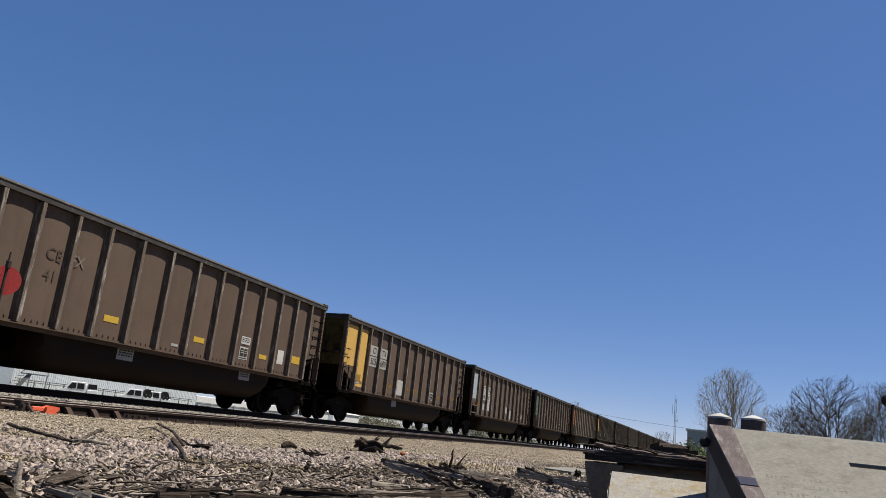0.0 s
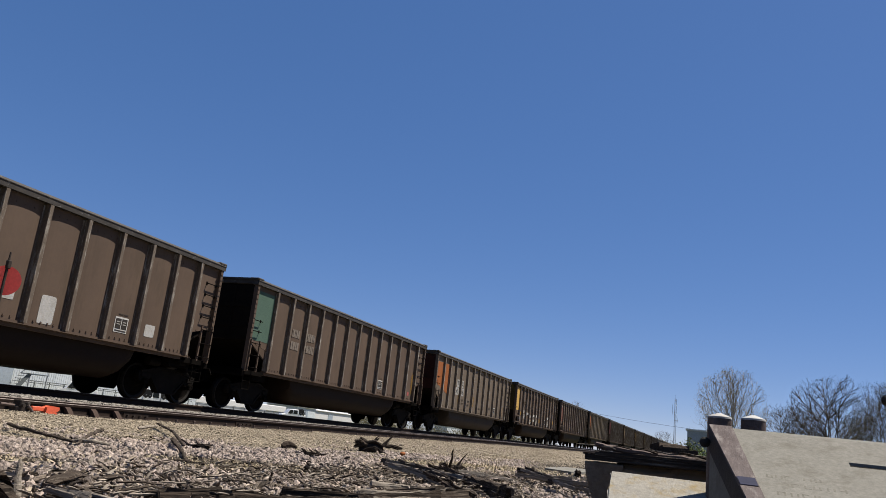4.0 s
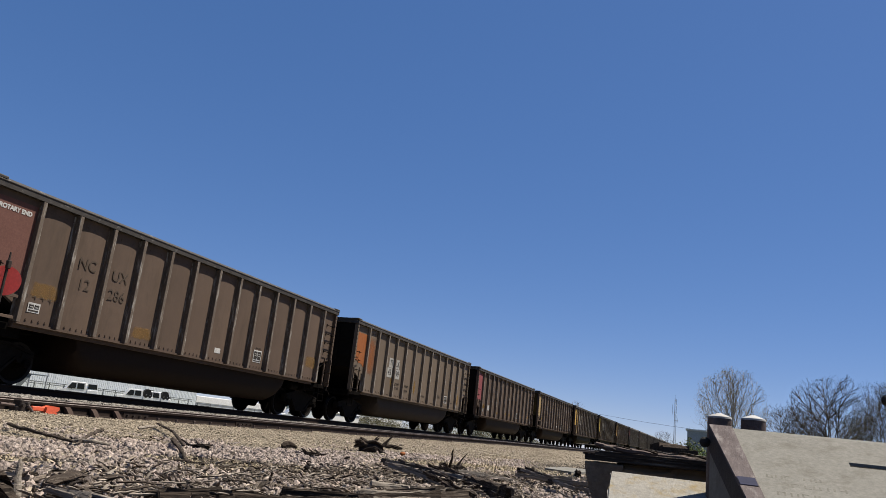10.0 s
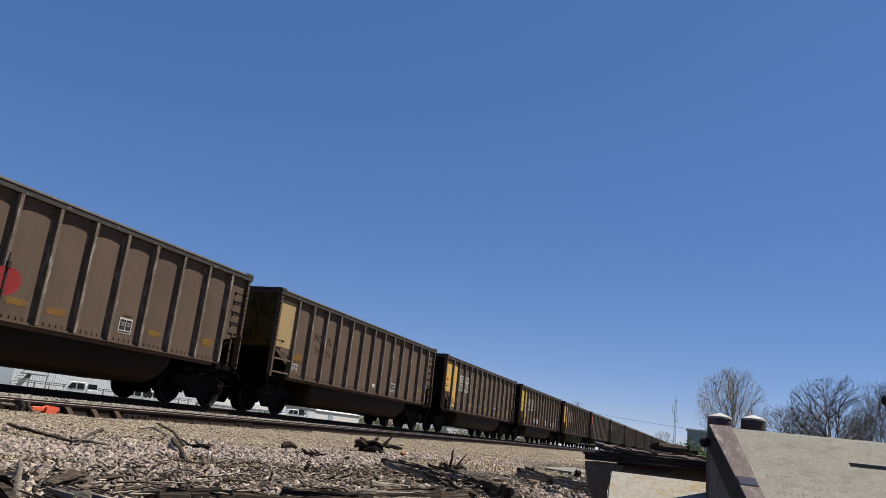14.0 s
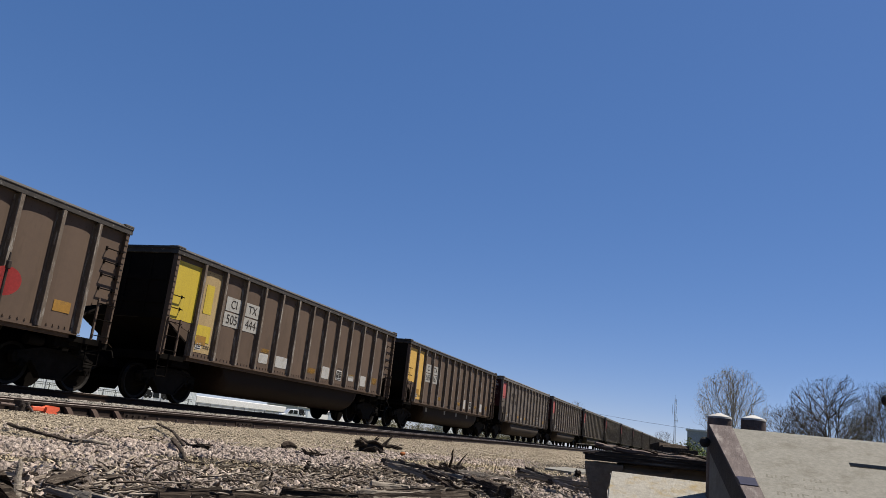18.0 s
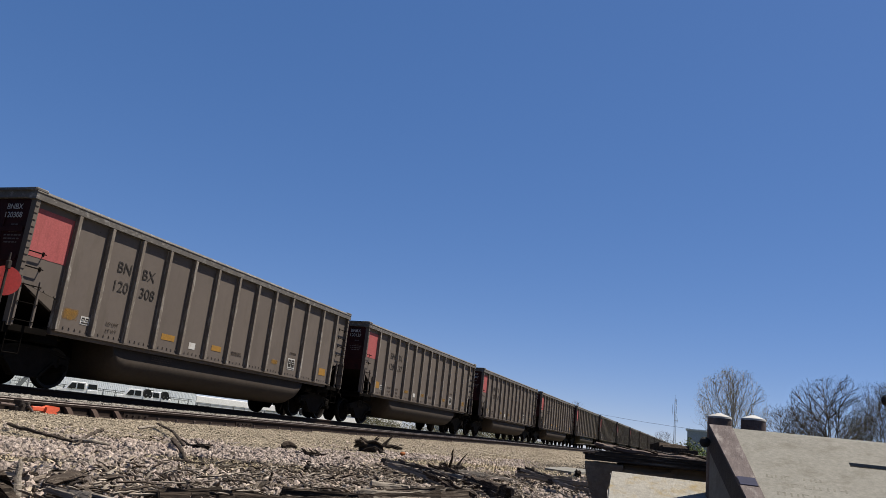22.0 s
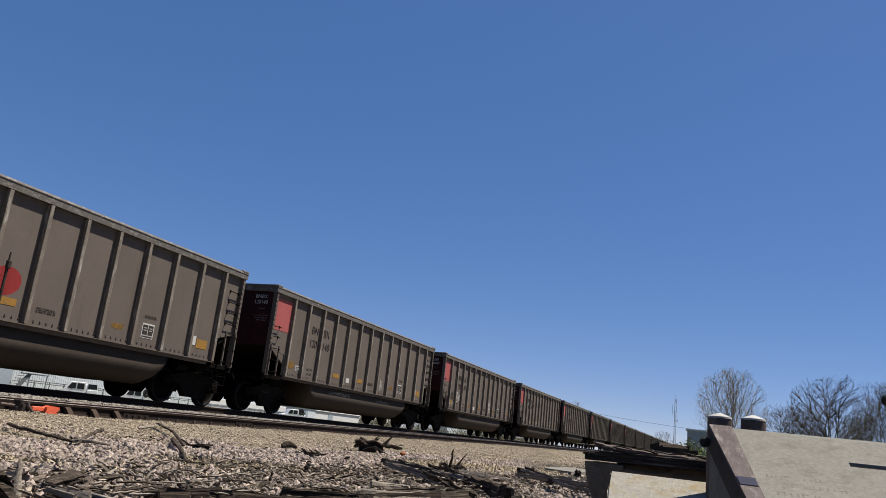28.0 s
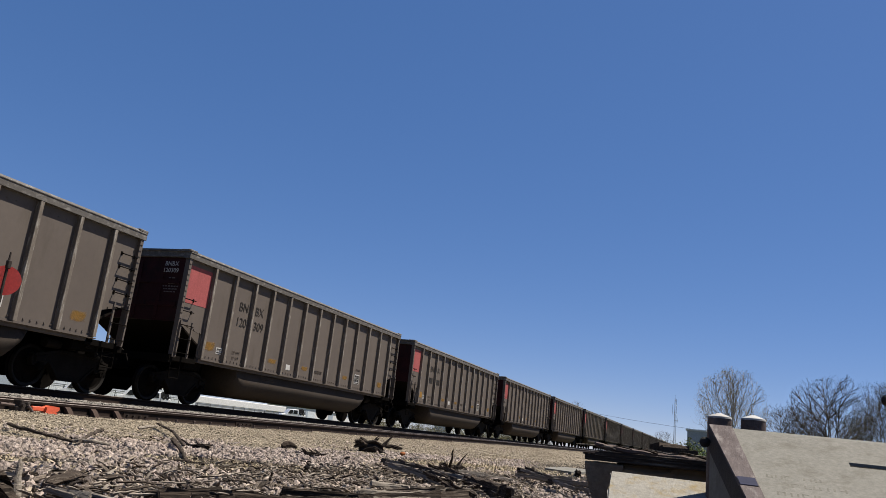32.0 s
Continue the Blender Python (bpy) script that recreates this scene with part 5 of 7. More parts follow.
                bars(car, x, z + 0.11, 0.45, 3, M["black_paint"], 0.035, int(x * 10), 0.157)
        if j == 11:
            for k, w, h in ((5, 0.5, 0.3), (6, 0.75, 0.36), (9, 0.55, 0.42), (11, 0.45, 0.2), (12, 0.5, 0.4)):
                patch(car, "paint_patch", center_of(k), 1.62, w, h, M["white_faded"], "white overpainted patch low on the side")
        if j == 12:
            for k, w, h in ((9, 0.34, 0.5), (12, 0.45, 0.45)):
                patch(car, "paint_patch", center_of(k), 1.62, w, h, M["white_faded"], "white overpainted patch low on the side")
        if j == 1:
            patch(car, "paint_patch", center_of(6), 1.70, 0.80, 0.66, M["white_faded"], "white overpainted patch low on the side")
            for text, z in (("CITX", 3.50), ("505689", 3.30)):
                part("lettering", lettering(text, 0.2, M["black_paint"]), M["black_paint"], car, "black letters on the yellow end", pose(NEAR - 0.032, -0.45, z, 90, 0, -90))
        if j in (1, 12):
            for x, w in (((-1.6, 0.5),) if j == 1 else ((-3.9, 0.22), (-1.2, 0.2), (0.7, 0.2), (2.6, 0.2))):
                patch(car, "notice", x, 1.0, w, w * 0.55 if j == 1 else w * 0.9, M["plate_grey"], "small grimy white notice on the tub", 0.155)
        if j == 8:
            for k, w, h in ((3, 0.4, 0.3), (2, 0.4, 0.2)):
                patch(car, "paint_patch", center_of(k) + 0.1, 1.75, w, h, M["white_faded"] if k == 3 else M["strip_faded"], "patch of old paint low on the side")
            painted(car, 1, M["pink"], 2.1, 3.6, label="faded maroon sheet")
        if j == 9:
            painted(car, 1, M["cream"], 2.1, 3.6, label="pale buff sheet")
        strips(car, j)


# ---- how it moves ----
TRAVEL = [(0.0, 0.0), (2.0, 19.23), (4.0, 38.46), (6.0, 57.76), (8.0, 77.02), (10.0, 96.18), (12.0, 115.25), (14.0, 134.18), (16.0, 153.02), (18.0, 171.64), (20.0, 190.05), (22.0, 208.47), (24.0, 226.96), (26.0, 245.48), (28.0, 263.88), (30.0, 282.15), (32.0, 300.6)]


def travelled(t):
    for (a, s), (b, u) in zip(TRAVEL, TRAVEL[1:]):
        if t <= b:
            return s + (u - s) * (t - a) / (b - a)
    return TRAVEL[-1][1]


def motions():
    for j, car in enumerate(CARS):
        x = FIRST + PITCH * j
        walk(car, [(t, pose(x - s, MAIN_Y, RAIL_Z)) for t, s in TRAVEL])
    steps = 480
    turns = []
    for k in range(steps + 1):
        t = 32.0 * k / steps
        turns.append((t, -travelled(t) / 0.4572))
    for w, x in WHEELSETS:
        walk(w, [(t, Matrix.Translation((x, 0, 0.4572)) @ Matrix.Rotation(a, 4, "Y")) for t, a in turns])


# ---- beside the siding: switch stand, braces, joint bars ----
def build_switch():
    st = thing("switch_stand", None, None, "iron switch stand with round red target and orange throw lever", "switch stand", pose(8.64, 9.75, 0.09))
    bm = bmesh.new()
    box(bm, -0.85, 0.55, -0.16, 0.16, -0.12, -0.02, 0.015)
    part("base_timber", bm, M["tie"], st)
    bm = bmesh.new()
    box(bm, -0.05, 0.20, -0.08, 0.08, -0.02, 0.12, 0.02)
    box(bm, -0.02, 0.05, -0.10, 0.06, 0.1, 0.21, 0.015)
    box(bm, 0.10, 0.17, -0.10, 0.06, 0.08, 0.18, 0.015)
    rod(bm, (0.02, -0.14, 0.13), (0.02, 0.1, 0.13), 0.03)
    part("lever_housing", bm, M["iron"], st)
    for a, b in (((-0.28, 0, 0.13), (-0.02, 0, 0.115)), ((0.12, -0.09, 0.14), (0.30, -0.1, -0.02)), ((0.2, -0.09, 0.04), (0.36, -0.1, -0.03))):
        bm = bmesh.new()
        rod(bm, a, b, 0.022)
        part("latch", bm, M["rust_iron"], st)
    bm = bmesh.new()
    box(bm, 0.27, 0.56, -0.03, 0.02, 0.06, 0.13, 0.01)
    prism(bm, [(0.50, 0.02), (0.54, 0.0), (0.72, -0.01), (0.745, 0.03), (0.69, 0.06), (0.745, 0.095), (0.74, 0.14), (0.56, 0.155), (0.50, 0.13)], -0.07, 0.03)
    part("throw_lever", bm, M["hiviz"], st, "bright orange weighted throw lever")
    bm = bmesh.new()
    rod(bm, (-0.74, -0.05, -0.05), (-0.74, -0.05, 2.08), 0.022, 0.02)
    part("mast", bm, M["iron"], st, "thin dark mast")
    bm = bmesh.new()
    box(bm, -0.77, -0.71, -0.09, -0.03, 2.02, 2.14, 0.008)
    rod(bm, (-0.74, -0.05, 2.14), (-0.74, -0.05, 2.26), 0.016, 0.012)
    rod(bm, (-0.765, -0.06, 2.07), (-0.70, -0.06, 2.10), 0.014)
    part("finial", bm, M["iron"], st)
    bm = bmesh.new()
    rod(bm, (0, 0, -0.003), (0, 0, 0.003), 0.216, seg=48)
    q = Vector((-0.63, -0.77, 0)).to_track_quat("Z", "Y").to_matrix().to_4x4()
    part("target", bm, M["signal_red"], st, "round red target disc", Matrix.Translation((-0.70, -0.01, 1.85)) @ q)


def build_fittings(side):
    def brace(bm):
        prism(bm, [(-0.20, 0.0), (-0.11, 0.0), (-0.018, 0.13), (-0.06, 0.135), (-0.11, 0.10)], -0.055, 0.055, "x")
        box(bm, -0.09, 0.09, -0.28, 0.02, -0.02, 0.0)
    for x in (8.95, 10.03, 10.60, 11.14):
        shared("brace", brace, "rail_brace", M["brace_iron"], side, "rusty triangular rail brace", pose(x, SIDE_Y - GAUGE, side_z(x) - 0.186))

    def joint(bm):
        prism(bm, [(-0.03, 0.022), (-0.010, 0.035), (-0.010, 0.125), (-0.022, 0.138), (-0.020, 0.09)], -0.33, 0.33, "x")
    def bolt(bm):
        rod(bm, (0, -0.03, 0.075), (0, -0.07, 0.075), 0.02, seg=6)
    for x in (11.72, 15.25, 24.0):
        bar = shared("joint", joint, "joint_bar", M["rail"], side, "bolted joint bar", pose(x, SIDE_Y - GAUGE, side_z(x) - 0.186))
        for dx in (-0.25, -0.09, 0.08, 0.24):
            shared("bolt", bolt, "bolt", M["iron"], bar, at=pose(dx, 0, 0))

    def spike(bm):
        box(bm, -0.012, 0.012, -0.10, -0.072, -0.01, 0.05)
        box(bm, -0.02, 0.02, -0.11, -0.06, 0.04, 0.06)
    for k in range(40):
        x = 12.25 + 0.55 * k
        shared("spike", spike, "rail_spike", M["rust_iron"], side, at=pose(x, SIDE_Y - GAUGE, side_z(x) - 0.178))


# ---- foreground debris ----
def gnarled(bm, pts, r0, r1, seg=7, rough=0.25, seed=0, flat=1.0):
    """A bent, uneven stick or log through the given points."""
    rnd = random.Random(seed)
    fine = []
    for a, b in zip(pts, pts[1:]):
        a, b = Vector(a), Vector(b)
        n = max(3, int((b - a).length / 0.05))
        for k in range(n):
            fine.append(a.lerp(b, k / n))
    fine.append(Vector(pts[-1]))
    rings = []
    run = 0.0
    side = Vector((0.31, 0.17, 0.93))
    for i, c in enumerate(fine):
        u = i / (len(fine) - 1)
        if i:
            run += (c - fine[i - 1]).length
        d = (fine[min(i + 1, len(fine) - 1)] - fine[max(i - 1, 0)]).normalized()
        e = d.cross(side).normalized()
        f = d.cross(e)
        r = (r0 + (r1 - r0) * u) * (0.55 if i in (0, len(fine) - 1) else 1.0)
        k1 = run / (r0 * 5 + 0.02)
        j = (e * noise.noise((k1, seed, 1.5)) + f * noise.noise((k1, seed, 7.5))) * r * rough * 3.0
        ring = []
        for k in range(seg):
            a = k * math.tau / seg
            rr = r * (1 + 2.0 * rough * noise.noise((math.cos(a) * 1.3 + seed, math.sin(a) * 1.3, k1 * 0.8)) + rnd.uniform(-0.3, 0.3) * rough)
            ring.append(bm.verts.new(c + j + e * rr * math.cos(a) + f * rr * math.sin(a) * flat))
        rings.append(ring)
    for a, b in zip(rings, rings[1:]):
        for k in range(seg):
            bm.faces.new((a[k], a[(k + 1) % seg], b[(k + 1) % seg], b[k]))
    bm.faces.new(rings[0][::-1])
    bm.faces.new(rings[-1])


def split_plank(bm, L, w, h, seed, cuts=14, ny=6):
    """A weathered plank along x: grooved along the grain, with cracks and splintered ends."""
    rnd = random.Random(seed)
    groove = [rnd.uniform(-0.42, 0.12) for _ in range(ny + 1)]
    under = [rnd.uniform(-0.2, 0.2) for _ in range(ny + 1)]
    ends = [[rnd.uniform(-0.6, 0.35) * min(w, 0.14) for _ in range(ny + 1)] for _ in range(2)]
    top, low = [], []
    for i in range(cuts + 1):
        x = -L / 2 + L * i / cuts
        rt, rl = [], []
        for k in range(ny + 1):
            y = -w / 2 + w * k / ny + 0.004 * noise.noise((x * 5, k * 1.7, seed)) + w / ny * 0.25 * noise.noise((seed, k * 2.1, 3))
            e = -ends[0][k] if i == 0 else ends[1][k] if i == cuts else 0
            lift = groove[k] + 0.45 * noise.noise((x * 7.0, k * 3.3, seed * 1.3)) - (0.35 if noise.noise((x * 1.8, k * 5.1, seed + 9)) > 0.32 else 0)
            rt.append(bm.verts.new((x + e, y, h / 2 * (1 + lift))))
            rl.append(bm.verts.new((x + e, y, -h / 2 * (1 + under[k]))))
        top.append(rt)
        low.append(rl)
    for i in range(cuts):
        for k in range(ny):
            bm.faces.new((top[i][k], top[i + 1][k], top[i + 1][k + 1], top[i][k + 1]))
            bm.faces.new((low[i][k], low[i][k + 1], low[i + 1][k + 1], low[i + 1][k]))
        bm.faces.new((top[i][0], low[i][0], low[i + 1][0], top[i + 1][0]))
        bm.faces.new((top[i][ny], top[i + 1][ny], low[i + 1][ny], low[i][ny]))
    for i in (0, cuts):
        for k in range(ny):
            f = (top[i][k], top[i][k + 1], low[i][k + 1], low[i][k])
            bm.faces.new(f if i == 0 else f[::-1])


def log_thing(name, pts, r0, r1, mat, label, category, seed, rough=0.13, flat=1.0, lift=0.0):
    bm = bmesh.new()
    a = Vector((pts[0][0], pts[0][1], 0))
    gz = ground_z(a.x, a.y)
    loc = [Vector((x - a.x, y - a.y, ground_z(x, y) - gz + z)) for x, y, z in pts]
    gnarled(bm, loc, r0, r1, 10, rough, seed, flat)
    return thing(name, bm, mat, label, category, pose(a.x, a.y, gz + lift))


def plank_thing(p, q, w, h, mat, label, seed, lift=0.0, roll=0.0, name="plank", category="plank", group="", mixed=0.42, long=(0.15, 0.75)):
    """A plank lying from p to q (x, y and height over the ground), split lengthwise into splintered strips."""
    a = Vector((p[0], p[1], ground_z(p[0], p[1]) + p[2]))
    b = Vector((q[0], q[1], ground_z(q[0], q[1]) + q[2]))
    d = b - a
    m = Matrix.Translation((a + b) / 2 + Vector((0, 0, h / 2 + lift))) @ d.to_track_quat("X", "Z").to_matrix().to_4x4() @ pose(0, 0, 0, roll)
    ob = thing(name, None, None, label, category, m, group)
    rnd = random.Random(seed)
    n = max(7, int(w / (0.014 if mat is M["weathered"] else 0.010)))
    for k in range(n):
        bm = bmesh.new()
        L = d.length * rnd.uniform(*long)
        split_plank(bm, L, w / n * rnd.uniform(0.7, 1.5), h * rnd.uniform(0.35, 0.8), seed * 9 + k, int(L / 0.04) + 5, 5)
        other = M["weathered"] if mat is M["rotten"] else M["rotten"]
        part("strip", bm, other if rnd.random() < mixed else mat, ob, at=pose(rnd.uniform(-0.5, 0.5) * (d.length - L), -w / 2 + w * (k + 0.5) / n, rnd.uniform(-0.5, 0.2) * h, rnd.uniform(-22, 22), rnd.uniform(-3.0, 3.0), rnd.uniform(-9, 9)))
    return ob


def charred_lump(x, y, L, r, turn, seed):
    """A black stub of root: a torn core with splinters standing out of it."""
    rnd = random.Random(seed)
    lump = thing("charred_root", None, None, "black charred root stub lying on the gravel", "root", pose(x, y, ground_z(x, y), 0, 0, math.degrees(turn)))
    bm = bmesh.new()
    gnarled(bm, [(-L / 2, 0, r * 0.3), (-L * 0.1, 0.02, r * 0.75), (L / 2, 0, r * 0.35)], r * 0.62, r * 0.4, 13, 0.95, seed)
    part("core", bm, M["black_lump"], lump)
    for _ in range(7):
        bm = bmesh.new()
        split_plank(bm, rnd.uniform(0.35, 0.8) * L, r * rnd.uniform(0.35, 0.8), r * rnd.uniform(0.15, 0.4), rnd.randrange(999), 6)
        part("torn_slab", bm, M["rotten"], lump, at=pose(rnd.uniform(-0.35, 0.35) * L, rnd.gauss(0, 0.5) * r, r * rnd.uniform(0.4, 1.1), rnd.uniform(-60, 60), rnd.uniform(-35, 25), rnd.uniform(-35, 35)))
    for _ in range(16):
        c = Vector((rnd.uniform(-0.5, 0.5) * L, rnd.gauss(0, 0.4) * r, r * rnd.uniform(0.1, 0.9)))
        d = Vector((rnd.gauss(0, 0.9), rnd.gauss(0, 0.7), rnd.uniform(-0.2, 0.9))).normalized()
        n = rnd.uniform(0.3, 0.9) * r + 0.02
        bm = bmesh.new()
        rod(bm, c - d * n * 0.5, c + d * n, r * rnd.uniform(0.16, 0.36), 0.004, 5)
        part("splinter", bm, M["black_lump"], lump)


def build_debris():
    W, R, B = M["weathered"], M["rotten"], M["black_lump"]
    log_thing("dry_stick", [(5.77, 6.57, 0.06), (5.45, 5.80, 0.06), (5.23, 5.15, 0.05)], 0.024, 0.018, M["rotten"], "long dark weathered branch lying on the gravel", "stick", 1, 0.12, 0.7)
    log_thing("dry_stick", [(5.34, 5.28, 0.05), (5.40, 5.12, 0.06), (5.55, 5.06, 0.04)], 0.018, 0.012, W, "pale barkless stick lying on the gravel", "stick", 2)
    log_thing("dry_stick", [(5.15, 5.05, 0.04), (5.75, 5.50, 0.09), (6.45, 6.02, 0.10)], 0.013, 0.022, R, "dark crooked twig lying on the gravel", "stick", 3, 0.22, 0.6)
    log_thing("dry_stick", [(8.7, 7.52, 0.04), (9.5, 7.86, 0.06)], 0.02, 0.02, W, "grey broken branch on the gravel", "stick", 4)
    log_thing("dry_stick", [(9.9, 8.2, 0.07), (8.1, 6.45, 0.10), (6.55, 5.05, 0.05)], 0.021, 0.018, R, "dark broken branch propped on the stones", "stick", 5, 0.12, 0.75)
    log_thing("dry_stick", [(6.85, 5.45, 0.08), (6.1, 4.75, 0.06), (5.5, 4.17, 0.02)], 0.028, 0.016, R, "split dark branch among pinkish stones", "stick", 6, 0.2, 0.7)
    log_thing("bark_slab", [(3.0, 3.05, 0.03), (3.35, 3.2, 0.05), (3.75, 3.25, 0.03)], 0.05, 0.03, R, "dark curl of bark on the ground", "bark", 7, 0.3, 0.5)
    # charred roots and lumps
    for k, (x, y, L, r) in enumerate(((13.0, 6.1, 0.55, 0.10), (12.2, 5.6, 0.4, 0.13), (14.6, 6.3, 0.6, 0.05), (8.6, 4.7, 0.28, 0.05), (6.9, 5.15, 0.34, 0.05), (10.2, 3.45, 0.36, 0.05), (9.2, 3.0, 0.3, 0.05), (12.84, 2.92, 0.17, 0.055), (13.3, 2.25, 0.18, 0.05))):
        a = 0.9 + 1.7 * math.sin(k * 2.3)
        charred_lump(x, y, L, r, a, 20 + k)
    for k, (p, q, r) in enumerate((((12.4, 5.7, 0.1), (12.3, 5.5, 0.26), 0.03), ((13.4, 6.2, 0.05), (13.5, 6.05, 0.26), 0.03), ((14.0, 6.2, 0.03), (14.2, 6.05, 0.30), 0.035), ((10.0, 3.4, 0.05), (9.5, 3.2, 0.3), 0.02), ((9.2, 3.1, 0.02), (9.35, 2.95, 0.28), 0.015))):
        log_thing("root_spike", [p, q], r, r * 0.3, B, "jagged black root sticking up from the debris", "root", 40 + k, 0.3)
    log_thing("wood_chunk", [(9.50, 5.70, 0.03), (9.6, 5.66, 0.05), (9.74, 5.61, 0.03)], 0.05, 0.036, M["tie"], "short brown chunk of wood on the gravel", "wood", 47, 0.3)
    # black ties lying along the foot of the heap
    for (p, q, w, h, m, lab, sd) in (((3.08, 2.54, -0.02), (3.72, 2.17, -0.02), 0.18, 0.12, R, "black rotten railway tie split along its grain", 93), ((4.2, 2.08, -0.02), (5.9, 1.75, -0.02), 0.18, 0.11, R, "black crumbling railway tie among the planks", 95)):
        plank_thing(p, q, w, h, m, lab, sd, name="old_tie", category="railway tie", mixed=0.08, long=(0.3, 0.9))
    for k, (x, y, r) in enumerate(((2.72, 3.22, 0.06), (2.60, 3.14, 0.05), (2.86, 3.14, 0.04))):
        vs, fs = stone_shapes(3, 0.7, random.Random(60 + k))[k]
        me = bpy.data.meshes.new("rock")
        me.from_pydata((vs * r).tolist(), [], fs.tolist())
        me.materials.append(M["stone_pink"])
        thing("rock", me, None, "pale pinkish rock lying beside the stump", "rock", pose(x, y, ground_z(x, y) + r * 0.35), "rocks by the stump")
    # stump at the near corner
    bm = bmesh.new()
    gnarled(bm, [(0, 0, -0.05), (0.02, 0, 0.06), (0.03, 0.02, 0.115)], 0.11, 0.08, 12, 0.3, 3)
    thing("tree_stump", bm, M["rotten"], "low rotten stump with ragged dark bark", "stump", pose(2.50, 2.90, ground_z(2.50, 2.90)))
    log_thing("dry_stick", [(2.60, 2.80, 0.0), (2.60, 2.83, 0.10), (2.61, 2.85, 0.18)], 0.018, 0.012, W, "pale stick leaning on the stump", "stick", 9)
    # planks along the foot of the picture
    pl = [((2.83, 2.98, 0.03), (2.74, 2.42, 0.04), 0.11, 0.05, W), ((2.92, 3.10, 0.0), (2.87, 2.56, 0.0), 0.12, 0.04, W), ((2.98, 3.42, 0.0), (3.06, 3.16, 0.0), 0.10, 0.05, R), ((4.35, 2.13, 0.06), (5.9, 1.80, 0.06), 0.14, 0.05, W),
          ((3.5, 2.2, 0.0), (5.4, 1.7, 0.0), 0.22, 0.10, R), ((4.65, 2.46, 0.01), (4.75, 2.22, 0.02), 0.10, 0.04, R), ((5.0, 2.2, 0.02), (6.3, 1.75, 0.06), 0.14, 0.05, W), ((7.3, 3.2, 0.14), (6.0, 1.85, 0.05), 0.10, 0.06, W),
          ((8.4, 3.6, 0.06), (6.7, 1.95, 0.06), 0.12, 0.06, R), ((8.5, 3.2, 0.06), (7.0, 2.05, 0.04), 0.10, 0.06, R), ((8.2, 3.0, 0.03), (8.9, 2.2, 0.02), 0.18, 0.07, R), ((7.6, 2.9, 0.02), (6.4, 2.4, 0.02), 0.2, 0.06, R),
          ((9.9, 2.5, 0.10), (8.2, 1.25, 0.12), 0.13, 0.07, R), ((10.7, 2.25, 0.02), (9.0, 1.2, 0.04), 0.16, 0.07, W), ((8.6, 1.75, 0.0), (7.4, 1.0, 0.0), 0.14, 0.05, W),
          ((6.6, 2.9, 0.02), (7.6, 2.75, 0.03), 0.12, 0.05, W), ((5.9, 2.2, 0.0), (7.1, 2.25, 0.02), 0.1, 0.04, R)]
    for k, (p, q, w, h, m) in enumerate(pl):
        lab = "weathered grey splintered plank lying in the debris" if m is W else "dark rotten timber lying among stones and splinters"
        plank_thing(p, q, w, h, m, lab, 60 + k, roll=(k * 41) % 25 - 12, group="scattered planks")
    bm = bmesh.new()
    split_plank(bm, 0.85, 0.17, 0.13, 91, 12)
    thing("tie_stub", bm, R, "short sawn-off end of a dark railway tie", "railway tie", pose(6.9, 1.92, ground_z(6.9, 1.92) + 0.06, 0, 0, 33))
    bm = bmesh.new()
    bmesh.ops.create_icosphere(bm, subdivisions=2, radius=0.042)
    rnd = random.Random(4)
    for v in bm.verts:
        v.co = Vector((v.co.x * 1.2, v.co.y * 0.7, v.co.z * 0.6)) * rnd.uniform(0.8, 1.15)
    thing("orange_scrap", bm, M["orange"], "faded orange plastic scrap among the timber", "scrap", pose(8.35, 3.42, ground_z(8.35, 3.42) + 0.18))
    # heaps of broken sticks, dark and pale
    for name, mat, label, seed in (("broken_sticks", R, "dark broken sticks heaped over the rotten timber", 51), ("pale_sticks", W, "pale barkless sticks scattered over the timber", 52)):
        rnd = random.Random(seed)
        bm = bmesh.new()
        for cx, cy, sx, sy, way, n in ((7.55, 2.8, 0.75, 0.22, 0.75, 60), (4.2, 3.5, 0.7, 0.3, 0.3, 30), (5.3, 3.35, 0.8, 0.35, -0.25, 36), (3.5, 3.2, 0.4, 0.2, 0.9, 16), (6.6, 3.4, 0.8, 0.3, 0.45, 36), (4.6, 2.35, 1.2, 0.22, -0.22, 26), (3.3, 2.75, 0.4, 0.25, -0.3, 8), (9.3, 1.9, 0.6, 0.2, 0.62, 16), (6.4, 2.6, 0.7, 0.25, 0.1, 14)):
            for _ in range(n):
                u, v = rnd.gauss(0, sx * 0.6), rnd.gauss(0, sy)
                x, y = cx + u * math.cos(way) - v * math.sin(way), cy + u * math.sin(way) + v * math.cos(way)
                a, L = way + rnd.gauss(0, 0.22 if cy < 3 else 0.6), rnd.uniform(0.08, 0.55 if cy < 3 else 0.34) * rnd.uniform(0.4, 1.0)
                z = ground_z(x, y) + rnd.uniform(0.01, 0.06)
                dz = rnd.gauss(0, 0.015)
                kink = rnd.gauss(0, 0.012)
                dx, dy = math.cos(a) * L / 2, math.sin(a) * L / 2
                gnarled(bm, [(x - dx, y - dy, z - dz), (x - dy * kink * 4, y + dx * kink * 4, z + abs(kink)), (x + dx, y + dy, z + dz)], rnd.uniform(0.005, 0.016), 0.004, 5, 0.3, rnd.randrange(999), 0.6)
        thing(name, bm, mat, label, "sticks", kind="stuff")
    # a flat piece of old concrete showing in the ground further off
    bm = bmesh.new()
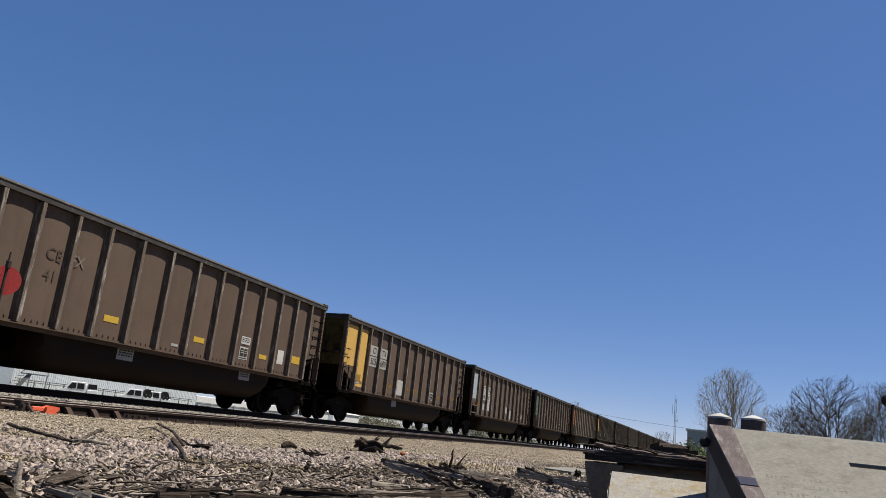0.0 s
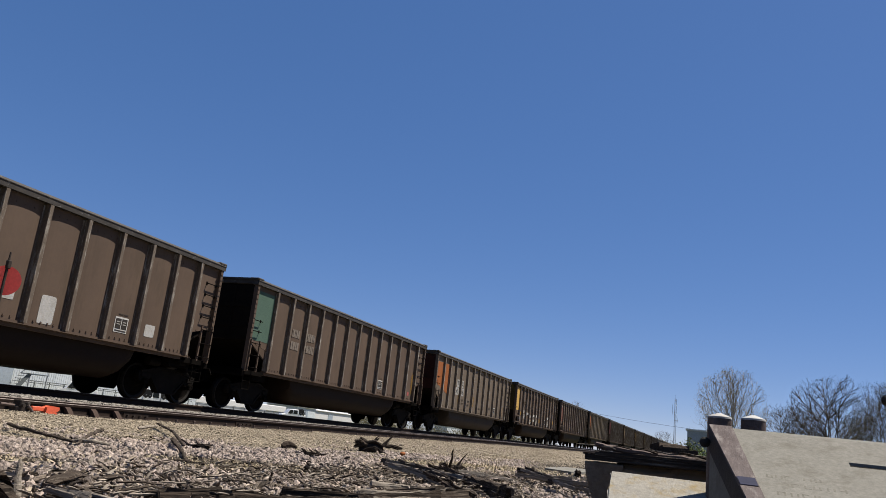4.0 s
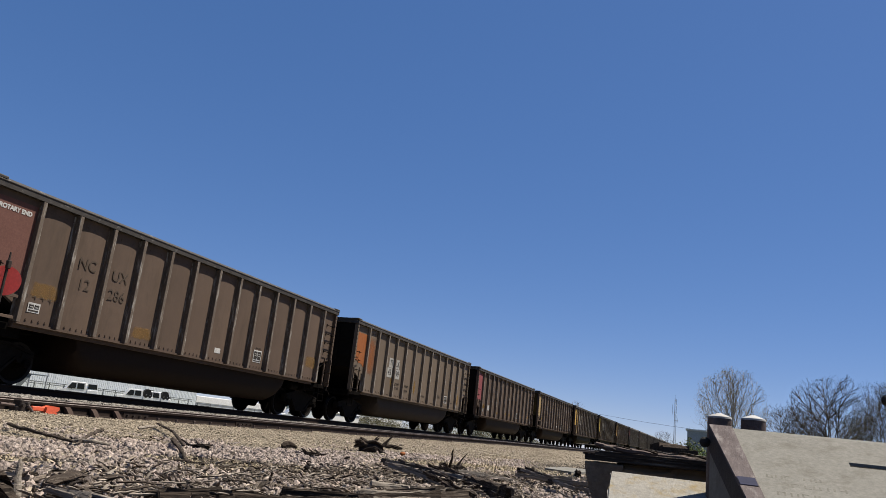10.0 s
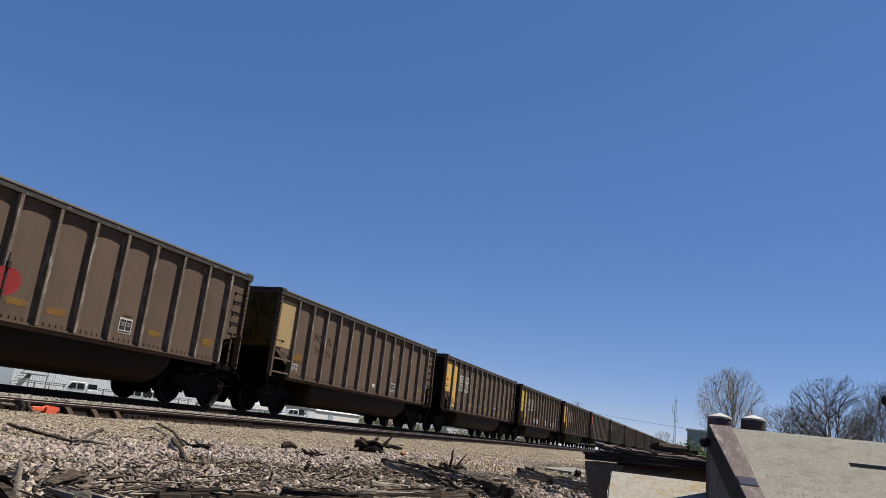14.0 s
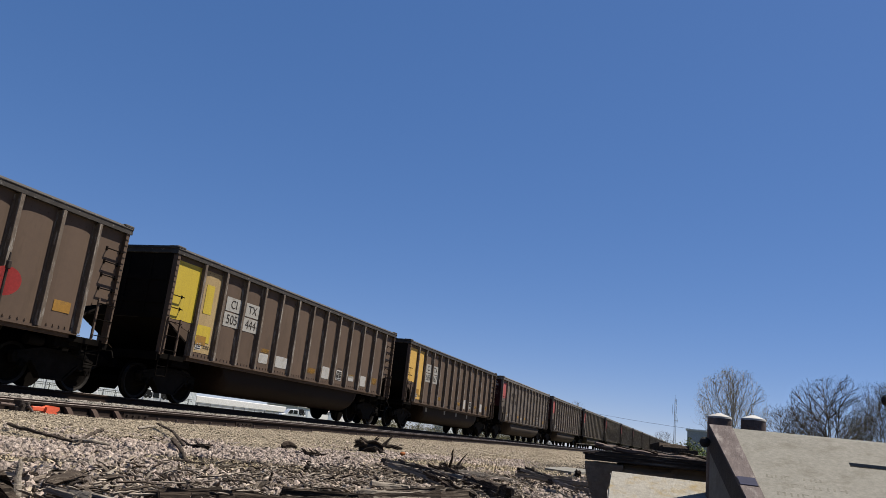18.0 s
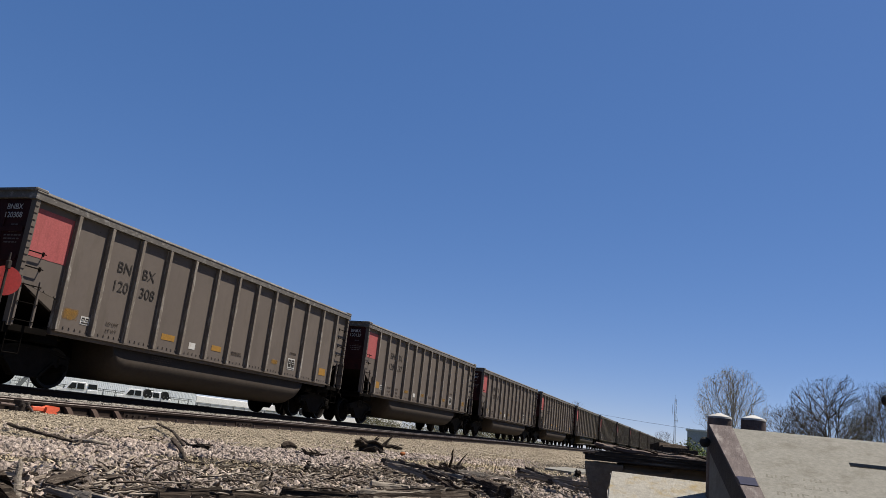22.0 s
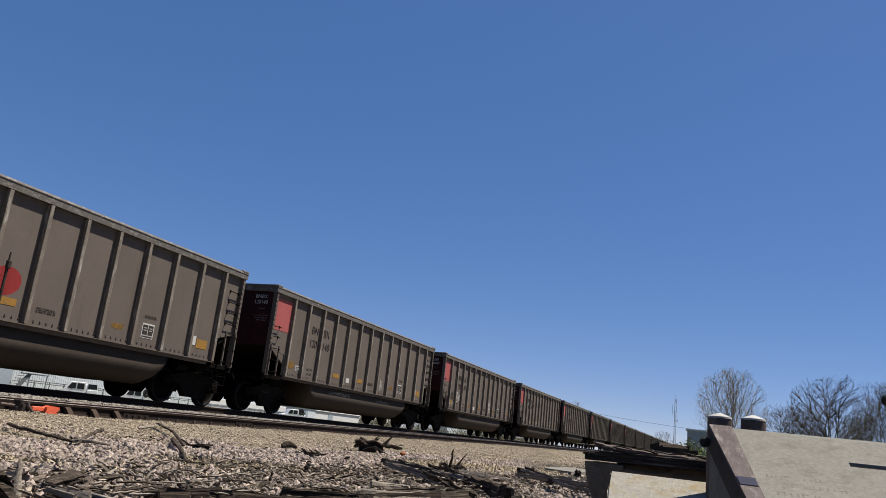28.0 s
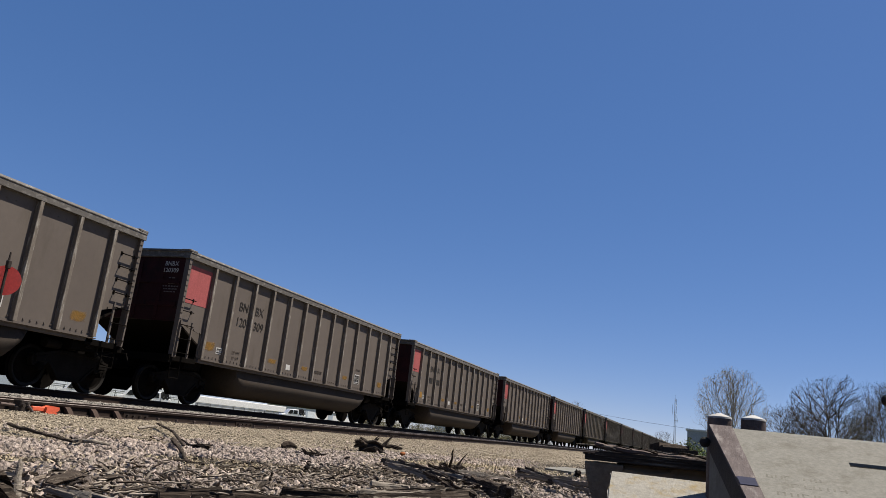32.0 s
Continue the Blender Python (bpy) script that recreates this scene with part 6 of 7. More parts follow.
    prism(bm, [(-1.5, -0.3), (-0.9, -0.42), (0.5, -0.36), (1.5, -0.2), (1.3, 0.34), (0.2, 0.4), (-1.1, 0.28)], -0.05, 0.035, "z")
    thing("concrete_piece", bm, M["concrete"], "flat pale piece of old concrete sunk in the ground", "concrete slab", pose(15.9, 2.85, ground_z(15.9, 2.85) - 0.012))
    # many torn slivers among the planks
    rnd = random.Random(77)
    sliver = []
    for _ in range(9):
        w, bend = rnd.uniform(0.12, 0.32), rnd.uniform(-0.12, 0.12)
        v = [(-1.0, rnd.uniform(-0.1, 0.1), 0.0)]
        for x in (-rnd.uniform(0.3, 0.7), rnd.uniform(0.2, 0.7)):
            u = w * rnd.uniform(0.6, 1.2)
            v += [(x, -u + bend, 0), (x, bend + rnd.uniform(-0.3, 0.3) * u, u * 0.6), (x, u + bend, 0.02), (x, bend, -u * 0.5)]
        v.append((1.0, rnd.uniform(-0.15, 0.15), 0.0))
        f = []
        for k in range(4):
            j = (k + 1) % 4
            f += [(0, 1 + j, 1 + k), (1 + k, 1 + j, 5 + j), (1 + k, 5 + j, 5 + k), (9, 5 + k, 5 + j)]
        sliver.append((np.array(v), np.array(f)))
    out = []
    while len(out) < 2900:
        x = 2.4 + 8.0 * rnd.random()
        y = 2.35 + rnd.gauss(0, 0.6)
        if y > x * 1.1 or y < 0.24 * x - 0.2 or rnd.random() > 0.25 + 0.75 * smooth(4.5, 7.0, x):
            continue
        out.append((x, y, ground_z(x, y) + rnd.uniform(0, 0.09), 0.008 + 0.040 * rnd.random() ** 2.2, rnd.uniform(0.6, 1.3)))
    scatter("splinters", out, sliver, M["slivers"], "torn grey and brown slivers of broken timber", "splinters", 0.48, 0.35)


def build_chunks():
    """Broken lumps of bark and rotten wood heaped along the foot of the bank."""
    rnd = random.Random(41)
    lumps = stone_shapes(8, 0.55, random.Random(9))
    out = []
    while len(out) < 3000:
        x = 2.3 + 7.5 * rnd.random() ** 1.1
        y = 2.3 + rnd.gauss(0, 0.55) + 0.04 * x
        if y > x * 1.12 or y < 0.24 * x - 0.2:
            continue
        out.append((x, y, ground_z(x, y) + rnd.uniform(0, 0.05), 0.007 + 0.023 * rnd.random() ** 2.2, rnd.uniform(1.2, 2.8)))
    scatter("bark_lumps", out, lumps, M["bark_lump"], "broken lumps of bark and rotten wood", "bark", 0.3, 0.6)


def build_straw():
    rnd = random.Random(8)
    V, F = [], []
    for cx, cy, n, h in ((4.6, 4.5, 260, 0.06), (4.2, 4.9, 200, 0.06), (5.2, 4.0, 300, 0.06), (6.2, 3.6, 260, 0.07), (3.6, 3.5, 200, 0.06), (4.4, 3.3, 200, 0.06), (8.5, 3.1, 420, 0.11), (8.3, 2.65, 420, 0.11), (8.8, 2.4, 360, 0.10), (9.5, 2.9, 420, 0.12), (10.4, 3.2, 320, 0.12), (11.4, 3.1, 300, 0.12), (12.6, 3.6, 420, 0.12), (9.4, 3.6, 300, 0.10), (11.0, 4.0, 320, 0.10), (13.5, 3.0, 300, 0.10), (14.5, 4.4, 240, 0.1), (17.0, 4.6, 240, 0.1), (20, 5.2, 200, 0.1)):
        for _ in range(n * 2):
            x, y = cx + rnd.gauss(0, 0.6), cy + rnd.gauss(0, 0.34)
            z = ground_z(x, y)
            a, L, w = rnd.uniform(0, 6.28), h * rnd.uniform(0.3, 0.9), rnd.uniform(0.003, 0.007)
            b = rnd.uniform(0.9, 2.2)
            px, py = -math.sin(a) * w, math.cos(a) * w
            k = len(V)
            mx, my = x + math.cos(a) * L * 0.4 * b, y + math.sin(a) * L * 0.4 * b
            ex, ey = x + math.cos(a) * L * b, y + math.sin(a) * L * b
            V += [(x - px, y - py, z - 0.01), (x + px, y + py, z - 0.01), (mx + px, my + py, z + L * (0.7 - 0.25 * b)), (mx - px, my - py, z + L * (0.7 - 0.25 * b)), (ex, ey, z + L * max(0.05, 1.0 - 0.45 * b))]
            F += [(k, k + 1, k + 2, k + 3), (k + 3, k + 2, k + 4)]
    me = bpy.data.meshes.new("dry_grass")
    me.from_pydata(V, [], F)
    me.materials.append(M["straw"])
    tagged(new("dry_grass", me), "tufts of dry straw-coloured grass in the gravel", "dry grass", kind="stuff")


# ---- the stack of timber, block and crossing panel ----
def build_stack():
    R, W = M["rotten"], M["weathered"]
    g = ground_z(3.2, 0.3)
    # a brown beam on tapered legs carries black boards
    bm = bmesh.new()
    split_plank(bm, 0.70, 0.30, 0.105, 5, 24)
    thing("timber_beam", bm, M["beam_brown"], "heavy brown timber beam lying across the stack", "beam", pose(3.13, 0.03, 0.412, 0, 1.2, 90))
    for y in (0.0, -0.56):
        bm = bmesh.new()
        prism(bm, [(0.478, 0.455), (0.335, 0.455), (0.335, 0.40), (0.365, 0.33), (0.385, 0.25), (0.39, g), (0.415, g), (0.425, 0.25), (0.44, 0.33), (0.468, 0.40)], -0.17, 0.10, "x")
        bmesh.ops.bevel(bm, geom=list(bm.edges), offset=0.004, segments=1, affect="EDGES")
        thing("timber_prop", bm, M["beam_brown"], "short tapered brown timber under the beam", "timber", pose(3.13, y, 0))
    rnd = random.Random(31)
    z = 0.466
    for k, (y0, y1, h, x, dep) in enumerate(((0.46, -0.30, 0.022, 3.13, 0.36), (0.47, -0.24, 0.010, 3.13, 0.35), (0.45, -0.28, 0.009, 3.12, 0.34))):
        bm = bmesh.new()
        split_plank(bm, y0 - y1, dep, h, 41 + k, 24)
        thing("rotten_board", bm, R, "black rotten board with splintered ends on the stack", "board", pose(x, (y0 + y1) / 2, z + h / 2, 0, 1.0 + rnd.uniform(-0.3, 0.3), 90 + rnd.uniform(-1.2, 1.2)), "stacked rotten boards")
        z += h * 0.85
    for k in range(16):
        y = 0.44 - 0.045 * k
        x = 2.965 + rnd.uniform(0, 0.09)
        bm = bmesh.new()
        L = rnd.uniform(0.06, 0.17)
        gnarled(bm, [(0, -L / 2, rnd.uniform(-0.004, 0.006)), (rnd.uniform(-0.02, 0.02), 0, rnd.uniform(0, 0.012)), (rnd.uniform(-0.03, 0.03), L / 2, rnd.uniform(-0.004, 0.010))], rnd.uniform(0.004, 0.009), 0.002, 6, 0.4, 300 + k, 0.6)
        thing("splinter", bm, R if k % 3 else W, "loose splinter lying on the rotten boards", "splinter", pose(x, y, 0.507 + rnd.uniform(0, 0.006)), "splinters on the boards")
    # the stack goes on behind: sloping thin boards on low timbers, with a rusty timber end on top
    for k in range(4):
        bm = bmesh.new()
        split_plank(bm, 0.62, 0.20, 0.42 - g, 70 + k, 8)
        thing("timber_block", bm, M["tie"], "dark timber packing under the rotten boards", "timber", pose(3.55 + 0.48 * k, 0.10, (0.42 + g) / 2, 0, 0, 90))
    for k in range(12):
        bm = bmesh.new()
        L, w, h = rnd.uniform(0.30, 0.55), rnd.uniform(0.09, 0.16), rnd.uniform(0.010, 0.018)
        split_plank(bm, L, w, h, 80 + k, 10)
        x = 3.45 + 0.12 * k
        thing("rotten_board", bm, R if k % 3 else M["tie"], "thin rotten board lying askew on the stack", "board", pose(x, 0.12 + rnd.uniform(-0.05, 0.07), 0.432 + 0.008 * k, rnd.uniform(-3, 3), -3 + rnd.uniform(-2, 2), 90 + rnd.uniform(-22, 22)), "stacked rotten boards")
    bm = bmesh.new()
    split_plank(bm, 0.16, 0.12, 0.06, 99, 8)
    thing("timber_end", bm, M["tie"], "dark rust-brown timber end lying on the stack", "timber", pose(4.90, 0.285, 0.553, 0, 0, 92))
    bm = bmesh.new()
    split_plank(bm, 0.10, 0.08, 0.032, 98, 5)
    thing("timber_end", bm, M["tie"], "smaller dark timber end on the stack", "timber", pose(4.80, 0.185, 0.535, 0, 4, 86))
    bm = bmesh.new()
    gnarled(bm, [(0, 0, 0), (0.05, -0.06, -0.006), (0.07, -0.22, -0.016), (0.07, -0.36, -0.018)], 0.012, 0.008, 7, 0.3, 4)
    thing("bent_strip", bm, M["rust_iron"], "thin bent rusty strip lying on the boards", "metal strip", pose(2.98, 0.445, 0.520))
    # broken concrete slab that leans on the timbers, its worn top towards the viewer
    bm = bmesh.new()
    out = [(2.86, 0.368), (2.80, 0.350), (2.72, 0.356), (2.62, 0.338), (2.46, 0.336), (2.25, 0.315), (2.25, -0.035), (2.40, -0.01), (2.86, 0.022)]
    lo = [bm.verts.new((x, y, 0.434 + 0.40 * (x - 2.86) - 0.10)) for x, y in out]
    hi = [bm.verts.new((x, y, 0.434 + 0.40 * (x - 2.86))) for x, y in out]
    bm.faces.new(lo[::-1])
    bm.faces.new(hi)
    for k in range(len(out)):
        bm.faces.new((lo[k], lo[(k + 1) % len(out)], hi[(k + 1) % len(out)], hi[k]))
    bmesh.ops.bevel(bm, geom=list(bm.edges), offset=0.006, segments=2, affect="EDGES")
    thing("concrete_slab", bm, M["concrete_buff"], "broken pale concrete slab with a yellowish stain", "concrete slab")
    for x, h in ((2.72, 0.27), (2.36, 0.12)):
        bm = bmesh.new()
        split_plank(bm, 0.40, 0.16, h - g, int(x * 10), 8)
        thing("timber_block", bm, M["tie"], "dark timber packing under the concrete slab", "timber", pose(x, 0.16, (h + g) / 2, 0, 0, 90))
    bm = bmesh.new()
    box(bm, -0.16, 0.0, -0.17, 0.0, -0.012, 0.012, 0.003)
    thing("steel_plate", bm, M["iron"], "dark steel plate lying on the concrete slab", "steel plate", Matrix.Translation((2.47, 0.127, 0.295)) @ pose(0, 0, 0, 0, -21.8, 2))
    # crossing panel, tilted towards the viewer, with a skewed steel-edged end
    panel = thing("crossing_panel", None, None, "pale concrete crossing panel with a rusty steel edge", "crossing panel", pose(2.626, 0.035, 0.612))

    def top(x, y, off=0.0):
        return (x, y, 0.35 * x + off)

    def tilted(bm, quad, t0, t1):
        """A block over a four-cornered plan, between two heights off the tilted plane."""
        lo = [bm.verts.new(top(x, y, t0)) for x, y in quad]
        hi = [bm.verts.new(top(x, y, t1)) for x, y in quad]
        bm.faces.new(lo[::-1])
        bm.faces.new(hi)
        for k in range(4):
            bm.faces.new((lo[k], lo[(k + 1) % 4], hi[(k + 1) % 4], hi[k]))
    edge = lambda x: 0.178 * x          # outer line of the steel edge
    inner = lambda x: -0.068 + 0.135 * x  # line between steel and concrete
    N, Wd = -0.88, -1.2
    sl = (-0.236, -0.204)               # the lifting slot
    bm = bmesh.new()
    tilted(bm, [(0, inner(0)), (0, Wd), (sl[1], Wd), (sl[1], inner(sl[1]))], -0.14, 0)
    tilted(bm, [(sl[0], inner(sl[0])), (sl[0], Wd), (N, Wd), (N, inner(N))], -0.14, 0)
    tilted(bm, [(sl[1], inner(sl[1])), (sl[1], -0.368), (sl[0], -0.368), (sl[0], inner(sl[0]))], -0.14, 0)
    tilted(bm, [(sl[1], -0.368), (sl[1], Wd), (sl[0], Wd), (sl[0], -0.368)], -0.14, -0.03)
    bmesh.ops.remove_doubles(bm, verts=bm.verts, dist=0.0005)
    part("slab", bm, M["concrete"], panel, "pale worn concrete slab")
    # a near-black block in the slot stands in for its inner shade
    bm = bmesh.new()
    tilted(bm, [(sl[1] - 0.001, -0.37), (sl[1] - 0.001, -0.9), (sl[0] + 0.001, -0.9), (sl[0] + 0.001, -0.37)], -0.0295, -0.008)
    part("lifting_slot", bm, M["black_lump"], panel, "near-black filling for the shade in the lifting slot")
    bm = bmesh.new()
    tilted(bm, [(0.006, edge(0)), (0.006, inner(0)), (N, inner(N)), (N, edge(N))], -0.004, 0.004)
    part("edge_strip", bm, M["edge_steel"], panel, "rusty steel strip along the edge")
    bm = bmesh.new()
    tilted(bm, [(0.006, edge(0)), (0.006, edge(0) - 0.012), (N, edge(N) - 0.012), (N, edge(N))], -0.075, -0.0045)
    part("edge_flange", bm, M["iron"], panel, "dark steel flange below the edge")
    bm = bmesh.new()
    tilted(bm, [(0.006, edge(0) - 0.004), (0.006, inner(0)), (N, inner(N)), (N, edge(N) - 0.004)], -0.30, -0.0755)
    part("end_block", bm, M["concrete"], panel, "grimy concrete end of the panel")
    bm = bmesh.new()
    tilted(bm, [(0.001, inner(0) - 0.001), (0.001, Wd), (0.006, Wd), (0.006, inner(0) - 0.001)], -0.12, -0.002)
    part("edge_plate", bm, M["rust_iron"], panel)
    bm = bmesh.new()
    bmesh.ops.create_icosphere(bm, subdivisions=1, radius=0.004, matrix=Matrix.Translation(top(-0.53, -0.35, 0.001)))
    part("paint_fleck", bm, M["white_patch"], panel, "small white fleck")
    bm = bmesh.new()
    tilted(bm, [(-0.415, edge(-0.415) - 0.002), (-0.415, inner(-0.415) + 0.003), (-0.466, inner(-0.466) + 0.003), (-0.466, edge(-0.466) - 0.002)], 0.0045, 0.0065)
    part("paint_mark", bm, M["blue_mark"], panel, "blue-grey paint mark")
    # worn casting marks that cannot be read
    rnd = random.Random(3)
    bm = bmesh.new()
    for x, ya, yb in ((-0.37, -0.15, -0.29), (-0.42, -0.16, -0.32), (-0.48, -0.17, -0.27)):
        y = ya
        while y > yb:
            w = rnd.uniform(0.014, 0.020)
            for v in (0, 1):
                if rnd.random() < 0.7:
                    c = y - v * (w - 0.004)
                    u0, u1 = x - 0.013 + rnd.uniform(0, 0.008), x + 0.013 - rnd.uniform(0, 0.006)
                    tilted(bm, [(u1, c), (u1, c - 0.0045), (u0, c - 0.0045), (u0, c)], -0.001, 0.0003)
                if rnd.random() < 0.3:
                    u0 = x - 0.011 + rnd.choice((0, 0.009, 0.018))
                    tilted(bm, [(u0 + 0.004, y), (u0 + 0.004, y - w), (u0, y - w), (u0, y)], -0.001, 0.0003)
            y -= w + rnd.uniform(0.004, 0.014)
    part("casting_mark", bm, M["casting"], panel, "faint worn casting marks")["kind"] = "stuff"
    # stack of like panels below it
    for k in range(2):
        bm = bmesh.new()
        box(bm, -0.9, -0.02, -1.25, -0.22, -0.12, 0.0, 0.01)
        thing("crossing_panel", bm, M["concrete"], "grey concrete panel lying low in the stack", "crossing panel", pose(2.60, 0.0, 0.16 - 0.125 * k, 0, 0, 3.5), "stacked panels")
    bm = bmesh.new()
    box(bm, -0.20, -0.06, -1.2, -0.22, 0.0, 0.235, 0.01)
    thing("timber_block", bm, M["tie"], "dark timber packing under the tilted panel", "timber", pose(2.60, 0.0, 0.16, 0, 0, 3.5))
    # two capped pipes behind
    for y, top in ((0.004, 0.657), (-0.101, 0.660)):
        pipe = thing("steel_pipe", None, None, "short rusty steel pipe with a domed cap painted sunlit white", "steel pipe", pose(2.76, y, g - 0.03), "capped pipes")
        h = top - g + 0.03
        bm = bmesh.new()
        rod(bm, (0, 0, 0), (0, 0, h - 0.012), 0.0385, seg=28)
        part("pipe", bm, M["rust_iron"], pipe, smooth=True)
        bm = bmesh.new()
        rod(bm, (0, 0, h - 0.012), (0, 0, h - 0.006), 0.0395, 0.0385, 28)
        rod(bm, (0, 0, h - 0.006), (0, 0, h + 0.006), 0.0385, 0.006, 28)
        # white colour stands in for the sunlight on the cap
        part("cap", bm, M["white_patch"], pipe, "domed cap with its sunlit white painted on")
    bm = bmesh.new()
    bmesh.ops.create_icosphere(bm, subdivisions=2, radius=0.017)
    thing("rubber_knob", bm, M["rubber"], "small black knob on the side of the panel", "knob", pose(2.60, 0.046, 0.56))
    # dark iron hook at the margin
    bm = bmesh.new()
    bent(bm, [(1.98, -0.370, 0.49), (1.98, -0.3635, 0.66), (1.98, -0.3565, 0.71)], 0.007)
    bmesh.ops.create_icosphere(bm, subdivisions=2, radius=0.014, matrix=pose(1.975, -0.352, 0.678))
    thing("iron_hook", bm, M["iron"], "dark iron hook standing on the crossing panel", "hook")


# ---- far things ----
def branching_tree(name, x, y, h, radius, trunk_h, seed, mat, bud, label, limbs=14, lift=0.10, crook=0.10, buds=0, thick=1.0, low=-0.35, side=9):
    """A bare tree: limbs fan out from the trunk, each with branches, twigs and twiglets, within an uneven oval crown."""
    rnd = random.Random(seed)
    tree = thing(name, None, None, label, "tree", pose(x, y, ground_z(x, y)))
    r = h * 0.020 * thick
    trunk = bmesh.new()
    gnarled(trunk, [(0, 0, -0.1), (0.05, 0.03, trunk_h * 0.5), (0, 0, trunk_h)], r * 1.3, r, 9, 0.1, seed)
    part("trunk", trunk, mat, tree)
    zc, za = h * 0.52, h * 0.5
    V, F, tips = [], [], []

    def reach(p):
        """How far out a point lies: under 1 within the crown's uneven outline."""
        e = (math.hypot(p.x, p.y) / radius) ** 2 + ((p.z - zc) / za) ** 2
        return e / (1.0 + 0.35 * noise.noise((p.x * 0.55 + seed, p.y * 0.55, p.z * 0.55)))

    def ring(c, d, rr):
        u = d.orthogonal().normalized()
        v = d.cross(u)
        k = len(V)
        for i in range(3):
            V.append((c + (u * math.cos(i * 2.0944) + v * math.sin(i * 2.0944)) * rr)[:])
        return k

    def grow(p, d, L, rr, lev):
        n = (3, 3, 5, 8)[lev]
        line, last = [(p, d)], None
        for i in range(n):
            d = (d + Vector((rnd.gauss(0, crook), rnd.gauss(0, crook), rnd.gauss(0, crook) + lift))).normalized()
            q = p + d * (L / n)
            if reach(q) > 1.0 and q.z > trunk_h:
                break
            p = q
            line.append((p, d))
        m = len(line)
        if m < 2:
            return
        for i, (c, t) in enumerate(line):
            k = ring(c, t, max(rr * (1 - 0.75 * i / (m - 1)), 0.0045))
            if last is not None:
                for e in range(3):
                    F.append((last + e, last + (e + 1) % 3, k + (e + 1) % 3, k + e))
            last = k
        tips.append(p)
        if lev == 0:
            return
        kids = (0, 3, 5, side)[lev]
        for i in range(kids):
            f = 0.22 + 0.76 * (i + rnd.random()) / kids
            c, t = line[min(m - 1, int(f * m))]
            out = (Vector((rnd.gauss(0, 1), rnd.gauss(0, 1), rnd.gauss(0, 0.6)))).normalized()
            out = (out - t * out.dot(t)).normalized()
            a = rnd.uniform(0.45, 0.85)
            grow(c, t * math.cos(a) + out * math.sin(a), L * rnd.uniform(0.34, 0.55) * (1.15 - 0.5 * f), rr * 0.42, lev - 1)
    for k in range(limbs):
        az = k * 2.39996 + rnd.uniform(-0.3, 0.3)
        el = low + (1.45 - low) * ((k + 0.5) / limbs) ** 0.8
        goal = Vector((radius * math.cos(el) * math.cos(az), radius * math.cos(el) * math.sin(az), zc + za * math.sin(el)))
        start = Vector((0, 0, trunk_h * rnd.uniform(0.55, 1.0)))
        way = goal - start
        grow(start, (way.normalized() - Vector((0, 0, lift * 2.5))).normalized(), way.length * 1.12, r * rnd.uniform(0.34, 0.5), 3)
    me = bpy.data.meshes.new("crown")
    me.from_pydata(V, [], F)
    me.materials.append(mat)
    part("crown", me, mat, tree, "fine bare branches")
    if buds:
        V, F = [], []
        for p in tips:
            for _ in range(buds):
                c = p + Vector((rnd.gauss(0, 0.13), rnd.gauss(0, 0.13), rnd.gauss(0, 0.13)))
                s = rnd.uniform(0.014, 0.03)
                e = Vector((rnd.gauss(0, 1), rnd.gauss(0, 1), rnd.gauss(0, 1))).normalized()
                f = e.orthogonal().normalized()
                n0 = len(V)
                V += [(c + e * s)[:], (c + f * s)[:], (c - e * s)[:], (c - f * s)[:]]
                F.append((n0, n0 + 1, n0 + 2, n0 + 3))
        me = bpy.data.meshes.new("foliage")
        me.from_pydata(V, [], F)
        me.materials.append(bud)
        part("foliage", me, bud, tree, "sparse young spring leaves")
    return tree


def shrub(x, y, w, h, seed, mat, label, n=1500):
    rnd = random.Random(seed)
    V, F = [], []
    for _ in range(n):
        a, r = rnd.uniform(0, 6.28), abs(rnd.gauss(0, 0.45))
        zz = rnd.random() ** 0.8 * h * (1 - 0.5 * min(1, r)) * (0.8 + 0.3 * math.sin(a * 3 + seed))
        c = Vector((math.cos(a) * r * w * 0.5, math.sin(a) * r * w, zz))
        s = rnd.uniform(0.05, 0.13) * h * 0.45
        e = Vector((rnd.gauss(0, 1), rnd.gauss(0, 1), rnd.gauss(0, 1))).normalized()
        f = e.orthogonal().normalized()
        k = len(V)
        V += [(c + e * s)[:], (c + f * s * 0.6)[:], (c - e * s)[:], (c - f * s * 0.6)[:]]
        F.append((k, k + 1, k + 2, k + 3))
    me = bpy.data.meshes.new("shrub")
    me.from_pydata(V, [], F)
    me.materials.append(mat)
    bush = thing("shrub", None, None, label, "shrub", pose(x, y, ground_z(x, y)))
    part("foliage", me, mat, bush)
    bm = bmesh.new()
    for k in range(5):
        a = k * 1.3
        rod(bm, (0, 0, -0.1), (math.cos(a) * w * 0.2, math.sin(a) * w * 0.3, h * 0.7), 0.05, 0.02, 5)
    part("stems", bm, M["bark"], bush)


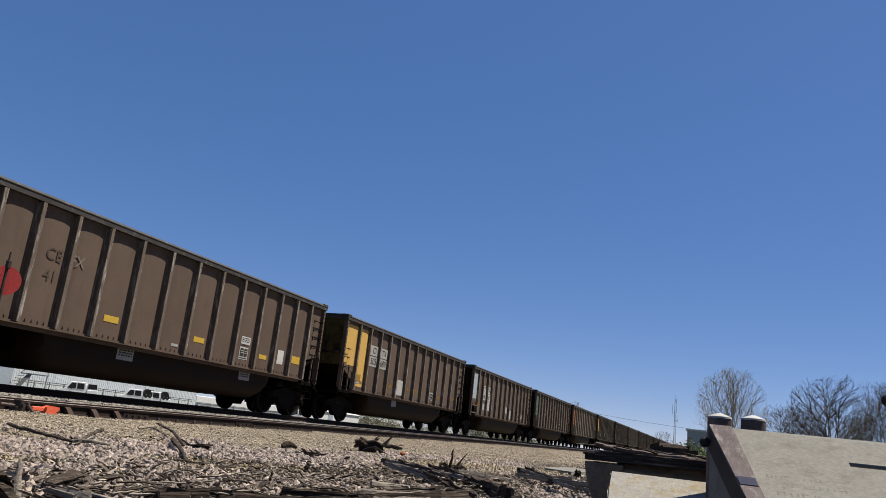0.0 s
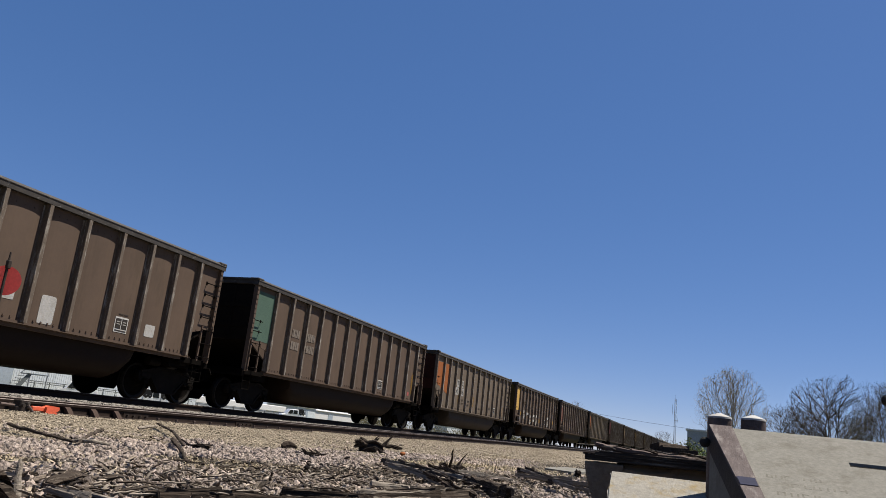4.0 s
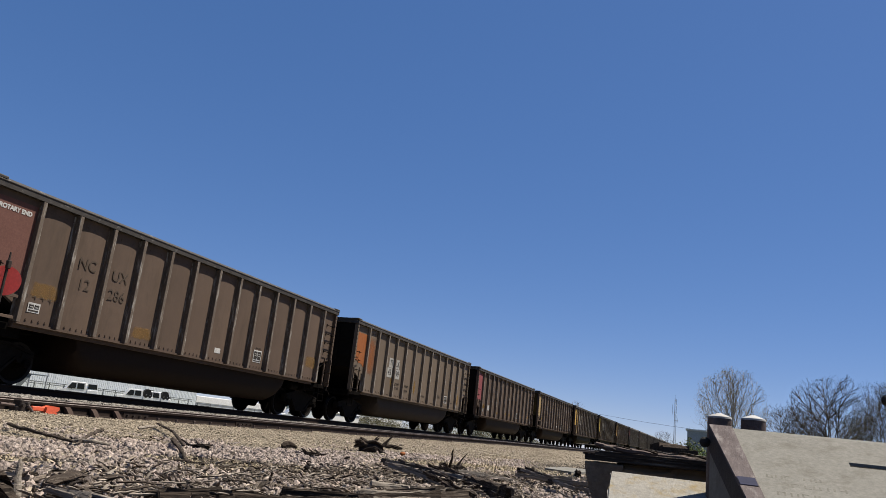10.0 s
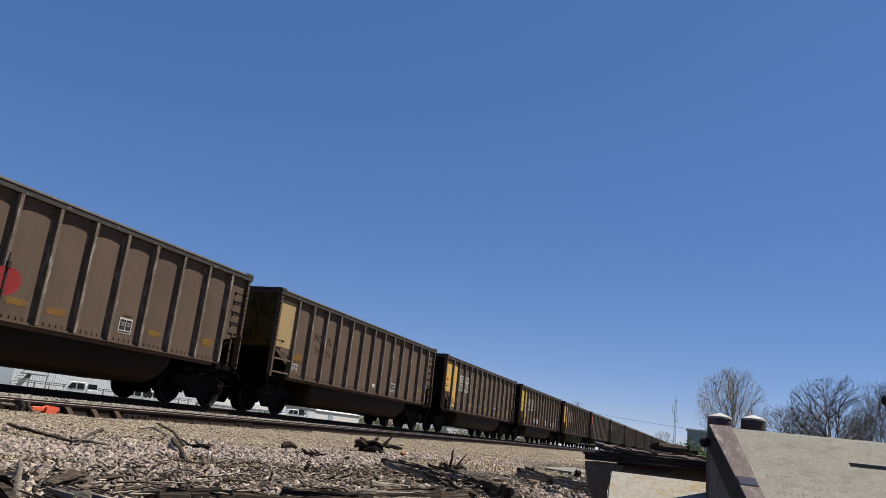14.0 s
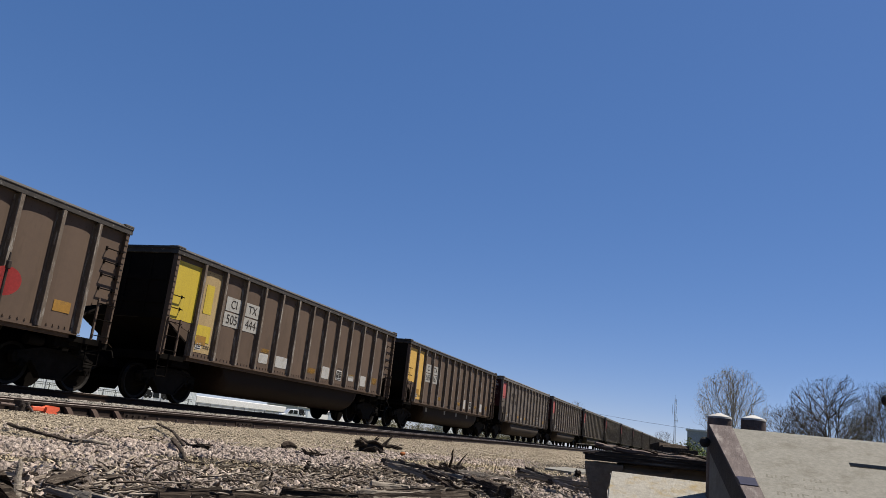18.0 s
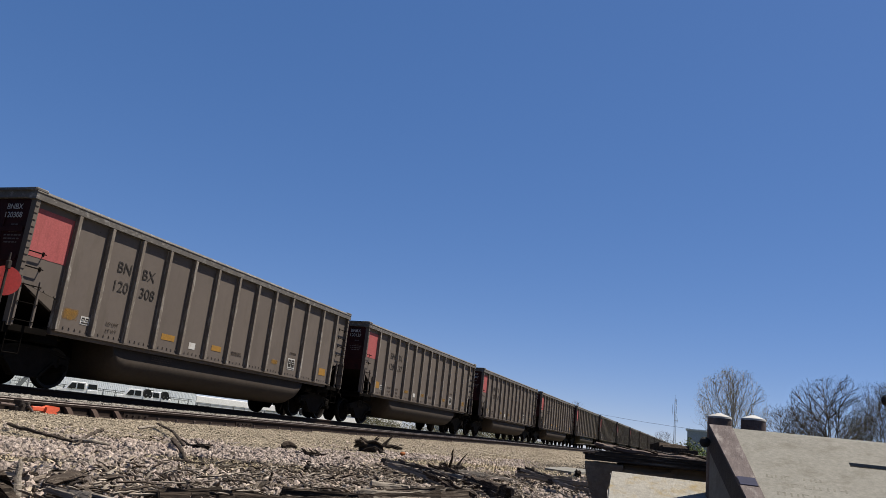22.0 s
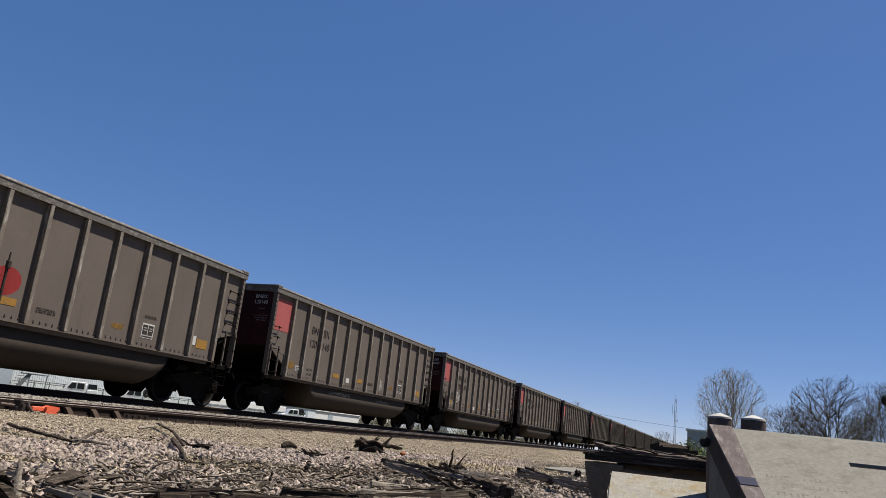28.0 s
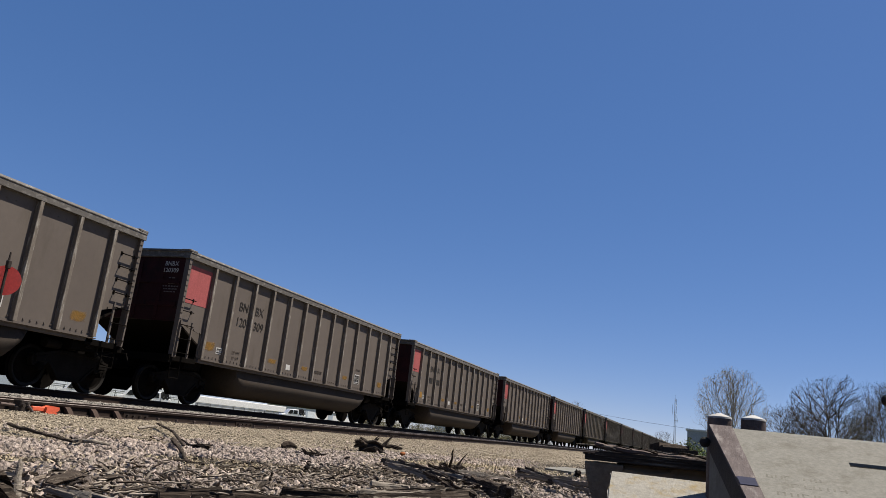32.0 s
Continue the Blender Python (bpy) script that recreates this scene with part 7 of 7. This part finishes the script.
def build_far():
    branching_tree("bare_tree", 90, -0.9, 10.7, 4.3, 1.6, 4, M["bark"], M["bud"], "bare round-crowned tree with fine upright grey branches", 18, 0.09, 0.07, 1, 0.85, -0.5, 11)
    branching_tree("bare_tree", 79, -9.5, 9.5, 4.0, 1.4, 9, M["bark_dark"], M["bud_brown"], "dark bare tree with spreading crooked limbs", 15, 0.015, 0.14, 0, 0.95, -0.4, 17)
    branching_tree("bare_tree", 76, -5.7, 6.3, 3.0, 0.8, 12, M["bark_dark"], M["bud_brown"], "low dark bare tree with drooping twigs", 14, -0.01, 0.14, 0, 0.9, -0.3, 15)
    branching_tree("budding_tree", 70, -12.4, 8.0, 3.2, 1.2, 15, M["bark_dark"], M["bud_brown"], "budding tree in sparse brownish-green young leaf", 16, 0.06, 0.12, 5, 0.9, -0.6, 12)
    branching_tree("bare_tree", 196, 34.2, 11.9, 4.0, 3.5, 17, M["bark"], M["bud_brown"], "bare tree whose top shows over the train", 10, 0.06, 0.1, 0, 1.2, 0.0, 6)
    branching_tree("budding_tree", 262, 17.3, 8.6, 4.0, 2.0, 18, M["bark_dark"], M["bud_brown"], "distant budding tree beside the line", 10, 0.05, 0.12, 2, 1.2, -0.2, 6)
    shrub(118, 4.2, 4.0, 3.4, 1, M["bud"], "grey-green shrub growing before the far building", 1600)
    shrub(112, 3.0, 3.2, 2.4, 2, M["leaf"], "low green shrub beside the line", 1200)
    shrub(122, 1.2, 4.0, 3.0, 3, M["bud"], "yellow-green shrub beside the line", 1200)
    for k, (x, y, w, h) in enumerate(((95, -20, 9, 3.0), (85, -16, 7, 2.6), (75, -3.5, 5, 2.0), (80, -8, 5, 2.4), (70, -10.5, 4, 2.6))):
        shrub(x, y, w, h, 5 + k, M["bud_brown"], "scrubby brownish-green undergrowth below the trees", 1500)
    # lattice mast
    tw = thing("radio_mast", None, None, "slender lattice radio mast with side aerials", "radio mast", pose(300, 16.0, ground_z(300, 16)))
    legs = [Vector((0.5 * math.cos(a), 0.5 * math.sin(a), 0)) for a in (0.5, 0.5 + math.tau / 3, 0.5 + 2 * math.tau / 3)]
    H = 21.6
    for p in legs:
        bm = bmesh.new()
        rod(bm, p, p * 0.7 + Vector((0, 0, H)), 0.06, 0.05, 6)
        part("leg", bm, M["galv"], tw)
    bm = bmesh.new()
    for k in range(27):
        z = k * 0.8
        for i in range(3):
            a, b = legs[i], legs[(i + 1) % 3]
            rod(bm, (a.x, a.y, z), (b.x, b.y, min(H, z + 0.8)), 0.028, seg=4)
            rod(bm, (a.x, a.y, z), (b.x, b.y, z), 0.02, seg=4)
    part("lattice", bm, M["galv"], tw)
    for z, s in ((16.5, 1.0), (13.8, -1.0)):
        bm = bmesh.new()
        rod(bm, (0, 0, z), (0, s * 1.0, z), 0.04, seg=5)
        rod(bm, (0, s * 1.0, z - 0.6), (0, s * 1.0, z + (3.0 if s > 0 else 0.9)), 0.05, seg=5)
        part("aerial", bm, M["galv"], tw)
    bm = bmesh.new()
    rod(bm, (0, 0, H), (0, 0, H + 1.6), 0.05, 0.03, 5)
    part("whip_aerial", bm, M["galv"], tw)
    # low blue-grey building
    b = thing("metal_building", None, None, "plain blue-grey metal building with a flat roof", "building", pose(150, 5.75, ground_z(150, 5)))
    bm = bmesh.new()
    box(bm, 0, 20, -22, 0, 0, 5.75)
    for k in range(44):
        box(bm, -0.06, -0.001, -0.35 - k * 0.5, -0.2 - k * 0.5, 0, 5.6)
    part("wall", bm, M["grey_wall"], b)
    bm = bmesh.new()
    box(bm, -0.3, 20.3, -22.3, 0.3, 5.75, 6.0)
    part("roof", bm, M["siding"], b)
    # wire from a pole behind the train to the building
    pole = thing("utility_pole", None, None, "weathered wooden utility pole with a crossarm", "utility pole", pose(157, 33, ground_z(157, 33)))
    bm = bmesh.new()
    rod(bm, (0, 0, -0.3), (0, 0, 9.4), 0.17, 0.11, 10)
    part("pole", bm, M["bark"], pole)
    bm = bmesh.new()
    box(bm, -0.06, 0.06, -1.1, 1.1, 8.6, 8.72)
    part("crossarm", bm, M["bark"], pole)
    for dy, sag, end in ((0.9, 0.8, (150.2, 5.2, 6.05)),):
        bm = bmesh.new()
        a, c = Vector((157, 33 + dy, 8.74 + ground_z(157, 33))), Vector(end)
        pts = [a.lerp(c, k / 16) - Vector((0, 0, sag * 4 * (k / 16) * (1 - k / 16) * 0.35)) for k in range(17)]
        bent(bm, pts, 0.022, 5)
        thing("overhead_wire", bm, M["rubber"], "thin dark overhead wire slung to the building", "wire")


def pickup(x, y, label, rack):
    """A pick-up truck, its side towards the tracks."""
    g = ground_z(x, y)
    t = thing("pickup_truck", None, None, label, "pickup truck", pose(x, y, g, 0, 0, -40) @ Matrix.Diagonal((0.68, 1.0, 1.04, 1.0)), "parked pickup trucks")
    bm = bmesh.new()
    prism(bm, [(-2.85, 0.5), (-2.9, 0.95), (-2.8, 1.08), (-1.75, 1.2), (-1.3, 1.22), (-1.3, 0.5)], -0.95, 0.95)
    bmesh.ops.bevel(bm, geom=list(bm.edges), offset=0.05, segments=2, affect="EDGES")
    part("bonnet", bm, M["truck_white"], t)
    bm = bmesh.new()
    prism(bm, [(-1.31, 0.5), (-1.31, 1.2), (-1.75, 1.2), (-1.05, 1.88), (-0.75, 1.95), (1.1, 1.95), (1.3, 1.2), (1.3, 0.5)], -0.9, 0.9)
    bmesh.ops.bevel(bm, geom=list(bm.edges), offset=0.04, segments=1, affect="EDGES")
    part("cab", bm, M["truck_white"], t)
    for q in ([(-1.5, 1.25), (-0.95, 1.82), (-0.3, 1.82), (-0.3, 1.25)], [(-0.12, 1.25), (-0.12, 1.82), (0.85, 1.82), (0.95, 1.25)]):
        bm = bmesh.new()
        prism(bm, q, -0.925, -0.905)
        part("side_window", bm, M["glass"], t)
    bm = bmesh.new()
    box(bm, 1.35, 3.0, -0.95, 0.95, 0.55, 1.25, 0.04)
    part("load_bed", bm, M["truck_white"], t)
    for z in (0.62, 0.9):
        bm = bmesh.new()
        box(bm, -1.2, 1.2, -0.925, -0.902, z, z + 0.025)
        part("door_trim", bm, M["galv"], t)
    if not rack:
        bm = bmesh.new()
        prism(bm, [(1.34, 1.26), (1.34, 1.9), (2.75, 1.9), (2.98, 1.26)], -0.88, 0.88)
        can = part("canopy", bm, M["truck_white"], t)
        bm = bmesh.new()
        prism(bm, [(1.45, 1.34), (1.45, 1.82), (2.66, 1.82), (2.82, 1.34)], -0.905, -0.885)
        part("canopy_window", bm, M["glass"], can)
    if rack:
        bm = bmesh.new()
        prism(bm, [(1.40, 1.0), (1.42, 1.55), (1.62, 1.98), (2.0, 2.12), (2.45, 2.02), (2.72, 1.62), (2.86, 1.0)], -0.80, 0.80)
        bmesh.ops.bevel(bm, geom=list(bm.edges), offset=0.08, segments=2, affect="EDGES")
        part("bed_load", bm, M["rubber"], t, "dark equipment in the load bed")
        for lx, lz, lr in ((1.75, 1.45, 0.34), (2.42, 1.42, 0.30)):
            bm = bmesh.new()
            rod(bm, (lx, -0.96, lz), (lx, -0.78, lz), lr, lr * 0.9, 18)
            reel = part("reel", bm, M["rubber"], t, "round black reel of the equipment")
            bm = bmesh.new()
            rod(bm, (lx, -0.975, lz), (lx, -0.955, lz), lr * 0.22, seg=12)
            part("hub", bm, M["galv"], reel, "pale hub")
        bm = bmesh.new()
        bent(bm, [(1.4, -0.9, 1.25), (1.4, -0.9, 2.0), (2.9, -0.9, 2.0), (2.95, -0.9, 1.25)], 0.035)
        part("bed_rack", bm, M["rubber"], t)
    for wx in (-1.9, 1.95):
        for wy in (-0.85, 0.85):
            bm = bmesh.new()
            rod(bm, (wx, wy - 0.12, 0.4), (wx, wy + 0.12, 0.4), 0.4, seg=20)
            w = part("wheel", bm, M["rubber"], t)
            bm = bmesh.new()
            rod(bm, (wx, wy - 0.13, 0.4), (wx, wy + 0.13, 0.4), 0.23, seg=16)
            part("rim", bm, M["galv"], w)
    bm = bmesh.new()
    box(bm, -0.95, -0.8, -1.12, -0.95, 1.2, 1.4, 0.02)
    part("mirror", bm, M["rubber"], t)


def build_yard():
    g = ground_z(75, 70)
    hall = thing("metal_hall", None, None, "long white ribbed-steel hall standing across the tracks", "industrial hall", pose(0, 70, g))
    bm = bmesh.new()
    box(bm, 20, 91.5, 0, 30, 0, 5.4)
    for k in range(235):
        box(bm, 20.1 + k * 0.304, 20.22 + k * 0.304, -0.025, 0, 0, 5.3)
    part("wall", bm, M["siding"], hall)
    bm = bmesh.new()
    prism(bm, [(-0.4, 5.4), (15, 7.6), (30.4, 5.4), (30.4, 5.25), (-0.4, 5.25)], 19.6, 91.9, "x")
    part("roof", bm, M["roof"], hall)
    bm = bmesh.new()
    box(bm, 58.5, 60.6, -0.12, -0.06, 0, 3.0)
    part("door", bm, M["grey_wall"], hall, "grey door")
    # outside stair with a landing
    stair = thing("steel_stair", None, None, "grey steel stair leading up to a landing", "stair", pose(60.0, 67.5, g))
    for k in range(7):
        bm = bmesh.new()
        box(bm, -0.28 * k - 0.28, -0.28 * k, -0.6, 0.6, 2.3 - 0.28 * k - 0.05 - 0.3, 2.3 - 0.28 * k - 0.3)
        part("tread", bm, M["galv"], stair)
    bm = bmesh.new()
    prism(bm, [(-2.2, 0.0), (-1.5, 0.0), (0.35, 2.3), (-0.2, 2.3)], -0.66, -0.62)
    part("stringer", bm, M["stair_grey"], stair, "dark grey solid stringer")
    bm = bmesh.new()
    prism(bm, [(-0.9, 2.75), (2.6, 3.15), (2.6, 3.3), (-0.9, 2.9)], -1.1, 0.9)
    part("canopy", bm, M["stair_grey"], stair, "grey sloping canopy")
    bm = bmesh.new()
    box(bm, 0, 2.4, -0.7, 0.7, 2.2, 2.3)
    for x in (0.1, 2.3):
        box(bm, x - 0.05, x + 0.05, -0.65, -0.55, 0, 2.2)
    part("landing", bm, M["galv"], stair)
    bm = bmesh.new()
    bent(bm, [(-2.0, -0.6, 0.6), (-2.0, -0.6, 1.4), (0, -0.6, 3.2), (2.4, -0.6, 3.2), (2.4, -0.6, 2.3)], 0.03)
    part("handrail", bm, M["galv"], stair)
    # pipe rack along the hall
    rack = thing("pipe_rack", None, None, "low rack of dark pipes along the hall", "pipe rack", pose(61, 69.45, g))
    for z in (1.42, 1.62):
        bm = bmesh.new()
        rod(bm, (0, 0, z), (29, 0, z), 0.045, seg=6)
        part("pipe", bm, M["stair_grey"], rack)
    for k in range(15):
        bm = bmesh.new()
        box(bm, 0.2 + k * 2 - 0.04, 0.2 + k * 2 + 0.04, -0.04, 0.04, 0, 1.66)
        part("post", bm, M["stair_grey"], rack)
    pickup(64.3, 64.6, "white crew-cab pickup truck parked in the yard", False)
    pickup(73.8, 65.3, "white pickup truck with dark equipment in its bed", True)
    pickup(78.4, 66.5, "white pickup truck parked behind another, dark bed rack", True)
    pickup(111.5, 66.0, "white pickup truck with dark windows at the trailer's end", True)
    # long low trailer with a white roof
    tr = thing("flatbed_trailer", None, None, "long low trailer under a white sheeted load", "trailer", pose(94.2, 72, g))
    bm = bmesh.new()
    box(bm, 0, 25.3, 0, 2.6, 1.35, 2.35, 0.08)
    part("sheeted_load", bm, M["roof"], tr, "white sheeted load")
    bm = bmesh.new()
    box(bm, 0, 25.3, 0.1, 2.5, 1.0, 1.3)
    part("deck", bm, M["galv"], tr)
    for x in (2, 3.3, 21, 22.3):
        for y in (0.25, 2.35):
            bm = bmesh.new()
            rod(bm, (x, y - 0.2, 0.5), (x, y + 0.2, 0.5), 0.5, seg=18)
            part("wheel", bm, M["rubber"], tr)
    for k in range(9):
        bm = bmesh.new()
        box(bm, 0.6 + k * 3, 0.72 + k * 3, 0.0, 0.09, 0.7, 1.34)
        part("stake", bm, M["galv"], tr)
    # sheds further on
    for x, y, L, h, m, lab in ((154, 90, 8.6, 3.2, "siding", "small pale metal shed in the yard"), (163.5, 91, 25, 2.9, "roof", "long low white building in the yard"), (300, 150, 60, 5.0, "roof", "distant long white warehouse"), (430, 150, 130, 4.6, "siding", "distant pale warehouse beyond the yard")):
        gg = ground_z(x, y)
        s = thing("storage_shed", None, None, lab, "shed", pose(x, y, gg))
        bm = bmesh.new()
        box(bm, 0, L, 0, 8, 0, h)
        part("wall", bm, M[m], s)
        bm = bmesh.new()
        prism(bm, [(-0.3, h), (4, h + 0.7), (8.3, h), (8.3, h - 0.1), (-0.3, h - 0.1)], -0.3, L + 0.3, "x")
        part("roof", bm, M["roof"], s)
        bm = bmesh.new()
        box(bm, L * 0.3, L * 0.3 + 2.4, -0.08, -0.01, 0, h * 0.75)
        part("door", bm, M["grey_wall"], s)
    for k in range(14):
        shrub(190 + k * 19, 82 + (k * 13) % 30, 14, 3.6 + (k * 7) % 3, 30 + k, M["bud_brown"], "scrubby brownish trees along the yard's edge", 1800)


build_ground()
main_line, siding_line = build_tracks()
build_switch()
build_fittings(siding_line)
build_train()
build_stack()
build_debris()
build_far()
build_yard()
build_straw()
build_chunks()
build_stones()
build_chips()
motions()
